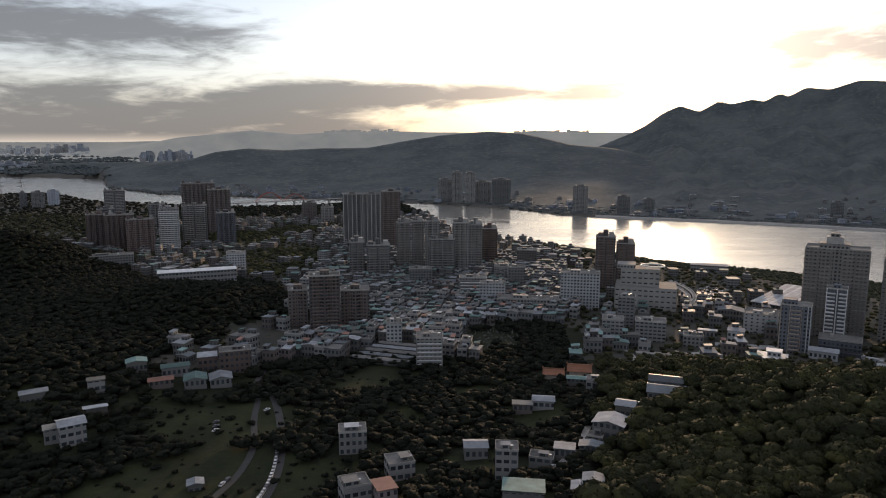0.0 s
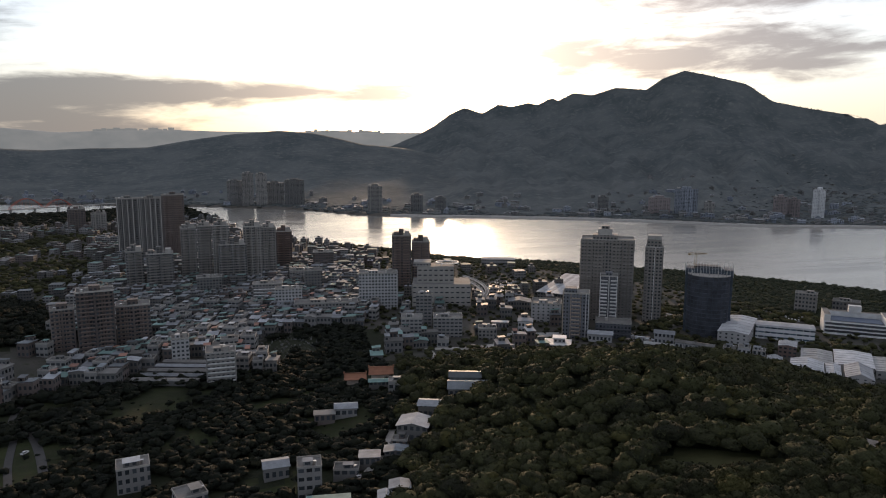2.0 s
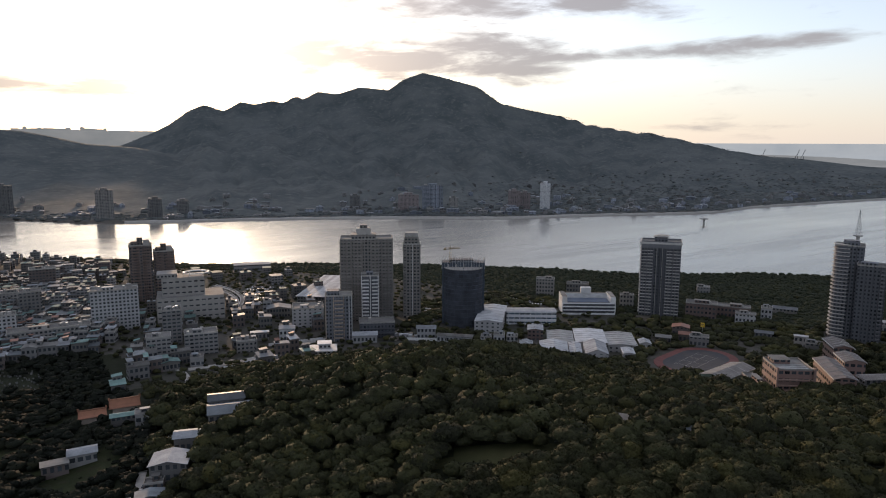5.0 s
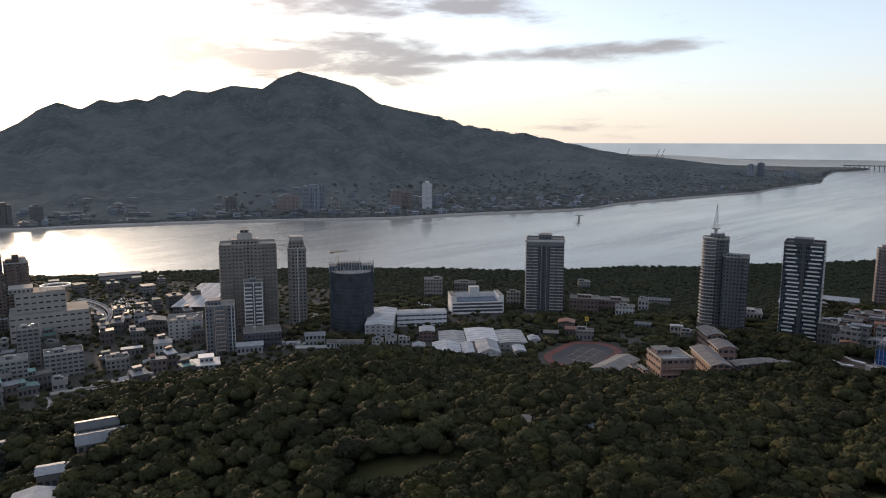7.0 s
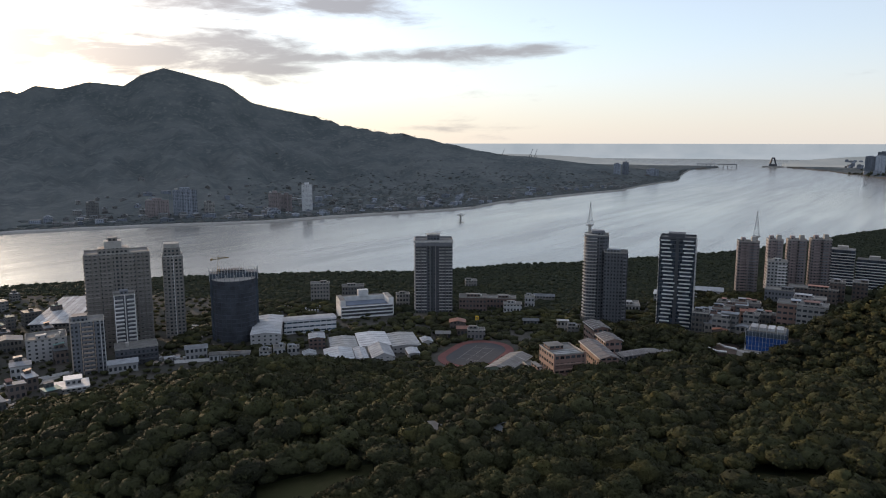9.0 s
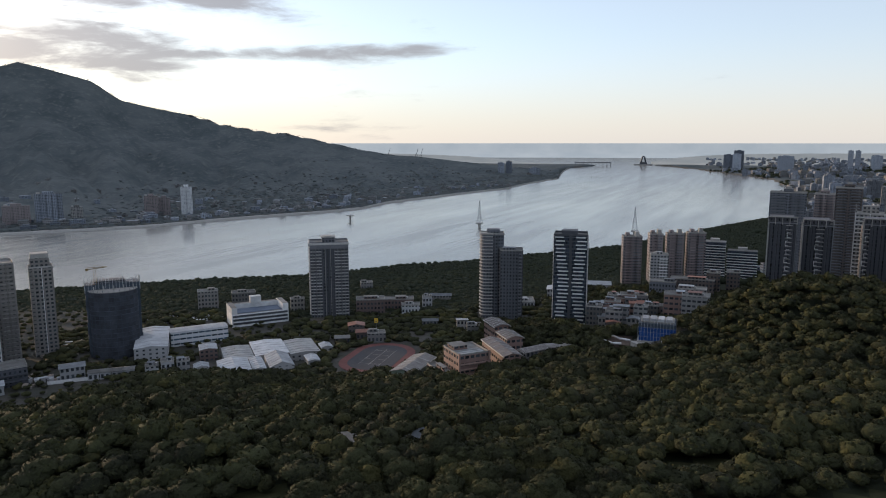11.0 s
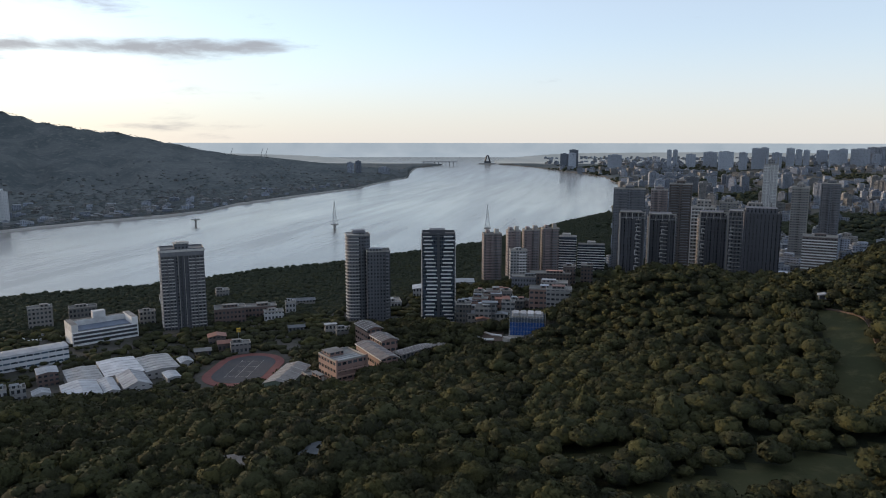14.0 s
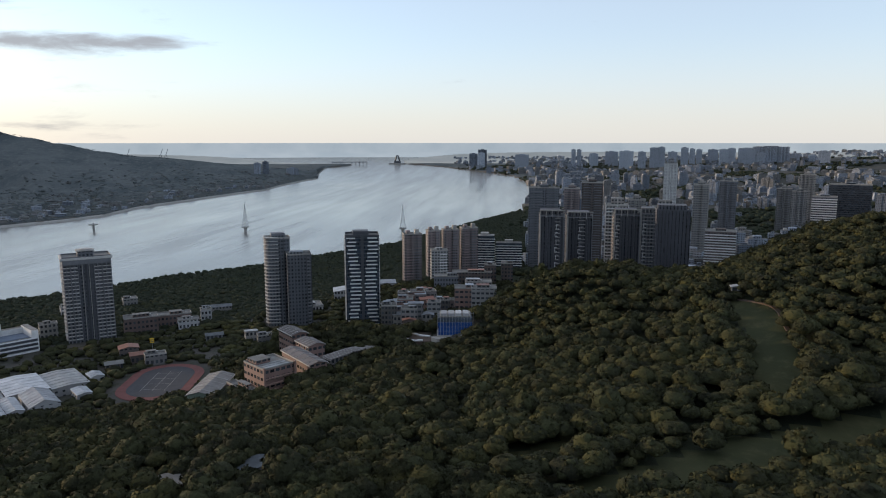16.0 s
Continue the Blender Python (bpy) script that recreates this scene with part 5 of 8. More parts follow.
def gable(w, d, h, rise, over=0.6, t=0.18, along=True):
    """A two-sided sheet roof with thickness; its ridge runs along y, or along x."""
    s = Shape()
    hw, hd = w / 2 + over, d / 2 + over
    for sgn in (-1, 1):
        if along:
            a, b = (sgn * hw, -hd), (0.0, hd)
            pts = [(a[0], -hd, h - over * rise / (w / 2)), (0, -hd, h + rise), (0, hd, h + rise), (a[0], hd, h - over * rise / (w / 2))]
        else:
            pts = [(-hw, sgn * hd, h - over * rise / (d / 2)), (-hw, 0, h + rise), (hw, 0, h + rise), (hw, sgn * hd, h - over * rise / (d / 2))]
        up = [(x, y, z + t) for x, y, z in pts]
        lo, hi = (pts, up)
        flip = (sgn > 0) == along
        s.face(hi if not flip else hi[::-1]), s.face(lo[::-1] if not flip else lo)
        for i in range(4):
            j = (i + 1) % 4
            s.face([lo[i], lo[j], hi[j], hi[i]])
    return s


def gable_ends(s, w, d, h, rise, along=True, m=0):
    if along:
        for y in (-d / 2, d / 2):
            s.face([(-w / 2, y, h), (w / 2, y, h), (0, y, h + rise)], m)
    else:
        for x in (-w / 2, w / 2):
            s.face([(x, -d / 2, h), (x, d / 2, h), (x, 0, h + rise)], m)


def house(w, d, h, wall, roof, style, label, name="house", category="house", group="", rng=None):
    """A house centred on its foot. style: gable, cross (ridge along x), flat, shed."""
    root = tagged(new(name), label, category, group)
    ring = [(-w / 2, -d / 2), (w / 2, -d / 2), (w / 2, d / 2), (-w / 2, d / 2)]
    body = Shape().prism(ring, -5, h, 0, 1)
    # the layout starts at the floor, not at the footing
    body.uv = [(u, v - 5.0 if v else 0.0) for u, v in body.uv]
    rise = min(w, d) * 0.13
    if style in ("gable", "cross"):
        gable_ends(body, w, d, h, rise, style == "gable")
    part("body", body, [wall, MAT_ROOF], root)
    if style in ("gable", "cross"):
        part("roof", gable(w, d, h, rise, 0.7, 0.18, style == "gable"), [roof], root)
    elif style == "shed":
        fall = (rng or random.Random(3)).choice((-0.7, -0.35, 0.35, 0.7))
        sheet = Shape().box(-w / 2 - 0.5, w / 2 + 0.5, -d / 2 - 0.5, d / 2 + 0.5, h + 0.35, h + 0.55)
        sheet.v = [(px, py, pz + abs(fall) * 0.52 + fall * py / d) for px, py, pz in sheet.v]
        part("roof", sheet, [roof], root)
        part("upstand", Shape().box(-w / 2 + 0.4, w / 2 - 0.4, -d / 2 + 0.4, d / 2 - 0.4, h + 0.004, h + 0.346), [wall], root)
    else:
        part("parapet", rim(w + 0.2, d + 0.2, h, 0.25, 1.0, 0, -d / 2 - 0.1), [MAT_CONCRETE], root)
        r = rng or random.Random(3)
        a, b = w * r.uniform(0.3, 0.5), d * r.uniform(0.3, 0.5)
        px, py = r.uniform(-w / 2 + a / 2 + 0.5, w / 2 - a / 2 - 0.5), r.uniform(-d / 2 + b / 2 + 0.5, d / 2 - b / 2 - 0.5)
        part("roof_room", Shape().box(px - a / 2, px + a / 2, py - b / 2, py + b / 2, h + 0.004, h + 2.6, 0), [wall], root)
        part("roof", Shape().box(px - a / 2 - 0.5, px + a / 2 + 0.5, py - b / 2 - 0.5, py + b / 2 + 0.5, h + 2.61, h + 2.78), [roof], root)
        ring = [(px + a / 2 + 1.2 + 0.8 * math.cos(q * 0.785), py + 0.8 * math.sin(q * 0.785)) for q in range(8)]
        if px + a / 2 + 2.2 < w / 2:
            part("water_tank", Shape().prism(ring, h + 0.004, h + 1.9, 0, 0), [MAT_TANK], root, "round steel water tank")
    if name == "town_house" and style != "flat":
        # a tin-roofed room built on behind, with its own sheet
        a, b, t = w * rng.uniform(0.45, 0.8), d * rng.uniform(0.22, 0.4), rng.uniform(0.3, 0.9)
        y0 = d / 2 - b - 0.3
        s = Shape().box(-a / 2, a / 2, y0, y0 + b, h + 0.004, h + 2.3 + rise, 0)
        n = len(s.v)
        s.box(-a / 2 - 0.5, a / 2 + 0.5, y0 - 0.5, y0 + b + 0.5, h + 2.32 + rise, h + 2.46 + rise, 1)
        s.v[n:] = [(px, py, pz + t * (0.5 + px / a)) for px, py, pz in s.v[n:]]
        part("roof_room", s, [wall, rng.choice((MAT_METAL_ROOF, MAT_TEAL_ROOF, MAT_DULL_ROOF, MAT_RUST_ROOF))], root, "tin-roofed room on the roof")
    return root


def town_spots():
    """Lots of the old town in rows along its lanes: x, y, turn, chance."""
    rng = random.Random(21)
    out = []
    for row in range(-64, 66):
        for col in range(-70, 72):
            u, v = col * 10.6 + rng.uniform(-1.6, 1.6), row * 12.2 + (row // 2) * 3.0 + rng.uniform(-1.5, 1.5)
            t = radians(-12)
            x, y = 20 + u * math.cos(t) - v * math.sin(t), 700 + u * math.sin(t) + v * math.cos(t)
            az, d = polar(x, y)
            if d > 1500 or d > float(NEAR_BANK(np.float64(az))) - 60 or d < 470 or az < -33 or az > 25 or int(cover(x, y)) != 4 or any(in_ellipse(x, y, *e) for e in GROVES):
                continue
            keep = 0.95 if -17 < az < 9 and d < 900 else (0.32 if az < 9 else (0.17 if d < 720 else 0.06))
            if az < -15:
                keep = 0.24
            if az > 24 and d > 760:
                keep = 0.12
            if rng.random() > keep or rough(x, y, 55, 8.0) > 0.34 and az > 8:
                continue
            if any(math.hypot(x - a, y - b) < r + 7 for a, b, r in FOOT):
                continue
            out.append((x, y, -12 + rng.choice((0, 0, 90)) + rng.uniform(-6, 6) + 14 * float(rough(x, y, 180, 4.0)), rng.random()))
    return sorted(out, key=lambda p: math.hypot(p[0] - CLEAR[0], p[1] - CLEAR[1]))


def box_town(lots, name, label, mats, low, high, seed, shift=False, wide=(7, 14)):
    """Far houses joined into one object of kind stuff."""
    rng = random.Random(seed)
    s = Shape()
    for x, y, turn, _ in lots:
        w, d, h = rng.uniform(*wide), rng.uniform(*wide), rng.uniform(low, high) * rng.uniform(0.7, 1.3)
        z = base_at(x, y)
        c, e = math.cos(radians(turn)), math.sin(radians(turn))
        n = len(s.v)
        m = rng.randrange(len(mats) - 3)
        s.prism([(-w / 2, -d / 2), (w / 2, -d / 2), (w / 2, d / 2), (-w / 2, d / 2)], -70 if shift else -5, h, m, len(mats) - 1 - rng.randrange(3))
        if rng.random() < 0.6:
            q = rng.uniform(0.25, 0.5)
            s.box(-w * q / 2, w * q / 2, -d * q / 2, d * q / 2, h + 0.02, h + rng.uniform(1.8, 3.5), m)
        new_v = [(x + px * c - py * e, y + px * e + py * c, z + pz) for px, py, pz in s.v[n:]]
        if shift:
            new_v = [tuple(float(q) for q in far_shift(px, py, pz)) for px, py, pz in new_v]
        s.v[n:] = new_v
    return tagged(new(name, s.mesh(name, mats)), label, "buildings", kind="stuff")


def old_town():
    rng = random.Random(8)
    kinds = []
    for k in range(18):
        style = ("shed", "gable", "flat", "shed", "cross", "flat")[k % 6]
        floors = (3, 2, 3, 3, 2, 4, 3, 3, 2)[k % 9]
        w, d, h = rng.uniform(7.0, 12.0), rng.uniform(9, 14), floors * 3.1 + rng.uniform(0, 1)
        wall, roof = WALLS[k % 6], ROOFS[(k * 5 + k // 6) % 6]
        col = {FAC_SHADE_DARK: "shade-darkened rendered", FAC_GREY: "grey tiled", FAC_SHADE_PALE: "shade-dimmed pale tiled", FAC_BROWN: "brown"}[wall]
        rc = {MAT_METAL_ROOF: "pale metal", MAT_TEAL_ROOF: "green metal", MAT_DULL_ROOF: "dull blue grey", MAT_ROOF: "flat grey"}[roof]
        kinds.append(house(w, d, h, wall, roof, style, f"{col} town house with {rc} roof", "town_house", "house", "old town houses", rng))
    FOOT.append((-62, 527, 28))
    lots = town_spots()
    for n, (x, y, turn, q) in enumerate(lots[:300]):
        m = pose(x, y, base_at(x, y), 0, 0, turn)
        if n < len(kinds):
            kinds[n].matrix_world = m
        else:
            copy_thing(kinds[int(q * 997) % len(kinds)], m)
    box_town(lots[300:], "town_rooftops", "crowded pale low houses with metal roofs farther into town", [FAC_SHADE_DARK, FAC_SHADE_PALE, FAC_SHADE_DARK, FAC_BROWN, MAT_METAL_ROOF, MAT_DULL_ROOF, MAT_TEAL_ROOF], 7, 14, 5)
    # larger blocks among the houses
    for x, y, turn, w, d, top, fac, lab in (
            (108, 692, -9, 39, 20, 43, FAC_WHITE, "white office block with rows of square windows"), (48, 756, -4, 18, 16, 37, FAC_GREY, "plain grey block between low houses"), (54, 666, -5, 60, 16, 22, FAC_PALE, "long pale school block with a flat roof"),
            (138, 616, -13, 15, 15, 36, FAC_SHADE_PALE, "white block with stacked roof rooms"), (150, 576, -14, 25, 16, 24, FAC_SHADE_PALE, "white block with lift shaft beside lanes"), (119, 579, -12, 18, 14, 25, FAC_SHADE_PALE, "pale block with roof terraces"),
            (-32, 498, 4, 20, 18, 30, FAC_PALE, "stepped pale apartment block with long balconies"), (-65, 555, 7, 12.6, 12, 26, FAC_WHITE, "narrow white block in the town"), (20, 700, -3, 26, 14, 30, FAC_WHITE, "white stepped apartment block"), (0, 740, -2, 30, 14, 28, FAC_GREY, "grey apartment block with balconies"),
            (253, 605, -24, 28, 24, 24, FAC_PLAIN, "white factory block with square windows"), (70, 900, -5, 26, 18, 34, FAC_BROWN, "dark apartment block near the river"), (180, 560, -16, 14, 12, 17, FAC_PALE, "small pale block near the forest"), (-60, 780, 4, 26, 14, 30, FAC_GREY, "grey apartment block in the town"), (40, 820, -3, 30, 14, 26, FAC_PALE, "pale apartment block in the town"),
            (-452, 830, 29, 58, 16, 34, FAC_GREY, "grey school wing on the western hill"), (-303, 864, 19, 24, 14, 33, FAC_WHITE, "white and blue school block")):
        tower(x, y, turn, w, d, top, fac, lab, "block", group="town blocks", floor=3.2, crown=[(-w / 4, 0, 3, min(8, d - 2), 3.2)], balconies=[(-w / 2 + 1, w / 2 - 1, 0.9, 0.8, MAT_WHITE)] if "balcon" in lab else [], clutter=4, seed=int(x + y) % 97)
    # shopping block with a round upper storey
    root = tagged(new("shopping_block"), "large pale block with a set-back upper storey and ring roof", "building", "town blocks")
    part("body", Shape().prism(rect(60, 36), -4, 23), [FAC_SHOP, MAT_ROOF], root)
    part("upper_storey", Shape().prism(rect(38, 24, -6, 8), 23.004, 40), [FAC_SHOP, MAT_ROOF], root)
    part("side_storey", Shape().prism(rect(18, 20, -20, 10), 40.004, 44), [FAC_PALE, MAT_ROOF], root)
    s = Shape()
    for k in range(28):
        a, b = k / 28 * 6.2832, (k + 1) / 28 * 6.2832
        q = [(6 + r * math.cos(t), 20 + 0.8 * r * math.sin(t)) for r, t in ((11, a), (11, b), (12.2, b), (12.2, a))]
        s.prism(q[::-1], 42, 43.2, 0, 0)
    part("roof_ring", s, [MAT_WHITE], root, "white ring-shaped roof frame")
    for k in range(6):
        t = k / 6 * 6.2832
        part("ring_post", Shape().box(6 + 11.6 * math.cos(t) - 0.3, 6 + 11.6 * math.cos(t) + 0.3, 20 + 9.3 * math.sin(t) - 0.3, 20 + 9.3 * math.sin(t) + 0.3, 40.004, 42), [MAT_WHITE], root)
    root.matrix_world = pose(173, 690, 7, 0, 0, -14)
    FOOT.append((178, 708, 34))


old_town()


def valley_houses():
    g = "valley houses"
    # Many walls take the darkened house colours in place of the valley's shade.
    rows = (  # x, y, turn, w, d, h, wall, roof, style, label
        (-65, 356, 11, 14.8, 12, 12.2, FAC_GREY, MAT_METAL_ROOF, "flat", "five-storey pale house with a roof terrace in the trees"),
        (-36, 325, 20, 13, 12, 8.8, FAC_SHADE_PALE, MAT_ROOF, "flat", "white modern house with a grey roof terrace"),
        (-54, 298, 24, 13, 12, 10.2, FAC_SHADE_PALE, MAT_ROOF, "flat", "pale blue house with roof water tank"),
        (-40, 296, 24, 9, 12, 9.0, FAC_PINK, MAT_RUST_ROOF, "shed", "pink house with a terraced balcony"),
        (17, 320, -2, 11, 11, 14.8, FAC_SHADE_PALE, MAT_METAL_ROOF, "flat", "narrow white five-storey house with a glazed roof"),
        (2, 347, 4, 12, 10, 7.0, FAC_GREY, MAT_METAL_ROOF, "cross", "white house with a pale blue metal roof"),
        (23, 288, -5, 18, 13, 7.5, FAC_GREY, MAT_TEAL_ROOF, "shed", "house with a green metal roof deck"),
        (35, 328, -12, 12, 8, 5.0, FAC_SHADE_PALE, MAT_METAL_ROOF, "flat", "low white house beside the lane"),
        (47, 334, -10, 10, 9, 5.4, FAC_SHADE_DARK, MAT_METAL_ROOF, "shed", "white house with a sheet roof beside the lane"),
        (73, 350, -24, 16, 14, 8.6, FAC_GREY, MAT_METAL_ROOF, "gable", "long white house with a bright metal roof"),
        (87, 370, -20, 14, 10, 7.5, FAC_SHADE_DARK, MAT_METAL_ROOF, "cross", "house with a pale metal roof"),
        (110, 378, -16, 22, 15, 6.4, FAC_GREY, MAT_DULL_ROOF, "cross", "tall shed with a curved bluish grey roof in the forest"),
        (112, 391, -16, 18, 11, 9.6, FAC_GREY, MAT_DULL_ROOF, "cross", "upper shed with a bluish grey roof in the forest"),
        (60, 333, -14, 11, 7, 4.6, FAC_SHADE_DARK, MAT_DULL_ROOF, "gable", "low house with a dull roof along the lane"),
        (64, 343, -20, 8, 6, 4.8, FAC_BROWN, MAT_ROOF, "flat", "small brown house along the lane"),
        (79, 438, -12, 9, 8, 6.5, FAC_SHADE_PALE, MAT_DULL_ROOF, "flat", "small pale house beside the temple hall"),
        (72, 449, -9, 17, 6, 5.0, FAC_SHADE_DARK, MAT_TEAL_ROOF, "cross", "low hall with a pale green roof"),
        (44, 412, -6, 13, 9, 6.2, FAC_SHADE_PALE, MAT_METAL_ROOF, "cross", "white shed with a metal roof by the field"),
        (31, 408, -4, 12, 8, 5.5, FAC_BROWN, MAT_ROOF, "shed", "dark open shed by the field"),
        (-219, 351, 38, 13, 12, 11.5, FAC_SHADE_PALE, MAT_METAL_ROOF, "cross", "white house with a pale metal roof on the slope"),
        (-229, 350, 34, 9, 9, 7.5, FAC_GREY, MAT_ROOF, "shed", "grey annex house on the slope"),
        (-239, 413, 30, 10, 8, 7.5, FAC_SHADE_PALE, MAT_ROOF, "shed", "white house with a dark roof above the fields"),
        (-233, 454, 27, 13, 10, 7, FAC_SHADE_DARK, MAT_TEAL_ROOF, "gable", "shed with a green metal roof"),
        (-206, 432, 26, 15, 8, 5.5, FAC_BROWN, MAT_RUST_ROOF, "cross", "low house with a red metal roof"),
        (-186, 440, 23, 14, 14, 6, FAC_GREY, MAT_TEAL_ROOF, "gable", "wide shed with a grey green metal roof"),
        (-171, 446, 23, 14, 14, 6, FAC_GREY, MAT_METAL_ROOF, "gable", "wide shed with a pale metal roof"),
        (-206, 455, 25, 18, 9, 7, FAC_GREY, MAT_TEAL_ROOF, "cross", "long shed with a green metal roof"),
        (-190, 472, 22, 13, 10, 10.5, FAC_BRICK, MAT_METAL_ROOF, "shed", "brown brick house with a pale roof"),
        (-171, 476, 21, 22, 12, 16, FAC_BRICK, MAT_ROOF, "flat", "red brick apartment house with roof rooms"),
        (-224, 384, 31, 13, 7, 3.6, FAC_SHADE_DARK, MAT_METAL_ROOF, "shed", "low tin-roofed shed in the trees"),
        (-267, 393, 35, 15, 7, 3.8, FAC_SHADE_DARK, MAT_METAL_ROOF, "shed", "low tin-roofed shed on the hillside"),
        (-134, 310, 23, 7, 6, 3.2, FAC_SHADE_DARK, MAT_METAL_ROOF, "gable", "small tin-roofed hut by the road"),
        (54, 291, -11, 8.5, 7, 6, FAC_SHADE_DARK, MAT_METAL_ROOF, "gable", "small house with a grey gabled roof"),
        (47, 286, -9, 6, 7, 5.5, FAC_WHITE, MAT_METAL_ROOF, "gable", "small white house with a pale roof"),
        (223, 215, -52, 8, 9, 2.6, FAC_GREY, MAT_ROOF, "shed", "low hut with a grey sheet roof in the forest"),
        (238, 188, -58, 15, 9, 3.2, FAC_SHADE_PALE, MAT_DULL_ROOF, "gable", "small white house with a pale gabled roof in the forest"),
        (437, -35, -100, 6, 5, 5.5, FAC_SHADE_PALE, MAT_METAL_ROOF, "gable", "small white hut at the top of the fairway"),
        (203, 592, -20, 15, 9, 6, FAC_GREY, MAT_METAL_ROOF, "shed", "low shed with a pale roof"), (222, 578, -22, 13, 9, 10, FAC_WHITE, MAT_METAL_ROOF, "shed", "white shed beside the yards"), (247, 660, -22, 22, 16, 9, FAC_SHADE_DARK, MAT_METAL_ROOF, "gable", "hall with a pale domed roof"),
        (310, 912, -18, 46, 13, 8, FAC_SHADE_PALE, MAT_METAL_ROOF, "shed", "long pale-roofed hall beside the mangroves"),
        (274, 536, -28, 20, 12, 7, FAC_WHITE, MAT_METAL_ROOF, "cross", "white flat-roofed hall at the forest edge"), (324, 518, -34, 16, 12, 9, FAC_WHITE, MAT_METAL_ROOF, "cross", "white shed below the netted tower"))
    for n, (x, y, turn, w, d, h, wall, roof, style, lab) in enumerate(rows):
        ob = house(w, d, h, wall, roof, style, lab, "house" if h > 4.5 else "shed", "house" if h > 4.5 else "shed", g, random.Random(n))
        ob.matrix_world = pose(x, y, base_at(x, y), 0, 0, turn)
    # cross-shaped white pavilion at the forest edge
    root = tagged(new("pavilion"), "white pavilion with a broad flat roof and raised lantern", "pavilion", g)
    part("body", Shape().prism(rect(22, 14, 0, -7), -4, 5.0), [FAC_WHITE, MAT_ROOF], root)
    part("roof", Shape().box(-13, 13, -9, 9, 5.004, 5.8), [MAT_WHITE], root)
    part("lantern", Shape().box(-1, 8, -3, 5, 5.804, 9.4), [FAC_WHITE], root)
    part("lantern_roof", Shape().box(-2, 9, -4, 6, 9.404, 10.0), [MAT_WHITE], root)
    root.matrix_world = pose(221, 510, base_at(221, 510) + 1.5, 0, 0, -25)
    # temple with sweeping orange tile roofs
    for x, y, turn, w, d, h, lab in ((75, 472, -9, 17, 11, 8, "temple hall with a sweeping orange tiled roof"), (57, 471, -7, 15, 10, 6.5, "temple side hall with an orange tiled roof")):
        root = tagged(new("temple"), lab, "temple", g)
        part("body", Shape().prism(rect(w * 0.8, d * 0.8, 0, -d * 0.4), -4, h * 0.55), [MAT_TAN, MAT_ROOF], root)
        s = Shape()
        prof = [(0, h * 1.0), (0.25, h * 0.8), (0.55, h * 0.64), (0.85, h * 0.55), (1.0, h * 0.56)]
        for (a, za), (b, zb) in zip(prof, prof[1:]):
            for sg in (-1, 1):
                pts = [(-w / 2 - 0.3 * a, sg * a * d / 2, za), (w / 2 + 0.3 * a, sg * a * d / 2, za), (w / 2 + 0.3 * b, sg * b * d / 2, zb), (-w / 2 - 0.3 * b, sg * b * d / 2, zb)]
                s.face(pts if sg < 0 else pts[::-1])
                s.face([(p, q, r - 0.25) for p, q, r in (pts[::-1] if sg < 0 else pts)])
        for sg in (-1, 1):
            s.face([(sg * w / 2, -d / 2 * 0.85, h * 0.55), (sg * w / 2, d / 2 * 0.85, h * 0.55), (sg * w / 2, 0, h)])
        part("roof", s, [MAT_ORANGE], root, "orange glazed tile roof")
        part("ridge", Shape().box(-w / 2 - 0.4, w / 2 + 0.4, -0.3, 0.3, h - 0.1, h + 0.6), [MAT_ORANGE], root)
        for sg in (-1, 1):
            part("ridge_end", Shape().prism([(sg * w / 2 - 0.5, -0.2), (sg * w / 2 + 0.5, -0.2), (sg * w / 2 + 0.5, 0.2), (sg * w / 2 - 0.5, 0.2)], h + 0.604, h + 1.6, 0, 0), [MAT_ORANGE], root)
        root.matrix_world = pose(x, y, base_at(x, y), 0, 0, turn)
    # long school hall on the western hill
    ob = house(82, 15, 9, FAC_SHADE_PALE, MAT_WHITE, "cross", "long school hall with a broad white roof on the wooded hill", "school_hall", "school", g)
    ob.matrix_world = pose(-307, 748, 24, 0, 0, 24)
    # pale gravestones on the slope below the town
    rng = random.Random(41)
    stones = Shape()
    for k in range(300):
        px, py = rng.uniform(-22, 40), rng.uniform(525, 628)
        if not in_ellipse(px, py, 8, 577, 34, 52, 0) or rng.random() < 0.15:
            continue
        z, w, e = base_at(px, py), rng.uniform(0.3, 0.8), rng.uniform(0.6, 1.5)
        stones.box(px - w, px + w, py - 0.2, py + 0.2, z - 1, z + e)
    tagged(new("gravestones", stones.mesh("gravestones", [MAT_ROOF])), "pale gravestones scattered over the dark slope", "gravestones", kind="stuff")
    # long market sheds at the foot of the town
    for k in range(5):
        ob = house(46, 5.5, 4.2, FAC_GREY, MAT_METAL_ROOF if k % 2 else MAT_ROOF, "cross", "long low market shed with a grey sheet roof", "market_shed", "shed", "market sheds")
        ob.matrix_world = pose(-70 + k * 4, 508 + k * 9.5, base_at(-60, 520), 0, 0, -16)


valley_houses()

# ---- works, school and small works ----
MAT_SHEET = plain("white_sheet_roof", (0.46, 0.48, 0.5), 0.65, 0.35, 0.12, 0.0, 0.35, 0.0, 0.12)
MAT_DIRTY_SHEET = plain("weathered_sheet_roof", (0.3, 0.31, 0.31), 0.6, 0.5, 0.15, 0.0, 0.3)
MAT_TRACK = plain("red_running_track", (0.16, 0.062, 0.055), 0.85)
MAT_COURT = plain("grey_green_court", (0.055, 0.056, 0.062), 0.85)


FAC_STRIP = facade("white_strip_window_wall", (0.5, 0.51, 0.52), (0.04, 0.06, 0.08), 5.0, 4.0, 0.9, 0.34)


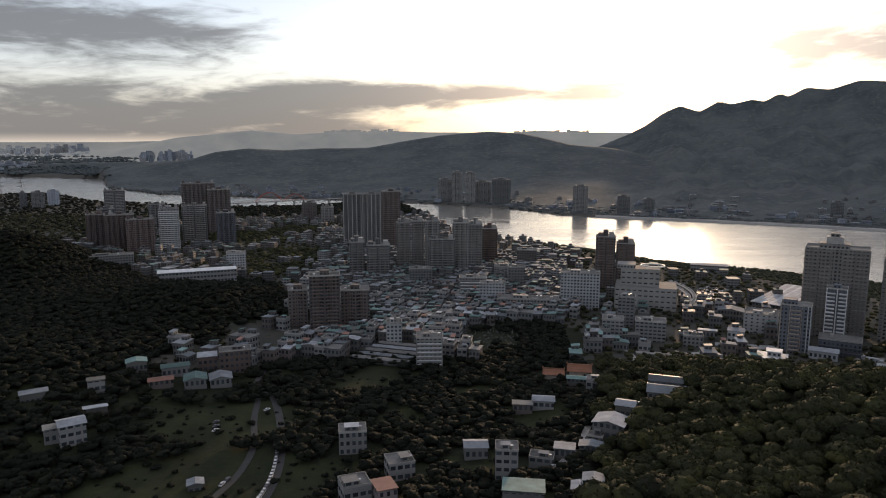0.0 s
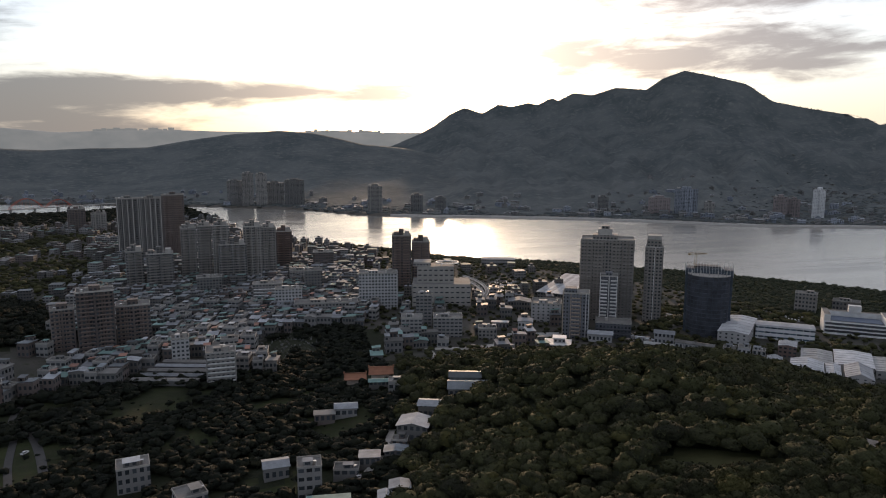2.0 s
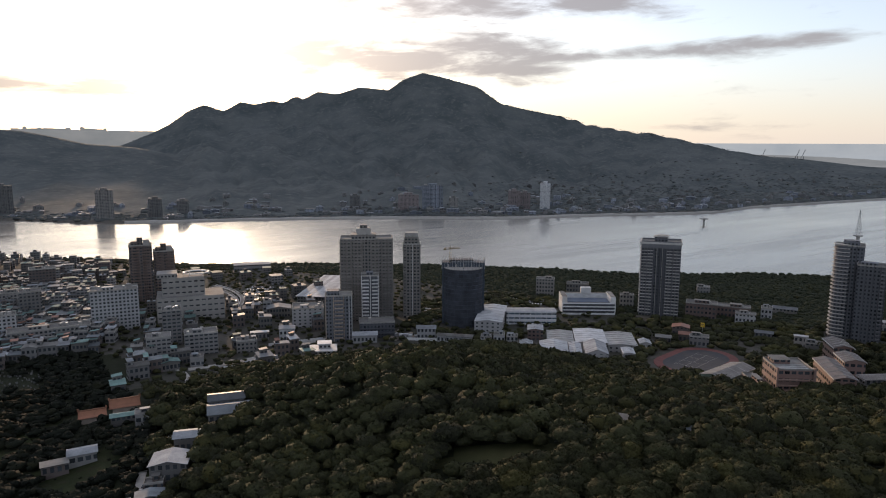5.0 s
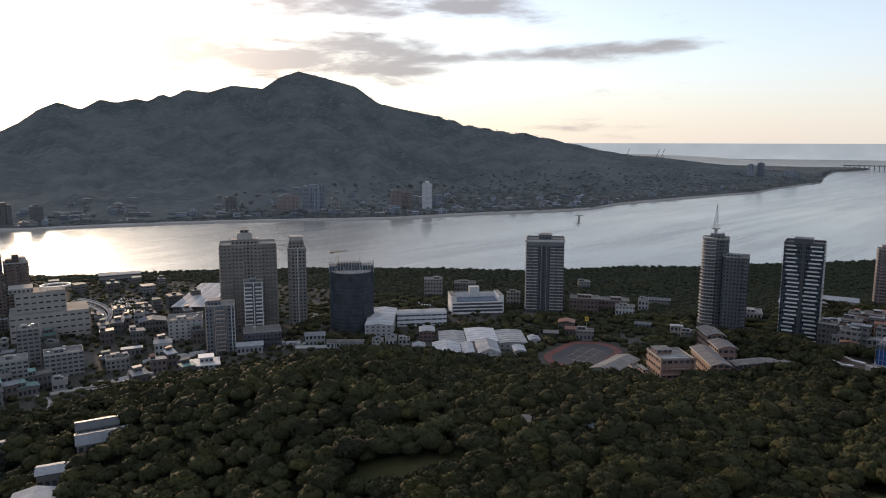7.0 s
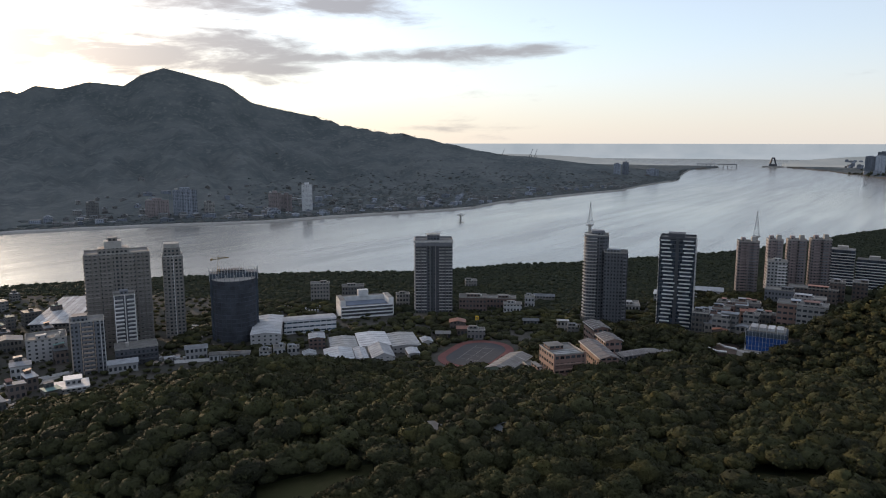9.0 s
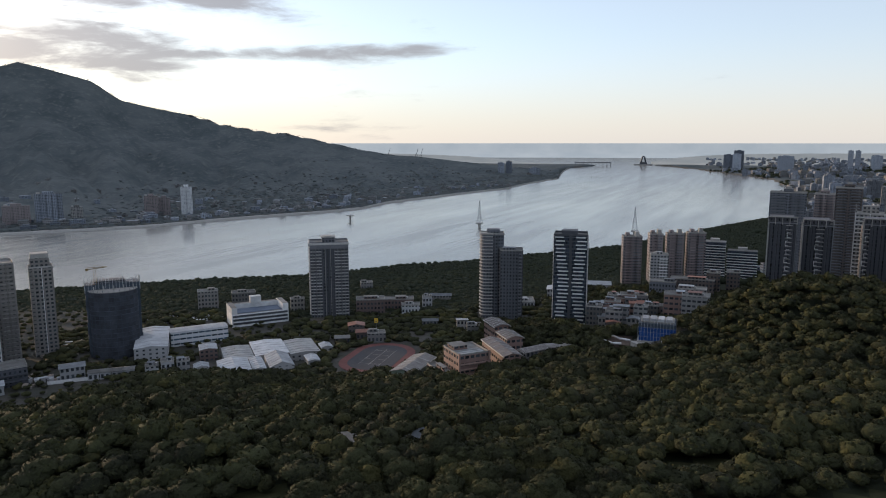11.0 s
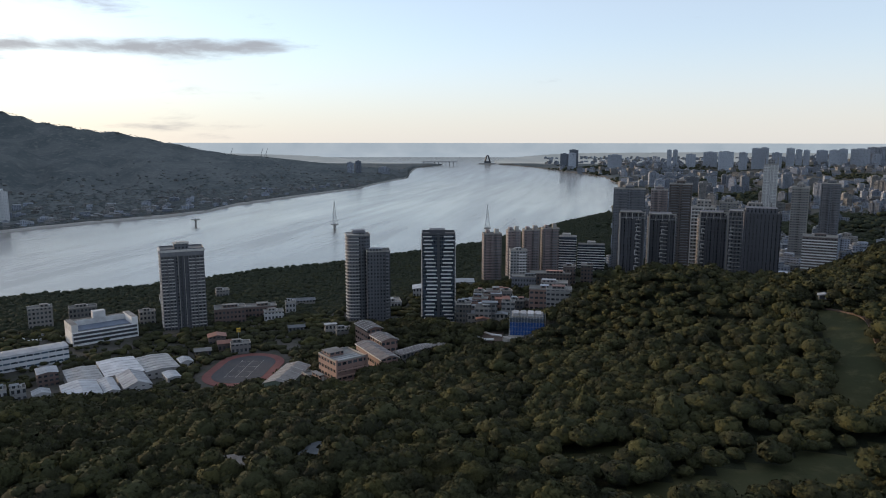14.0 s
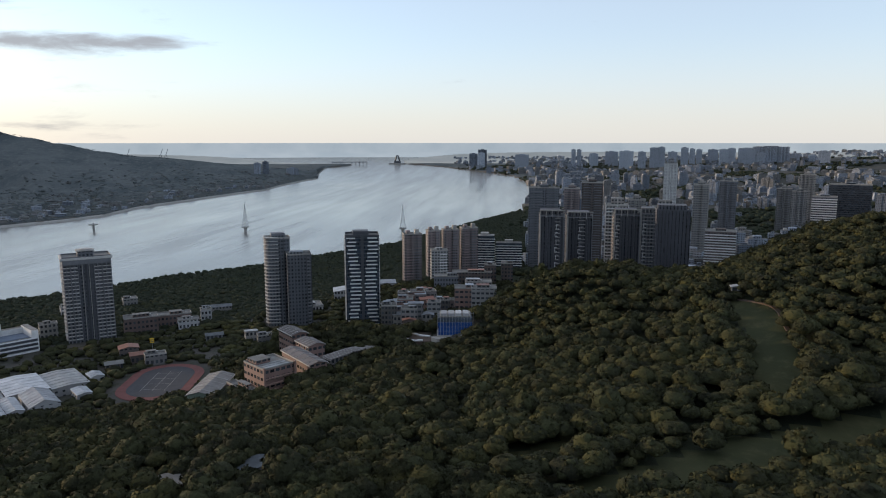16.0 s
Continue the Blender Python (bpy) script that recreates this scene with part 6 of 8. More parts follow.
def ribbed_hall(x, y, turn, w, d, h, roof, label, rise=1.6, bays=1, wall=None, name="factory_hall", ribs=6):
    """A hall with one or more low gables side by side and standing seams on the sheets."""
    root = tagged(new(name), label, "factory", "factory halls")
    bw = w / bays
    body = Shape()
    for k in range(bays):
        cx = -w / 2 + bw * (k + 0.5)
        body.prism(rect(bw, d, cx, -d / 2), -4, h, 0, 1)
        for q in (-d / 2, d / 2):
            body.face([(cx - bw / 2, q, h), (cx + bw / 2, q, h), (cx, q, h + rise)], 0)
    part("body", body, [wall or FAC_PLAIN, MAT_ROOF], root)
    for k in range(bays):
        ob = part("roof", gable(bw - 0.1, d, h + 0.05, rise, 0.35, 0.15), [roof], root)
        ob.location = (-w / 2 + bw * (k + 0.5), 0, 0)
        for i in range(ribs):
            q = -d / 2 + d * (i + 0.5) / ribs
            for sg in (-1, 1):
                s = Shape()
                lattice(s, sg * bw / 2, q, h + 0.32, 0, q, h + rise + 0.3, 0.12)
                part("seam", s, [roof], ob)
    root.matrix_world = pose(x, y, base_at(x, y), 0, 0, turn)
    return root


def works():
    # white and grey halls at the forest edge
    ribbed_hall(402, 435, -42, 21, 37, 6.6, MAT_DIRTY_SHEET, "factory hall with a dull grey sheet roof", 0.9, 1)
    ribbed_hall(424, 423, -42, 25, 40, 7.4, MAT_SHEET, "factory hall with a bright white sheet roof", 0.9, 1)
    ribbed_hall(441, 405, -42, 23, 38, 6.6, MAT_DIRTY_SHEET, "factory hall with a rusty grey roof", 0.9, 1)
    ribbed_hall(369, 408, -42, 21, 32, 6.6, MAT_SHEET, "low factory hall with a curved white roof", 2.0, 1)
    ribbed_hall(384, 400, -42, 9, 28, 6.6, MAT_SHEET, "narrow factory hall with a white roof", 1.2, 1)
    ribbed_hall(397, 391, -42, 17, 30, 7.2, MAT_SHEET, "gabled factory hall with a patched white roof", 3.4, 1)
    ribbed_hall(418, 377, -42, 9, 15, 6, MAT_SHEET, "small shed with a white roof", 0.8, 1)
    ribbed_hall(452, 389, -42, 9, 12, 6, MAT_SHEET, "small white-roofed shed at the yard", 1.4, 1)
    ribbed_hall(362, 432, -42, 10, 10, 6.5, MAT_SHEET, "small white shed beside the halls", 1.6, 1)
    ribbed_hall(400, 463, -42, 13, 16, 9, MAT_SHEET, "brick workshop with a pale metal roof", 1.0, 1, FAC_BRICK)
    # angled white works with a strip of windows
    ribbed_hall(394, 516, -44, 24, 62, 12, MAT_SHEET, "white works hall with a wide pale roof", 1.4, 1)
    ribbed_hall(433, 506, 54, 16, 46, 12, MAT_SHEET, "long white works wing with strip windows", 0.7, 1, FAC_STRIP)
    for k in range(4):
        ob = house(7, 8, 6.5, FAC_WHITE, MAT_ROOF, "cross", "small white row house with a blue grey roof", "row_house", "house", "row houses")
        ob.matrix_world = pose(327 + k * 5.4, 499 - k * 5.4, 7.2, 0, 0, -45)
    for k, (x, y, h) in enumerate(((352, 470, 8), (360, 463, 10), (368, 456, 9))):
        ob = house(9, 9, h, FAC_WHITE, MAT_METAL_ROOF, "flat", "white villa with terraces near the works", "villa", "house", "row houses", random.Random(k))
        ob.matrix_world = pose(x, y, 7.2, 0, 0, -42)
    # white office with a recessed blue roof
    root = tagged(new("office_block"), "white office block with window bands and corner towers", "building", "factory halls")
    part("body", Shape().prism(rect(52, 26), -4, 12), [MAT_WHITE, MAT_ROOF], root)
    part("terrace", Shape().box(-20, 20, 3, 20, 12.004, 12.6), [plain("blue_grey_roof", (0.1, 0.13, 0.18), 0.6)], root)
    for a, b, c, e, h in ((-26, -21, 0, 26, 18), (21, 26, 0, 26, 18), (-21, 21, 21, 26, 17)):
        part("wing", Shape().prism([(a, c), (b, c), (b, e), (a, e)], 12.004, h, 0, 1), [MAT_WHITE, MAT_ROOF], root)
    band = Shape().box(-25, 25, -0.5, -0.004, 0, 1.9).mesh("window_band", [MAT_DARK])
    for k in range(3):
        part("window_band", band, None, root).location = (0, 0, 2.2 + 3.4 * k)
    part("stair_head", Shape().box(-5, 5, 19, 25.5, 17.1, 23), [MAT_WHITE], root)
    root.matrix_world = pose(499, 495, 7, 0, 0, -37)
    # depot with a large ribbed roof that slopes towards the river
    root = tagged(new("depot"), "transit depot under a large pale ribbed sloping roof", "depot", "factory halls")
    part("body", Shape().prism(rect(34, 96, 0, 1), -4, 8), [FAC_GREY, MAT_ROOF], root)
    part("roof_frame", Shape().box(-17.5, 17.5, 1, 97, 8.004, 9.0), [MAT_DARK], root)
    sheet = Shape().box(-18, -14.3, -1.5, 99, 9.6, 10.1).mesh("roof_sheet", [MAT_SHEET])
    for k in range(9):
        ob = part("roof_sheet", sheet, None, root)
        ob.location, ob.rotation_euler = (4.05 * k, 0, 0), (radians(1.6), 0, 0)
    root.matrix_world = pose(292, 681, 7, 0, 0, -42)


works()


MAT_SCHOOL_LEDGE = plain("pale_terracotta_band", (0.3, 0.205, 0.17), 0.8)
MAT_SCHOOL_ROOF = plain("brown_grey_tile_roof", (0.15, 0.135, 0.13), 0.7, 0.35, 0.3)


MAT_GYM_ROOF = plain("brownish_sheet_roof", (0.2, 0.19, 0.18), 0.7, 0.4, 0.15, 0.0, 0.2, 0.0, 0.15)
MAT_GYM = plain("pale_green_render", (0.2, 0.25, 0.2), 0.8)


def school():
    g = "school buildings"
    z = 20.0
    for x, y, turn, w, d, h, wall, roof, style, lab in (
            (397, 279, -86, 15, 37, 9.5, MAT_GYM, MAT_GYM_ROOF, "gable", "school gymnasium with a brownish ribbed roof"),
            (409, 247, -39, 21, 23, 17, FAC_SCHOOL, MAT_ROOF, "flat", "terracotta school block with roof rooms"),
            (424, 254, -128, 20, 14, 15, FAC_SCHOOL, MAT_ROOF, "flat", "terracotta school wing with open corridors"),
            (392, 258, -128, 24, 6, 6.5, FAC_SCHOOL, MAT_ROOF, "flat", "low terracotta school terrace"),
            (444, 236, -137, 42, 12, 12.5, FAC_SCHOOL, MAT_SCHOOL_ROOF, "cross", "long school wing with a grey gabled roof"),
            (472, 240, -137, 20, 12, 14, FAC_SCHOOL, MAT_SCHOOL_ROOF, "cross", "school wing with a grey gabled roof"),
            (464, 209, -40, 40, 10, 5.5, FAC_GREY, MAT_SCHOOL_ROOF, "gable", "long grey school wing with pale eaves"),
            (502, 262, -137, 24, 12, 17, FAC_SCHOOL, MAT_SCHOOL_ROOF, "cross", "red school block with a grey gabled roof")):
        ob = house(w, d, h, wall, roof, style, lab, "school_block", "school", g, random.Random(int(x)))
        if style in ("cross", "gable"):
            # pale eaves, and seams along the sheets
            for sg in (-1, 1):
                if style == "cross":
                    part("eave", Shape().box(-w / 2 - 0.8, w / 2 + 0.8, *sorted((sg * (d / 2 + 0.72), sg * (d / 2 + 0.95))), h - 0.75, h - 0.1), [MAT_PALE_BAND], ob)
                else:
                    part("eave", Shape().box(*sorted((sg * (w / 2 + 0.72), sg * (w / 2 + 0.95))), -d / 2 - 0.8, d / 2 + 0.8, h - 0.75, h - 0.1), [MAT_PALE_BAND], ob)
            rise = min(w, d) * 0.13
            for k in range(5):
                for sg in (-1, 1):
                    s = Shape()
                    if style == "cross":
                        q = -w / 2 + w * (k + 0.5) / 5
                        lattice(s, q, sg * d / 2, h + 0.3, q, 0, h + rise + 0.3, 0.14)
                    else:
                        q = -d / 2 + d * (k + 0.5) / 5
                        lattice(s, sg * w / 2, q, h + 0.3, 0, q, h + rise + 0.3, 0.14)
                    part("seam", s, [MAT_PALE_BAND], ob)
        elif h > 14:
            # open corridors with ledges, and pale panels on the roof
            for k in range(int(h / 3.5)):
                part("ledge", Shape().box(-w / 2 - 0.3, w / 2 + 0.3, -d / 2 - 1.1, -d / 2 - 0.004, 3.5 * k + 0.2, 3.5 * k + 1.0), [MAT_SCHOOL_LEDGE], ob)
            for k in range(3):
                part("roof_panel", Shape().box(-w / 2 + 1.5, w / 2 - 2, -d / 2 + 2 + 3.4 * k, -d / 2 + 4.4 + 3.4 * k, h + 0.02, h + 0.3), [MAT_DIRTY_SHEET], ob)
            for sg in (-1, 1):
                part("corner_pier", Shape().box(sg * (w / 2 + 0.2) - 0.6, sg * (w / 2 + 0.2) + 0.6, -d / 2 - 1.4, -d / 2 - 0.2, 0, h + 1.6), [MAT_SCHOOL_LEDGE], ob)
        ob.matrix_world = pose(x, y, base_at(x, y) + 1.0, 0, 0, turn)
    # running track
    def oval(a, b, n=40):
        pts = []
        for k in range(n):
            t = 6.2832 * k / n
            px, py = math.cos(t), math.sin(t)
            pts.append(((a - b) * (1 if px > 0 else -1) + b * px, b * py))
        return pts
    root = tagged(new("sports_ground"), "oval red running track round grey ball courts", "sports ground", g)
    part("track", Shape().prism(oval(38, 25), -1.5, 0.3, 0, 0), [MAT_TRACK], root)
    part("court", Shape().prism(oval(31.5, 18.5), 0.304, 0.4, 0, 0), [MAT_COURT], root)
    for k in range(4):
        part("court_line", Shape().box(-17 + 11 * k, -16.8 + 11 * k, -8, 8, 0.404, 0.43), [MAT_CONCRETE], root)
    for k in range(3):
        part("court_line", Shape().box(-20, 20, -8.1 + 8 * k, -7.9 + 8 * k, 0.406, 0.432), [MAT_CONCRETE], root)
    root.matrix_world = pose(455, 342, 9.2, 0, 0, 10)
    # red brick blocks behind and small houses in the trees
    for x, y, turn, w, d, h, wall, roof, style, lab in (
            (583, 428, -57, 28, 16, 14, FAC_BRICK, MAT_ROOF, "flat", "red brick apartment block with ledges"), (612, 412, -59, 30, 14, 10, FAC_BRICK, MAT_ROOF, "flat", "low red brick block among trees"), (600, 392, -59, 18, 12, 8, FAC_WHITE, MAT_ROOF, "flat", "white house with a dark roof"),
            (632, 390, -60, 10, 9, 10, FAC_WHITE, MAT_METAL_ROOF, "flat", "small white house among trees"), (668, 392, -63, 22, 12, 5, FAC_PALE, MAT_METAL_ROOF, "cross", "shed with a pale roof among the mangroves"), (500, 384, -56, 12, 10, 7, FAC_BROWN, MAT_RUST_ROOF, "cross", "old house with a brown roof"),
            (514, 400, -56, 14, 11, 8, FAC_BROWN, MAT_RUST_ROOF, "gable", "old house with a rusty roof"), (492, 366, -56, 15, 9, 8, FAC_GREY, MAT_ROOF, "flat", "grey two-storey house near the track"), (480, 392, -56, 12, 9, 6, FAC_BROWN, MAT_ROOF, "cross", "low old house among trees"), (560, 350, -60, 14, 9, 6, FAC_GREY, MAT_METAL_ROOF, "cross", "low grey shed in the trees"),
            (556, 316, -62, 10, 8, 9, FAC_PALE, MAT_METAL_ROOF, "shed", "pale house in the trees"), (545, 300, -62, 12, 9, 8, FAC_GREY, MAT_METAL_ROOF, "flat", "grey house in the trees"), (660, 300, -66, 30, 24, 6, FAC_WHITE, MAT_DIRTY_SHEET, "flat", "white podium at the foot of the towers"),
            (700, 262, -74, 40, 20, 9, FAC_WHITE, MAT_SHEET, "gable", "white hall with an angular roof"), (735, 240, -74, 30, 18, 7, FAC_WHITE, MAT_SHEET, "cross", "low white hall near mangroves"), (560, 500, -48, 14, 10, 12, FAC_PALE, MAT_ROOF, "flat", "pale house near the mangroves"), (530, 590, -45, 20, 12, 18, FAC_PALE, MAT_ROOF, "flat", "pale stepped apartment house near the mangroves"),
            (560, 570, -46, 24, 12, 13, FAC_GREY, MAT_ROOF, "flat", "grey apartment house near the mangroves"), (650, 540, -50, 18, 12, 8, FAC_WHITE, MAT_ROOF, "flat", "white house in the mangroves"), (690, 500, -52, 14, 12, 8, FAC_GREY, MAT_ROOF, "flat", "grey house in the mangroves")):
        ob = house(w, d, h, wall, roof, style, lab, "house", "house", "houses near the mangroves", random.Random(int(x * 3)))
        ob.matrix_world = pose(x, y, base_at(x, y), 0, 0, turn)
    # yellow sign board on a post
    root = tagged(new("sign_board"), "yellow sign board on a tall steel post", "sign")
    part("post", Shape().box(-0.15, 0.15, 0.1, 0.4, -2, 9), [MAT_STEEL], root)
    part("board", Shape().box(-1.6, 1.6, -0.1, 0.09, 7.5, 11.5), [MAT_YELLOW], root)
    for k in range(2):
        part("lettering_bar", Shape().box(-1.1, 1.1, -0.13, -0.104, 8.4 + 1.3 * k, 8.9 + 1.3 * k), [MAT_DARK], root)
    root.matrix_world = pose(528, 388, base_at(528, 388), 0, 0, -60)


school()


MAT_EARTH = plain("bare_brown_earth", (0.1, 0.075, 0.06), 0.95, 0.45, 0.15)


def slope_housing():
    """Blue-netted building and the houses on the slope beyond the school."""
    root = tagged(new("netted_building"), "building site wrapped in bright blue netting with scaffolding", "building", "slope houses")
    rng = random.Random(2)
    for k in range(4):
        q = rng.uniform(-0.15, 0.15)
        part("net_panel", Shape().box(-12 + q, 12 + q, 0 + q, 18, 3.2 * k, 3.2 * k + 3.05), [MAT_BLUE_NET if k < 3 else MAT_NET_PALE], root)
    part("footing", Shape().box(-13, 13, -2, 19, -4, -0.004), [MAT_CONCRETE], root)
    part("roof_slab", Shape().box(-11, 11, 1, 17, 12.8, 13.6), [MAT_CONCRETE], root)
    for k in range(4):
        part("formwork", Shape().box(-10 + 5.2 * k, -6 + 5.2 * k, 2, 12, 13.604, 15.4), [MAT_SHEET], root)
    pole = Shape().box(-0.1, 0.1, -0.1, 0.1, 0, 17.3).mesh("scaffold_pole", [MAT_STEEL])
    for k in range(13):
        part("scaffold_pole", pole, None, root).location = (-12.6 + 2.1 * k, -0.6, 0)
    for k in range(5):
        part("scaffold_rail", Shape().box(-12.8, 12.8, -0.75, -0.65, 3.2 * k + 3.1, 3.2 * k + 3.2), [MAT_STEEL], root)
    root.matrix_world = pose(488, 139, 39.0, 0, 0, -84)
    part("apron", Shape().prism([(-17, -3), (-13, -7.5), (-4, -9), (18, -8), (26, -4), (26, -0.8), (-17, -0.8)], -9, -0.6, 0, 0), [MAT_CONCRETE], root, "pale concrete apron")
    part("yard", Shape().prism([(-38, 3), (-30, -6), (-17.05, -4), (-17.05, 20), (-34, 18)], -9, -3.2, 0, 0), [MAT_EARTH], root, "bare brown earth yard")
    for ax, ay, bx, by in ((-37, 2, -29.5, -5), (-29.5, -5, -23, -4.2), (-33, 17, -26, 9), (-26, 9, -18, 6)):
        s = Shape()
        lattice(s, ax, ay, -2.6, bx, by, -2.4, 0.75)
        part("hoarding", s, [MAT_WHITE], root, "white site hoarding")
    for k in range(3):
        part("site_hut", Shape().prism(rect(5.2, 2.6), -0.596, 2.1), [FAC_PLAIN, MAT_SHEET], root, "pale steel site hut").location = (6 + 6.4 * k, -6.5 + 0.8 * k, 0)
    rows = ((560, 122, -86, 20, 14, 20, FAC_SHADE_PALE, "flat", "pale apartment house on the slope"), (566, 137, -85, 18, 14, 25, FAC_SCHOOL, "flat", "pink apartment house on the slope"), (590, 128, -85, 22, 12, 28, FAC_PINK, "flat", "pink apartment house with narrow fins"),
            (590, 185, -82, 12, 10, 14, FAC_GREY, "flat", "grey house on the slope"), (600, 196, -81, 13, 10, 13, FAC_PALE, "flat", "pale house on the slope"), (560, 190, -80, 12, 9, 10, FAC_PALE, "shed", "pale house with a sheet roof on the slope"), (566, 178, -80, 10, 9, 9, FAC_PINK, "flat", "pinkish house on the slope"),
            (556, 176, -80, 10, 8, 8, FAC_WHITE, "flat", "white house on the slope"), (548, 166, -82, 9, 8, 9, FAC_PALE, "gable", "pale house with a gabled roof on the slope"), (540, 180, -78, 10, 8, 7, FAC_BROWN, "gable", "brown house on the slope"), (570, 164, -84, 9, 9, 11, FAC_GREY, "flat", "grey house beside the building site"),
            (690, 165, -84, 24, 14, 17, FAC_SLATE, "flat", "dark terraced apartment house"), (705, 140, -86, 40, 14, 18, FAC_BROWN, "flat", "brown terraced housing with white frames"), (660, 185, -82, 14, 10, 6, FAC_WHITE, "cross", "low white house on the slope"), (676, 195, -80, 16, 10, 5, FAC_WHITE, "cross", "low white house on the slope"), (650, 200, -80, 14, 9, 5, FAC_WHITE, "shed", "low white house on the slope"),
            (715, 122, -88, 12, 12, 24, FAC_BROWN, "flat", "brown stair block with a white frame"), (725, 105, -88, 12, 12, 25, FAC_BROWN, "flat", "brown stair block with a white frame"))
    r = random.Random(5)
    for k in range(26):
        a, q = r.uniform(0, 6.28), math.sqrt(r.random())
        wall, word = r.choice(((FAC_SHADE_PALE, "shade-dimmed white"), (FAC_SCHOOL, "terracotta"), (FAC_PINK, "pinkish"), (FAC_SHADE_DARK, "shade-darkened grey"), (FAC_SHADE_PALE, "pale")))
        rows += ((588 + 50 * q * math.cos(a), 178 + 27 * q * math.sin(a), -80 + r.uniform(-8, 8), r.uniform(8, 13), r.uniform(8, 11), r.uniform(12, 21), wall, r.choice(("flat", "flat", "shed")), word + " tiled house on the slope"),)
    for n, (x, y, turn, w, d, h, wall, style, lab) in enumerate(rows):
        ob = house(w, d, h, wall, MAT_METAL_ROOF if n % 3 else MAT_RUST_ROOF, style, lab, "house", "house", "slope houses", random.Random(n))
        ob.matrix_world = pose(x, y, base_at(x, y), 0, 0, turn)


slope_housing()


def lattice_bars(w, h, n):
    s = Shape()
    for k in range(n + 1):
        lattice(s, -w / 2 + w * k / n, 0, -1, -w / 2 + w * k / n, 0, h, 0.06)
    for z in (0.3, h - 0.1):
        lattice(s, -w / 2, 0, z, w / 2, 0, z, 0.05)
    return s


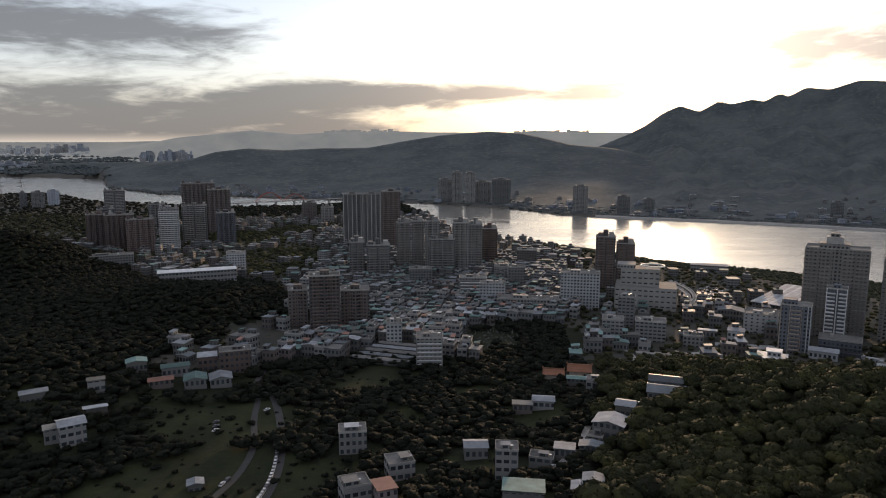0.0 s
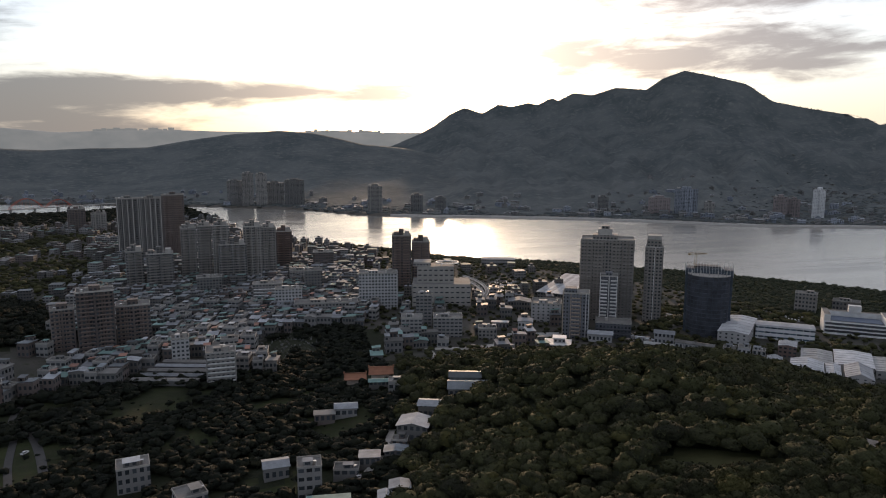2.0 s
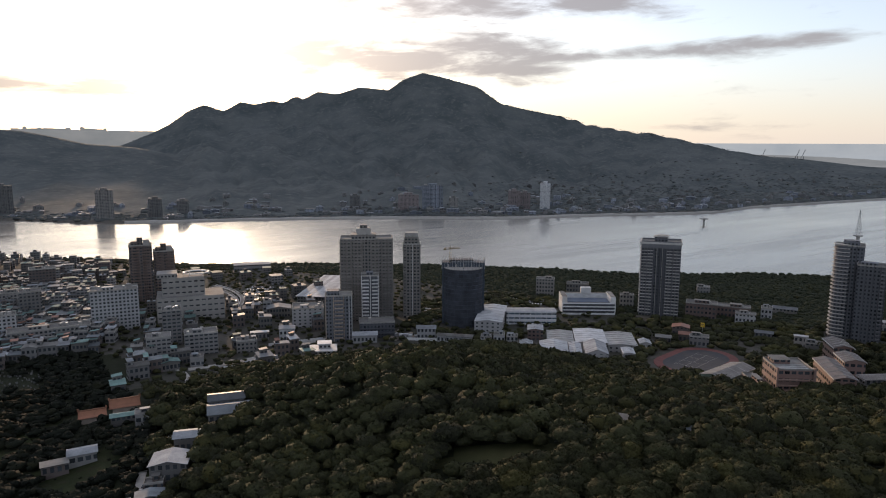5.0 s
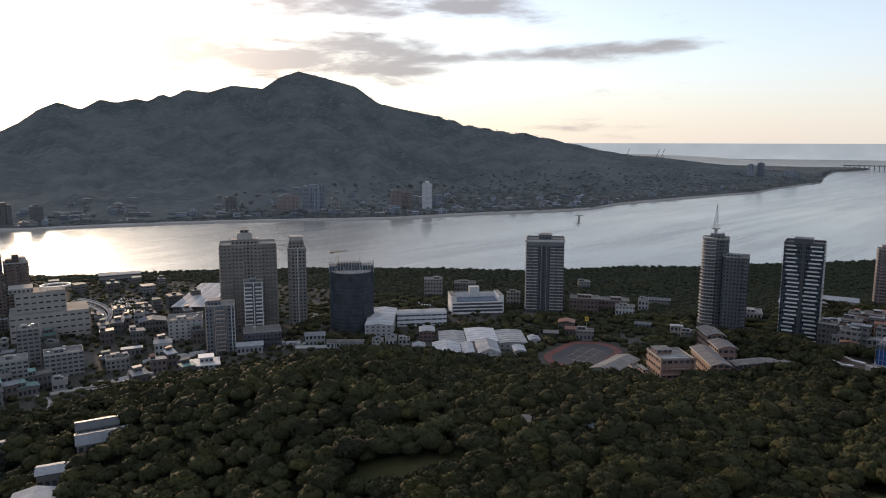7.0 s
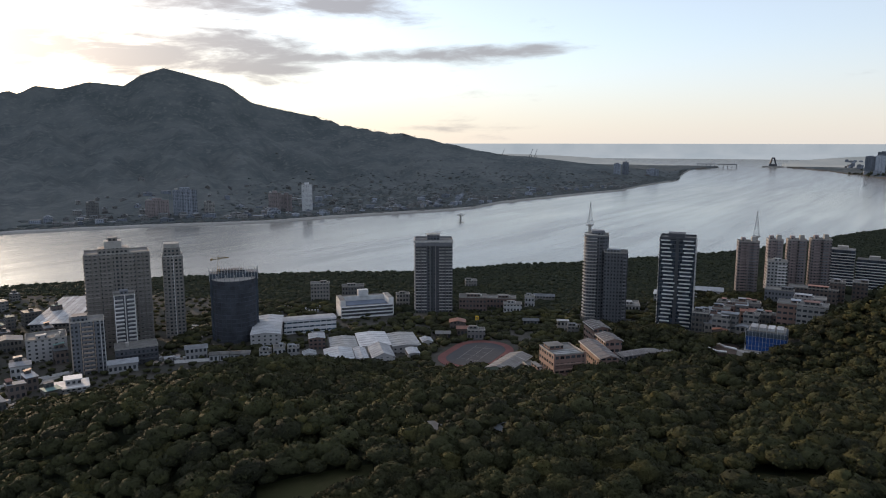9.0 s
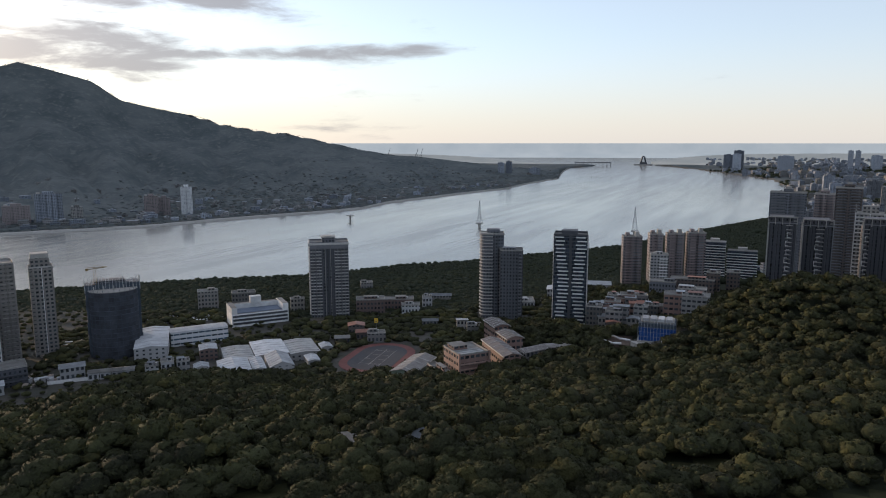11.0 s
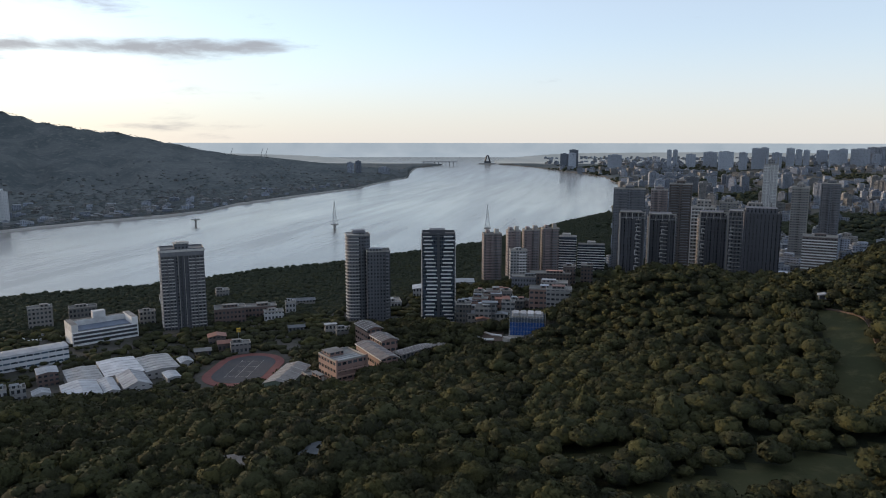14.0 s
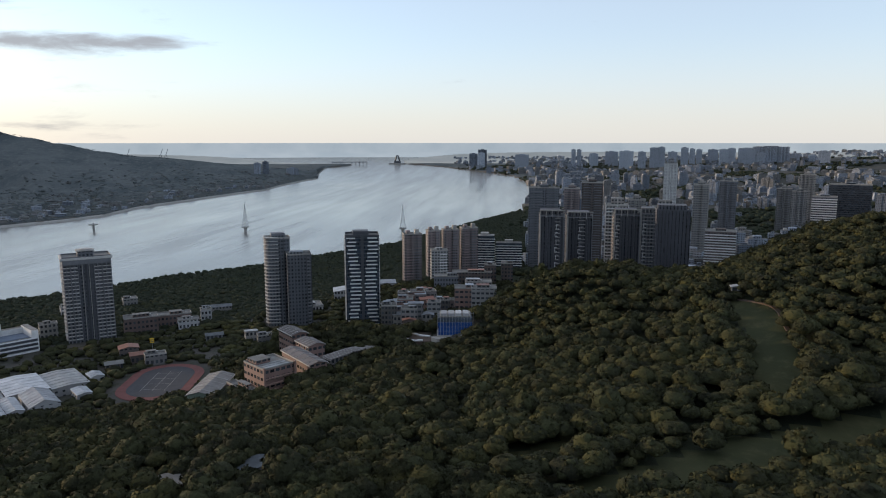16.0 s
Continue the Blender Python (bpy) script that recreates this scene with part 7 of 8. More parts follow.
def building_yards():
    """Site cabins, stacked formwork and fences between the riverside towers, and the car parks."""
    rng = random.Random(12)
    cabin = tagged(new("site_cabin"), "white steel site cabin with a flat roof", "cabin", "site cabins")
    part("body", Shape().prism(rect(6, 2.6), -1.5, 2.7), [FAC_PLAIN, MAT_ROOF], cabin)
    part("roof", Shape().box(-3.1, 3.1, -0.1, 2.7, 2.704, 2.85), [MAT_SHEET], cabin)
    part("door", Shape().box(-2.2, -1.3, -0.06, -0.004, 0, 2.0), [MAT_DARK], cabin)
    stack = tagged(new("formwork_stack"), "stack of pale formwork boards on site ground", "stack", "formwork stacks")
    for k in range(4):
        part("board", Shape().box(-3 + 0.2 * k, 3 - 0.1 * k, -1.6, 1.6 - 0.1 * k, 0.34 * k - (1.2 if k == 0 else 0), 0.34 * k + 0.3), [MAT_TAN if k % 2 else MAT_CONCRETE], stack)
    panel = tagged(new("site_fence"), "white steel fence panel along the building site", "fence", "site fences")
    part("sheet", Shape().box(-4, 4, -0.05, 0.05, -1.5, 2.4), [MAT_WHITE], panel)
    part("rail", lattice_bars(8, 2.5, 4), [MAT_STEEL], panel)
    def put(src, spots):
        for n, (x, y, a) in enumerate(spots):
            m = pose(x, y, base_at(x, y) + 0.1, 0, 0, a)
            if n:
                copy_thing(src, m)
            else:
                src.matrix_world = m
    put(cabin, [(300 + 2.2 * k, 540 - 3.0 * k + rng.uniform(-2, 2), -30 + rng.choice((0, 90))) for k in range(8)] + [(352 + 6 * k, 566 + 7 * k, -42) for k in range(5)] + [(168 + 7 * k, 522 + rng.uniform(-4, 4), rng.uniform(-30, 0)) for k in range(4)])
    put(stack, [(rng.uniform(292, 335), rng.uniform(515, 555), rng.uniform(0, 90)) for k in range(16)] + [(rng.uniform(345, 390), rng.uniform(555, 600), rng.uniform(0, 90)) for k in range(16)] + [(rng.uniform(155, 200), rng.uniform(500, 545), rng.uniform(0, 90)) for k in range(14)])
    put(panel, [(150 + 7.4 * k, 518 - 3.0 * k, -22) for k in range(7)] + [(308 + 5.4 * k, 516 - 5.6 * k, -45) for k in range(4)] + [(205 + 7.5 * k, 566 - 1.2 * k, -9) for k in range(6)])
    # car parks: cars too far off to count
    s = Shape()
    for cx, cy, turn, rows, cols in ((272, 772, -35, 7, 14), (470, 592, -42, 4, 16), (500, 560, -42, 3, 10), (250, 735, -20, 4, 8)):
        c, e = math.cos(radians(turn)), math.sin(radians(turn))
        for i in range(rows):
            for j in range(cols):
                if rng.random() < 0.25:
                    continue
                u, v = (j - cols / 2) * 2.9, (i - rows / 2) * (7.5 if i % 2 else 8.5)
                px, py = cx + u * c - v * e, cy + u * e + v * c
                z = base_at(px, py) + 0.2
                n, m = len(s.v), rng.choice((0, 0, 1, 2))
                s.box(-0.85, 0.85, -2.1, 2.1, 0.1, 0.85, m).box(-0.75, 0.75, -1.1, 1.4, 0.854, 1.45, 2, m)
                s.v[n:] = [(px + a * c - b * e, py + a * e + b * c, z + h) for a, b, h in s.v[n:]]
    tagged(new("car_park", s.mesh("car_park", [MAT_WHITE, MAT_STEEL, MAT_DARK])), "rows of parked cars in car parks near the river", "parked cars", kind="stuff")
    # curved ramp on piers beside the shopping block
    for side, lab in ((0, "white curved ramp on slim piers"), (9, "white curved ramp on slim piers")):
        root = tagged(new("ramp"), lab, "ramp", "ramps")
        deck, edge = Shape(), []
        pts, prev = [], None
        for k in range(15):
            t = k / 14
            a = radians(52 - 108 * t)
            pts.append((203 - side * 0.9 + 33 * math.cos(a), 745 - side + 50 * math.sin(a), 18 - 8 * t))
        for p, q in zip(pts, pts[1:]):
            n = Vector((q[0] - p[0], q[1] - p[1], 0)).normalized()
            sx, sy = -n.y * 1.7, n.x * 1.7
            ring = [(p[0] - sx, p[1] - sy), (q[0] - sx, q[1] - sy), (q[0] + sx, q[1] + sy), (p[0] + sx, p[1] + sy)]
            if prev is None:
                prev = [(ring[0][0], ring[0][1]), (ring[3][0], ring[3][1])]
            ends = [ring[1], ring[2]]
            deck.face([(*prev[0], p[2]), (*ends[0], q[2]), (*ends[1], q[2]), (*prev[1], p[2])]), deck.face([(*prev[1], p[2] - 0.8), (*ends[1], q[2] - 0.8), (*ends[0], q[2] - 0.8), (*prev[0], p[2] - 0.8)])
            for u in (0, 1):
                deck.face([(*prev[u], p[2] - 0.8), (*ends[u], q[2] - 0.8), (*ends[u], q[2]), (*prev[u], p[2])])
            prev = ends
            edge.append(((p[0] - sx, p[1] - sy, p[2] + 0.9), (p[0] + sx, p[1] + sy, p[2] + 0.9)))
        for u in (0, 1):
            rail = Shape()
            swept(rail, [e[u] for e in edge], 0.35)
            part("barrier", rail, [MAT_WHITE], root)
        part("deck", deck, [MAT_CONCRETE], root)
        for p in pts[::3]:
            part("pier", Shape().box(p[0] - 0.6, p[0] + 0.6, p[1] - 0.6, p[1] + 0.6, 4, p[2] - 1.0), [MAT_CONCRETE], root)


building_yards()


def ribbon(name, pts, width, mat, lift, label, category, kerb=0.0):
    """A road that follows the ground along a few bends."""
    p = [Vector((x, y, 0)) for x, y in pts]
    fine = []
    for i in range(len(p) - 1):
        a, b, c, d = p[max(i - 1, 0)], p[i], p[i + 1], p[min(i + 2, len(p) - 1)]
        for k in range(8):
            t = k / 8
            fine.append(0.5 * ((2 * b) + (c - a) * t + (2 * a - 5 * b + 4 * c - d) * t * t + (3 * b - a - 3 * c + d) * t ** 3))
    fine.append(p[-1])
    s = Shape()
    prev = None
    for i, q in enumerate(fine):
        n = (fine[min(i + 1, len(fine) - 1)] - fine[max(i - 1, 0)]).normalized()
        side = Vector((-n.y, n.x, 0)) * width / 2
        a, b = q + side, q - side
        z = max(base_at(a.x, a.y), base_at(b.x, b.y), base_at(q.x, q.y)) + lift
        row = [(a.x, a.y, z), (b.x, b.y, z)]
        if prev:
            s.face([prev[0], row[0], row[1], prev[1]][::-1])
            for u, v in ((0, 1), (1, 0)):
                s.face([prev[u], row[u], (*row[u][:2], z - 3), (*prev[u][:2], prev[u][2] - 3)])
        prev = row
    return tagged(new(name, s.mesh(name, [mat])), label, category, kind="structure"), fine


def car(paint, label):
    """A parked car: body, glazed cabin, four wheels."""
    root = tagged(new("car"), label, "car", "parked cars")
    s = Shape()
    s.prism([(-2.1, -0.85), (2.1, -0.85), (2.2, -0.6), (2.2, 0.6), (2.1, 0.85), (-2.1, 0.85), (-2.2, 0.6), (-2.2, -0.6)], 0.35, 0.9, 0, 0)
    part("body", s, [paint], root)
    s = Shape()
    lo, hi = [(-1.6, -0.8), (1.0, -0.8), (1.0, 0.8), (-1.6, 0.8)], [(-1.2, -0.65), (0.45, -0.65), (0.45, 0.65), (-1.2, 0.65)]
    for i in range(4):
        j = (i + 1) % 4
        s.face([(*lo[i], 0.9), (*lo[j], 0.9), (*hi[j], 1.42), (*hi[i], 1.42)])
    part("cabin", s, [MAT_DARK], root, "dark glazed cabin")
    part("car_roof", Shape().box(-1.22, 0.47, -0.67, 0.67, 1.42, 1.5), [paint], root)
    wheel = Shape().prism([(0.33 * math.cos(k * 0.785), 0.33 * math.sin(k * 0.785)) for k in range(8)], -0.1, 0.1, 0, 0).mesh("wheel", [MAT_DARK])
    for x in (-1.35, 1.35):
        for y in (-0.8, 0.8):
            w = part("wheel", wheel, None, root)
            w.location, w.rotation_euler = (x, y, 0.33), (radians(90), 0, 0)
    return root


def roads_and_cars():
    ribbon("road", [(-148, 560), (-151, 470), (-140, 430), (-132, 395), (-120, 355), (-118, 325), (-122, 300), (-130, 270), (-140, 230)], 3.8, MAT_ASPHALT, 0.25, "narrow asphalt lane winding through the fields", "road")
    _, way = ribbon("road_2", [(-142, 452), (-126, 420), (-113, 385), (-103, 350), (-98, 320), (-98, 295), (-103, 265), (-110, 230)], 4.6, MAT_ASPHALT, 0.22, "asphalt road with a row of parked cars", "road")
    ribbon("road_3", [(118, 565), (125, 540), (122, 510), (112, 480), (100, 450), (86, 400), (66, 372), (56, 345), (38, 318), (12, 305), (0, 285), (-5, 250)], 3.6, MAT_CONCRETE, 0.25, "pale concrete lane climbing past the houses", "road")
    ribbon("road_4", [(428, -34), (404, -45), (372, -41), (340, -38), (320, -34), (300, -25)], 2.2, MAT_EARTH, 0.2, "narrow cart path beside the fairway", "path")
    ribbon("road_5", [(130, 540), (165, 535), (200, 545), (240, 560), (300, 560)], 6, MAT_CONCRETE, 0.3, "pale road along the forest edge", "road")
    white, grey = plain("white_car_paint", (0.6, 0.6, 0.6), 0.3), plain("dark_car_paint", (0.07, 0.07, 0.08), 0.3)
    kinds = [car(white, "parked white car at the roadside"), car(grey, "parked dark car at the roadside")]
    rng = random.Random(6)
    used = [False, False]
    places = []
    for i in range(24, 44):
        q, n = way[i], (way[i + 1] - way[i]).normalized()
        places.append((q.x + n.y * 2.2, q.y - n.x * 2.2, math.degrees(math.atan2(n.y, n.x))))
    places += [(-121, 318, 80), (-122, 313, 80), (62, 352, 40), (58, 349, 40), (92, 424, 70), (-150, 380, 60), (-152, 386, 60), (-148, 374, 60), (80, 392, 60), (40, 322, 30), (-100, 300, 90), (-128, 408, 60)]
    for x, y, a in places:
        k = 0 if rng.random() < 0.8 else 1
        m = pose(x, y, base_at(x, y) + 0.27, 0, 0, a)
        if not used[k]:
            kinds[k].matrix_world, used[k] = m, True
        else:
            copy_thing(kinds[k], m)


roads_and_cars()

# ---- river, far bank and distance ----
def pylon(x, y, top, label):
    """A steel lattice mast on a concrete pier in the river."""
    root = tagged(new("lattice_mast"), label, "mast", "river masts")
    part("pier", Shape().prism([(3.2 * math.cos(k * 0.785), 3.2 * math.sin(k * 0.785)) for k in range(8)], -30, 8, 0, 0), [MAT_CONCRETE], root)
    part("pier_head", Shape().box(-6, 6, -6, 6, 8.004, 10), [MAT_CONCRETE], root)
    s = Shape()
    h = top - 10
    for k in range(9):
        a, b = k / 9, (k + 1) / 9
        ra, rb = 4.5 * (1 - a) ** 1.3 + 0.35, 4.5 * (1 - b) ** 1.3 + 0.35
        ca, cb = [(ra * i, ra * j, 10 + h * a) for i, j in ((-1, -1), (1, -1), (1, 1), (-1, 1))], [(rb * i, rb * j, 10 + h * b) for i, j in ((-1, -1), (1, -1), (1, 1), (-1, 1))]
        for i in range(4):
            j = (i + 1) % 4
            lattice(s, *ca[i], *cb[i], 0.2), lattice(s, *ca[i], *cb[j], 0.1), lattice(s, *ca[j], *cb[i], 0.1), lattice(s, *cb[i], *cb[j], 0.1)
    part("mast", s, [MAT_STEEL], root)
    part("cross_arm", Shape().box(-5, 5, -0.3, 0.3, 10 + h * 0.86, 10 + h * 0.88), [MAT_STEEL], root)
    root.location = (x, y, 0)


pylon(1319, 622, 56, "steel lattice mast on a concrete pier in the river")
pylon(1330, 311, 54, "steel lattice mast on a pier near the bank")


def power_pylon(az, d, top):
    """A land pylon that carries lines over the river bend."""
    root = tagged(new("power_pylon"), "tall steel lattice power pylon by the river bend", "pylon", "power pylons")
    x, y = CLEAR[0] + d * math.sin(radians(az)), CLEAR[1] + d * math.cos(radians(az))
    z = max(1.0, base_at(x, y))
    s, h = Shape(), top - z
    for k in range(8):
        a, b = k / 8, (k + 1) / 8
        ra, rb = 5.5 * (1 - a) ** 1.2 + 0.8, 5.5 * (1 - b) ** 1.2 + 0.8
        ca, cb = [[(q * i, q * j, h * t) for i, j in ((-1, -1), (1, -1), (1, 1), (-1, 1))] for q, t in ((ra, a), (rb, b))]
        for i in range(4):
            j = (i + 1) % 4
            lattice(s, *ca[i], *cb[i], 0.35), lattice(s, *ca[i], *cb[j], 0.2), lattice(s, *ca[j], *cb[i], 0.2)
    part("mast", s, [MAT_ROOF], root)
    for t, reach in ((0.7, 9), (0.82, 7.5), (0.94, 6)):
        part("cross_arm", Shape().box(-reach, reach, -0.4, 0.4, h * t, h * t + 0.8), [MAT_ROOF], root)
    root.matrix_world = pose(x, y, z, 0, 0, -az)


power_pylon(-36.0, 1980, 89)
power_pylon(-34.7, 1990, 87)
for k in range(14):
    stake = tagged(new("stake"), "dark wooden stake standing in the shallow river", "stake", "river stakes")
    part("post", Shape().box(-0.45, 0.45, -0.45, 0.45, -4, 4.5 + (k * 7) % 4), [MAT_DARK], stake)
    part("float_board", Shape().box(-2.2, 2.2, -1.1, 1.1, 0.25, 0.9), [MAT_DARK], stake)
    x, y = 3390 + 26 * (k % 7) + 8 * math.sin(k * 2.1), 905 - 17 * (k // 2) + 9 * math.sin(k * 1.3)
    place = [float(q) for q in far_shift(np.float64(x), np.float64(y), np.float64(0.0))]
    stake.matrix_world = Matrix.Translation(place) @ Matrix.Scale(math.hypot(place[0] - CLEAR[0], place[1] - CLEAR[1]) / math.hypot(x - CLEAR[0], y - CLEAR[1]), 4)
bc = tagged(new("river_pier"), "empty concrete pier head standing in the river", "pier", "river masts")
part("column", Shape().prism([(2.2 * math.cos(k * 0.785), 2.2 * math.sin(k * 0.785)) for k in range(8)], -30, 9, 0, 0), [MAT_CONCRETE], bc)
part("pier_head", Shape().box(-6.5, 6.5, -6.5, 6.5, 9.004, 11.2), [MAT_CONCRETE], bc)
part("beacon", Shape().box(-0.5, 0.5, -0.5, 0.5, 11.204, 15), [MAT_STEEL], bc)
bc.location = (1321, 939, 0)


def far_tower(x, y, turn, w, d, top, fac, label, group):
    px, py, pz = (float(q) for q in far_shift(np.float64(x), np.float64(y), np.float64(base_at(x, y))))
    k = math.hypot(px - CLEAR[0], py - CLEAR[1]) / math.hypot(x - CLEAR[0], y - CLEAR[1])
    root = tagged(new("apartment_tower"), label, "building", group)
    h = top - base_at(x, y)
    part("body", Shape().prism(notched(w, d, 9, 1.5), -5, h), [fac, MAT_ROOF], root)
    part("penthouse", Shape().box(-w / 5, w / 5, d * 0.25, d * 0.75, h + 0.004, h + 4.5), [fac], root)
    part("stair_head", Shape().box(-w * 0.42, -w * 0.28, d * 0.3, d * 0.7, h + 0.004, h + 3), [MAT_CONCRETE], root)
    root.matrix_world = pose(px, py, pz, 0, 0, turn) @ Matrix.Scale(k, 4)


def far_bank():
    g = "far bank towers"
    for x, y, turn, w, top, fac, lab in (
            (258, 1690, -9, 36, 68, FAC_PALE, "pale apartment tower on the far river bank"), (-80, 1950, 2, 39, 69, FAC_GREY, "grey apartment tower on the far bank"), (-45, 1925, 1, 30, 90, FAC_PALE, "tall pale apartment tower on the far bank"), (-10, 1925, 1, 30, 88, FAC_PALE, "tall pale apartment tower on the far bank"),
            (25, 1950, -1, 48, 63, FAC_PALE, "pale apartment slab on the far bank"), (76, 1925, -2, 52, 71, FAC_GREY, "grey apartment slab on the far bank"), (960, 1455, -34, 52, 67, FAC_CITY, "wide grey apartment tower on the far bank"), (905, 1480, -32, 50, 45, FAC_PINK, "pinkish apartment slab on the far bank"),
            (1233, 1345, -43, 26, 69, FAC_BRIGHT, "slender white tower on the far bank"), (1150, 1370, -41, 30, 52, FAC_PINK, "pinkish apartment tower on the far bank"), (1180, 1362, -41, 28, 46, FAC_PINK, "pinkish apartment tower on the far bank"), (800, 1560, -28, 26, 42, FAC_GREY, "grey block on the far bank"),
            (360, 1680, -11, 30, 45, FAC_GREY, "grey block on the far bank"), (420, 1680, -12, 26, 38, FAC_GREY, "grey block on the far bank"), (1020, 1450, -36, 24, 34, FAC_PALE, "low pale block on the far bank"),
            (3262, 1329, -69, 32, 72, FAC_CITY, "pale apartment tower on the headland"), (3310, 1305, -69, 30, 78, FAC_CITY_DIM, "slate apartment tower on the headland"), (3367, 1190, -71, 58, 46, FAC_CITY, "wide stepped block at the headland shore"),
            (5006, 335, -87, 62, 118, FAC_CITY_DIM, "tall distant tower at the river mouth"), (4960, 395, -86, 60, 92, FAC_CITY_DIM, "stepped distant tower at the river mouth")):
        far_tower(x, y, turn, w, 18, top, fac, lab, g)
    rng = random.Random(31)
    lots = []
    while len(lots) < 340:
        az = rng.uniform(-24, 70)
        off = abs(rng.gauss(0, 1)) * 170 + 28
        d = float(FAR_BANK(az)) + off
        x, y = CLEAR[0] + d * math.sin(radians(az)), CLEAR[1] + d * math.cos(radians(az))
        if base_at(x, y) > 55 or rough(x, y, 140, 6.0) < -0.25:
            continue
        lots.append((x, y, -az + rng.uniform(-15, 15), 0))
    box_town(lots, "far_bank_houses", "scattered pale houses and sheds along the far bank", [FAC_CITY_DIM, FAC_GREY, FAC_SHADE_PALE, FAC_CITY, MAT_METAL_ROOF, MAT_ROOF, MAT_DULL_ROOF], 4, 11, 14, True, (8, 24))
    # houses dotted up the mountain's lower slopes
    lots = []
    while len(lots) < 90:
        az = rng.uniform(28, 73)
        d = float(FAR_BANK(az)) + 120 + 900 * rng.random() ** 2
        x, y = CLEAR[0] + d * math.sin(radians(az)), CLEAR[1] + d * math.cos(radians(az))
        if 6 < base_at(x, y) < 150 and rough(x, y, 220, 3.0) > 0.1:
            lots.append((x, y, -az + rng.uniform(-30, 30), 0))
    box_town(lots, "hillside_houses", "pale houses dotted over the lower mountain slope", [FAC_SHADE_DARK, FAC_GREY, FAC_SHADE_PALE, FAC_SHADE_DARK, MAT_DULL_ROOF, MAT_METAL_ROOF, MAT_DULL_ROOF], 3, 7, 15, True, (7, 17))
    # woods on the far shore and the crest, and close over the mountain's seaward slope
    r = np.random.default_rng(9)
    n1, n2, n3 = 3200, 2000, 13000
    az = np.concatenate([r.uniform(-30, 73, n1), r.uniform(10, 72, n2), r.uniform(30, 74, n3)])
    far = FAR_BANK(az)
    d = np.concatenate([far[:n1] + 14 + np.abs(r.normal(0, 1, n1)) * 80, RIDGE_D(az[n1:n1 + n2]) - np.abs(r.normal(0, 60, n2)), far[n1 + n2:] + 16 + np.abs(r.normal(0, 520, n3))])
    x, y = CLEAR[0] + d * np.sin(np.radians(az)), CLEAR[1] + d * np.cos(np.radians(az))
    slope = np.arange(len(az)) >= n1 + n2
    ok = np.where(slope, r.uniform(size=len(az)) < smooth(az, 33, 56), (rough(x, y, 120, 4.0) > -0.3) | (d < far + 45) | (d > RIDGE_D(az) - 240))
    ok &= ground(x, y) > 2
    x, y, d, slope = x[ok], y[ok], d[ok], slope[ok]
    px, py, pz = far_shift(x, y, ground(x, y) - 3.0)
    k = np.hypot(px - CLEAR[0], py - CLEAR[1]) / d
    size = np.where(d > RIDGE_D(polar(x, y)[0]) - 240, 0.75, np.where(slope, 1.15, 1.4)) * r.uniform(0.6, 1.3, len(x)) * k
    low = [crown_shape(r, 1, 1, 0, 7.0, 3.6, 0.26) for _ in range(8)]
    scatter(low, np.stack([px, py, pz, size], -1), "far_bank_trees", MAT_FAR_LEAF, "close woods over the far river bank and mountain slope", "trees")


far_bank()


def embankment():
    """Pale stone edge along the far river bank."""
    s, prev = Shape(), None
    for az in np.arange(10, 74.2, 0.5).tolist():
        wide = 7 + 4 * math.sin(az * 1.7)
        row = []
        for off, z in ((-6, -2), (-2, 3.4), (wide, 4.6), (wide + 2, 2)):
            d = float(FAR_BANK(az)) + off
            row.append(tuple(float(q) for q in far_shift(np.float64(CLEAR[0] + d * math.sin(radians(az))), np.float64(CLEAR[1] + d * math.cos(radians(az))), np.float64(z))))
        if prev:
            for i in range(3):
                s.face([prev[i], row[i], row[i + 1], prev[i + 1]])
        prev = row
    tagged(new("embankment", s.mesh("embankment", [MAT_CONCRETE])), "pale stone embankment along the far river bank", "embankment", kind="structure")


embankment()


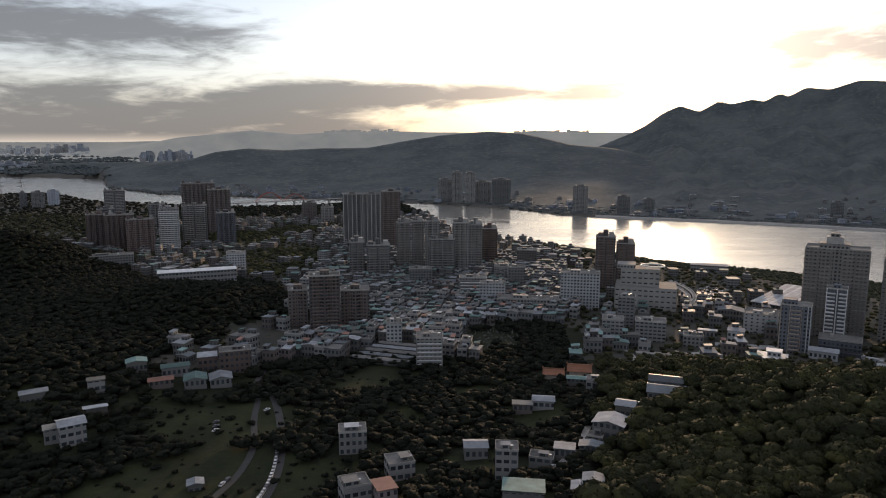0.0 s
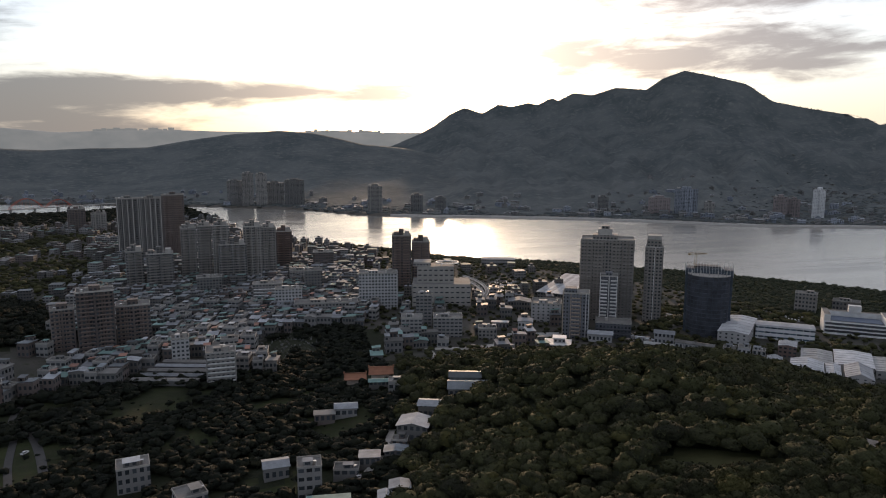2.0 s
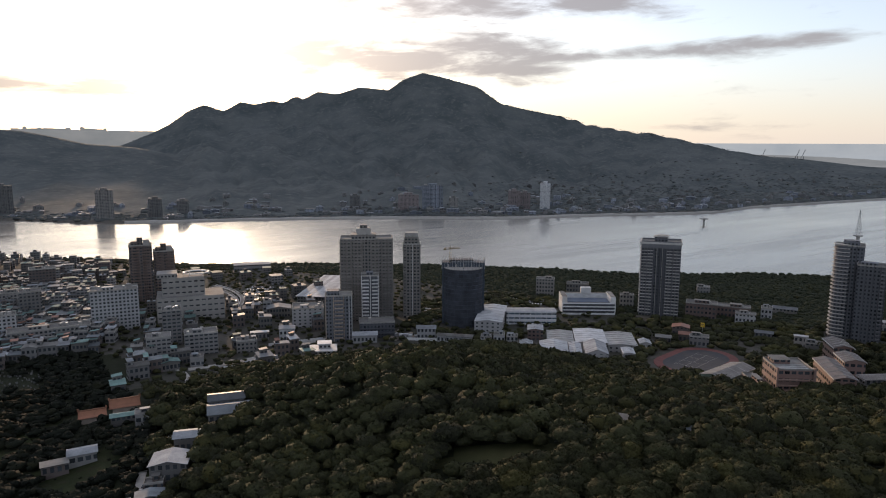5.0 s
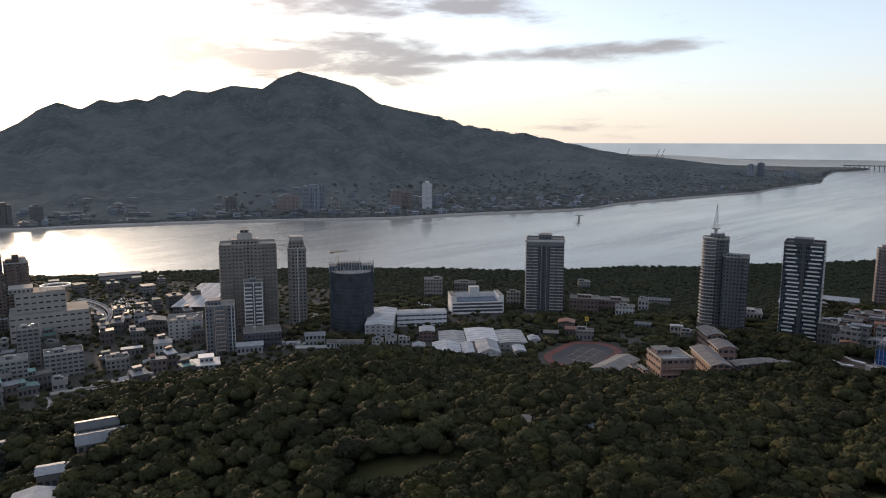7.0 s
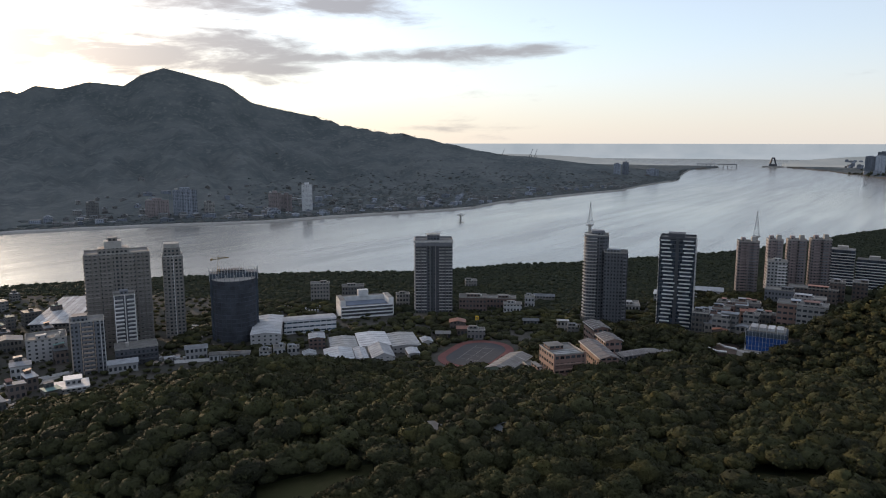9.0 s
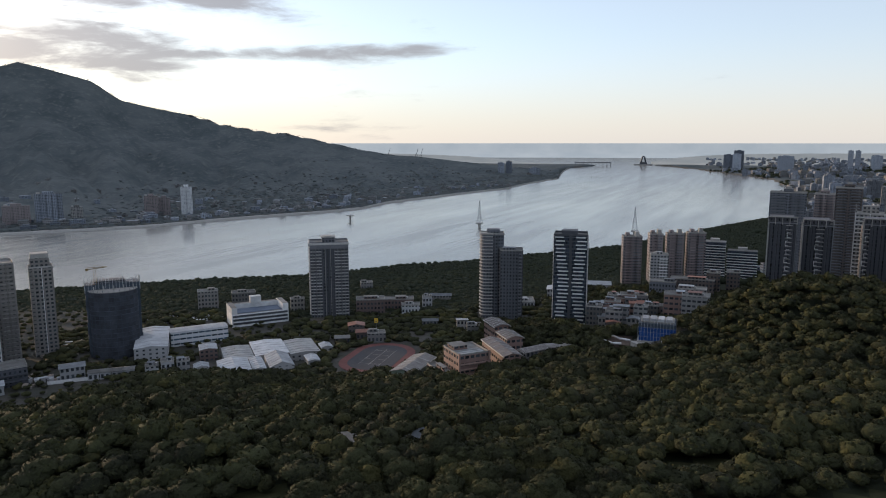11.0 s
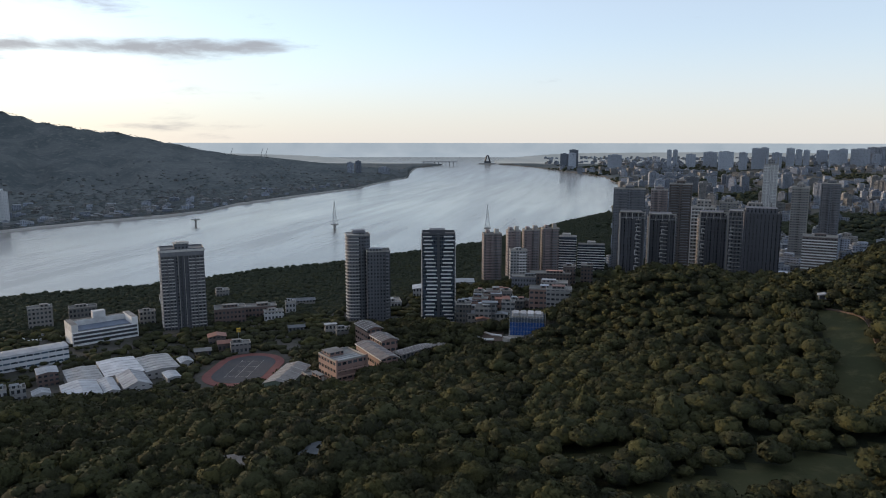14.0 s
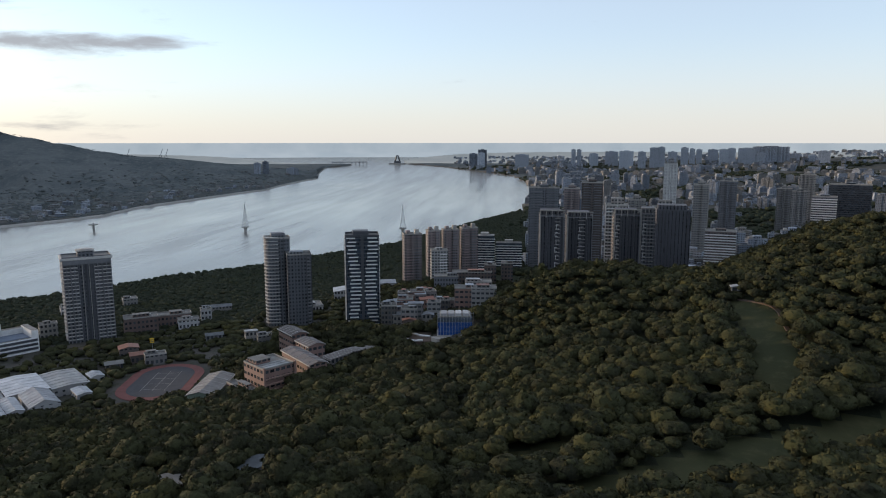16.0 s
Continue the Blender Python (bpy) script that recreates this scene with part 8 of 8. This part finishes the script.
def far_city():
    """The city on the near side beyond the ridge, out to the river mouth."""
    rng = random.Random(77)
    g = "city blocks beyond the ridge"
    n = 0
    while n < 96:
        az, d = rng.uniform(86, 119), rng.uniform(820, 2600)
        x, y = CLEAR[0] + d * math.sin(radians(az)), CLEAR[1] + d * math.cos(radians(az))
        if d > float(NEAR_BANK(az)) - 380 or base_at(x, y) > 60 or rough(x, y, 240, 3.0) > 0.25 or any(math.hypot(x - a, y - b) < q + 12 for a, b, q in FOOT):
            continue
        w = rng.uniform(16, 36)
        tall = rng.choice((18, 22, 26, 32, 40, 52)) * (1.0 if d > 1100 else 0.7)
        fac = rng.choice((FAC_CITY, FAC_GREY, FAC_SLATE, FAC_CITY_DIM, FAC_CITY_DIM, FAC_CITY))
        word = {FAC_CITY: "hazed blue grey", FAC_GREY: "grey", FAC_SLATE: "dark slate", FAC_CITY_DIM: "hazed slate blue"}[fac]
        far_tower(x, y, -az + rng.uniform(-25, 25), w, rng.uniform(14, 20), base_at(x, y) + tall, fac, f"{word} tiled apartment block in the city beyond the ridge", g)
        FOOT.append((x, y, w * 0.6))
        n += 1
    lots = []
    while len(lots) < 2300:
        az, d = rng.uniform(84.5, 121), 900 + 6700 * rng.random() ** 1.5
        x, y = CLEAR[0] + d * math.sin(radians(az)), CLEAR[1] + d * math.cos(radians(az))
        if base_at(x, y) < 3 or base_at(x, y) > 95 or int(cover(x, y)) in (1, 2) or rough(x, y, 240 if d < 3000 else 480, 3.0) > 0.15:
            continue
        lots.append((x, y, -az + rng.uniform(-30, 30), 0))
    near = [q for q in lots if math.hypot(q[0], q[1]) < 2600]
    far = [q for q in lots if math.hypot(q[0], q[1]) >= 2600]
    box_town(near, "city_houses", "crowded low houses between the city towers", [FAC_CITY, FAC_CITY_DIM, FAC_SHADE_DARK, FAC_CITY, MAT_DULL_ROOF, MAT_ROOF, MAT_ROOF], 7, 20, 16, True, (9, 20))
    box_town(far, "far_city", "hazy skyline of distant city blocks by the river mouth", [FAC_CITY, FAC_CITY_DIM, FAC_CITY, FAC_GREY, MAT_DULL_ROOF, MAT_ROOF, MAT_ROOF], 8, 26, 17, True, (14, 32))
    # distant towns upstream: bearings, distances, count, lowest and highest roof, widths
    for k, (a0, a1, d0, d1, count, low, high, wide) in enumerate(((-36.5, -29.8, 8200, 9600, 46, 40, 90, (30, 75)), (-37, -29.5, 7600, 8200, 60, 12, 24, (20, 40)),
                                                                  (-26.2, -22.6, 5200, 6400, 64, 26, 66, (16, 32)), (-37.5, -33.2, 4500, 5000, 70, 12, 22, (14, 26)))):
        lots = []
        for _ in range(count):
            az, d = rng.uniform(a0, a1), rng.uniform(d0, d1)
            lots.append((CLEAR[0] + d * math.sin(radians(az)), CLEAR[1] + d * math.cos(radians(az)), -az + rng.uniform(-25, 25), 0))
        # The roofs glow with the far land's haze material.
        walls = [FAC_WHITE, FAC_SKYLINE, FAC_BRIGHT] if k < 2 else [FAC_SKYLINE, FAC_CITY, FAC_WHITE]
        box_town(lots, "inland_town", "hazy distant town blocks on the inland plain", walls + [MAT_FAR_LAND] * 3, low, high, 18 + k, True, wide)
    # groves and hedges over the inland plain, in the mountain's haze-tinted colour
    r = np.random.default_rng(23)
    az, d = r.uniform(-42, -20, 12000), 1 / r.uniform(1 / 9000, 1 / 3300, 12000)
    x, y = CLEAR[0] + d * np.sin(np.radians(az)), CLEAR[1] + d * np.cos(np.radians(az))
    z = np.where(d > 5300, np.maximum(ground(x, y), 3.0), ground(x, y))
    ok = (z > 1) & (z < 25) & (rough(x, y, 420, 5.0) > -0.35)
    px, py, pz = far_shift(x[ok], y[ok], z[ok] - 1)
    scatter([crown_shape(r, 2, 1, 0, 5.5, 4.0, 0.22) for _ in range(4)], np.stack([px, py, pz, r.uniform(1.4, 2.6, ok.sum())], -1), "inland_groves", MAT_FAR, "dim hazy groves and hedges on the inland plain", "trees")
    # tall blocks that stand out on the skyline: bearing, height angle of the roof, width in degrees
    for az, top, wide in ((108.53, -0.37, 2.5), (94.0, -0.63, 0.34), (94.45, -0.63, 0.34), (100.19, -0.48, 0.6), (100.76, -0.43, 0.56), (102.49, -0.47, 0.56), (103.05, -0.56, 0.42), (103.55, -0.6, 0.42), (104.55, -0.6, 0.75), (105.3, -0.59, 0.7), (105.84, -0.51, 0.56), (106.9, -0.5, 1.2),
                          (97.0, -0.78, 1.0), (98.1, -0.75, 1.1), (112.03, -0.68, 0.8), (111.32, -0.97, 0.6), (89.9, -1.04, 1.1), (86.57, -0.91, 0.6), (95.6, -0.95, 0.7), (107.9, -0.85, 0.6), (110.1, -0.9, 0.8), (99.3, -0.8, 0.6), (101.6, -0.8, 0.7)):
        d = 4300.0 + 50 * (az % 7)
        x, y = CLEAR[0] + d * math.sin(radians(az)), CLEAR[1] + d * math.cos(radians(az))
        far_tower(x, y, -az, wide * d / 57.3, 24, EYE_Z + d * math.tan(radians(top)), FAC_CITY if wide > 2 else FAC_SKYLINE, "broad hazed slate blue block on the city skyline" if wide > 2 else "haze-tinted apartment tower on the city skyline", "skyline towers")
    # towns on the far plateau and blocks on the headland upstream
    lots = [(CLEAR[0] + 9000 * math.sin(radians(q)), CLEAR[1] + 9000 * math.cos(radians(q)), -q, 0) for q in [-12 + 0.42 * k for k in range(14)] + [3.4 + 0.3 * k for k in range(20)]]
    # Walls and roofs both glow: the haze before them is put in as emission.
    box_town(lots, "plateau_town", "glowing hazy skyline of apartment blocks on the far plateau", [MAT_FAR_LAND] * 4, 16, 42, 23, True, (30, 110))
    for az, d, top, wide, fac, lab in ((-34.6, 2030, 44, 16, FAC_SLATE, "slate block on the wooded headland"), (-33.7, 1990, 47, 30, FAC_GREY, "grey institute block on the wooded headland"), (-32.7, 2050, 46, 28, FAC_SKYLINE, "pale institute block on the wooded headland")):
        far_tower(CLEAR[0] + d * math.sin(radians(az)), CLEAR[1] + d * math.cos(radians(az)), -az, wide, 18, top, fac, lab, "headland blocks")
    # trees between the city blocks
    r = np.random.default_rng(19)
    az, d = r.uniform(84.5, 120, 15000), r.uniform(800, 5000, 15000)
    x, y = CLEAR[0] + d * np.sin(np.radians(az)), CLEAR[1] + d * np.cos(np.radians(az))
    z = ground(x, y)
    ok = (z > 3) & (rough(x, y, 240, 3.0) > 0.08) & (cover(x, y) != 2)
    px, py, pz = far_shift(x[ok], y[ok], z[ok] - 1)
    low = [crown_shape(r, 2, 1, 0, 5.5, 5.0, 0.22) for _ in range(4)]
    scatter(low, np.stack([px, py, pz, r.uniform(1.1, 2.2, ok.sum())], -1), "city_trees", MAT_MANGROVE, "dark trees between the city blocks", "trees")


far_city()


def bridge():
    """Red arch bridge over the upstream channel."""
    root = tagged(new("arch_bridge"), "red steel arch bridge on concrete piers", "bridge")
    a, b = Vector((-640, 1790, 0)), Vector((-330, 2010, 0))
    n = (b - a).normalized()
    length = (b - a).length
    part("deck", Shape().box(0, length, -6, 6, 12, 13.6), [MAT_CONCRETE], root)
    for k in range(7):
        part("pier", Shape().box(20 + k * 52, 24 + k * 52, -4, 4, -20, 11.996), [MAT_CONCRETE], root)
    red = plain("red_bridge_paint", (0.36, 0.09, 0.06), 0.5)
    for x0, span, high in ((70, 76, 24), (150, 60, 18)):
        for side in (-5.2, 5.2):
            s = Shape()
            swept(s, [(x0 + span * i / 16, side, 13 + high * 4 * i / 16 * (1 - i / 16)) for i in range(17)], 0.8)
            arch = part("arch", s, [red], root, "red steel arch")
            for i in range(2, 15, 2):
                t = i / 16
                h = Shape()
                lattice(h, x0 + span * t, side, 13.6, x0 + span * t, side, 13 + high * 4 * t * (1 - t), 0.2)
                part("hanger", h, [red], arch)
    root.matrix_world = pose(a.x, a.y, 0, 0, 0, math.degrees(math.atan2(n.y, n.x)))


bridge()


def river_mouth():
    """Works platform and pier at the river mouth, cranes of the harbour beyond."""
    def at(x, y, z=0.0):
        p = [float(q) for q in far_shift(np.float64(x), np.float64(y), np.float64(z))]
        return p, math.hypot(p[0] - CLEAR[0], p[1] - CLEAR[1]) / math.hypot(x - CLEAR[0], y - CLEAR[1])
    root = tagged(new("bridge_pylon"), "bridge pylon under construction on a platform at the river mouth", "pylon")
    part("platform", Shape().box(-70, 70, -20, 20, -30, 6), [MAT_CONCRETE], root)
    s = Shape()
    for sg in (-1, 1):
        lattice(s, sg * 22, 0, 6, sg * 7, 0, 64, 6)
    part("pylon_legs", s, [MAT_DARK], root)
    part("work_stage", Shape().box(-26, 26, -12, 12, 6.004, 22), [MAT_DARK], root)
    part("pylon_head", Shape().box(-8, 8, -5, 5, 58, 68), [MAT_DARK], root)
    p, k = at(5520, 1039)
    root.matrix_world = pose(*p, 0, 0, -79) @ Matrix.Scale(k, 4)
    root = tagged(new("jetty"), "long jetty on posts at the tip of the far headland", "jetty")
    part("deck", Shape().box(-130, 130, -8, 8, 22, 27), [MAT_DARK], root)
    for q in range(10):
        part("post", Shape().box(-126 + 28 * q, -122 + 28 * q, -4, 4, -20, 21.996), [MAT_DARK], root)
    p, k = at(5120, 1330)
    root.matrix_world = pose(*p, 0, 0, -75) @ Matrix.Scale(k, 4)
    for x, y in ((6000, 4000), (6050, 3620), (6100, 3330), (6120, 3290)):
        root = tagged(new("harbour_crane"), "distant harbour crane with raised boom", "crane", "harbour cranes")
        s = Shape()
        for i in (-12, 12):
            lattice(s, i, -8, 0, i * 0.6, 0, 48, 2.2), lattice(s, i, 8, 0, i * 0.6, 0, 48, 2.2)
        part("frame", s, [MAT_DARK], root)
        s = Shape()
        lattice(s, 0, 0, 48, 20, 0, 104, 2.2)
        part("boom", s, [MAT_DARK], root)
        p, k = at(x, y, base_at(x, y) + 2)
        root.matrix_world = pose(*p, 0, 0, -60) @ Matrix.Scale(k, 4)


river_mouth()
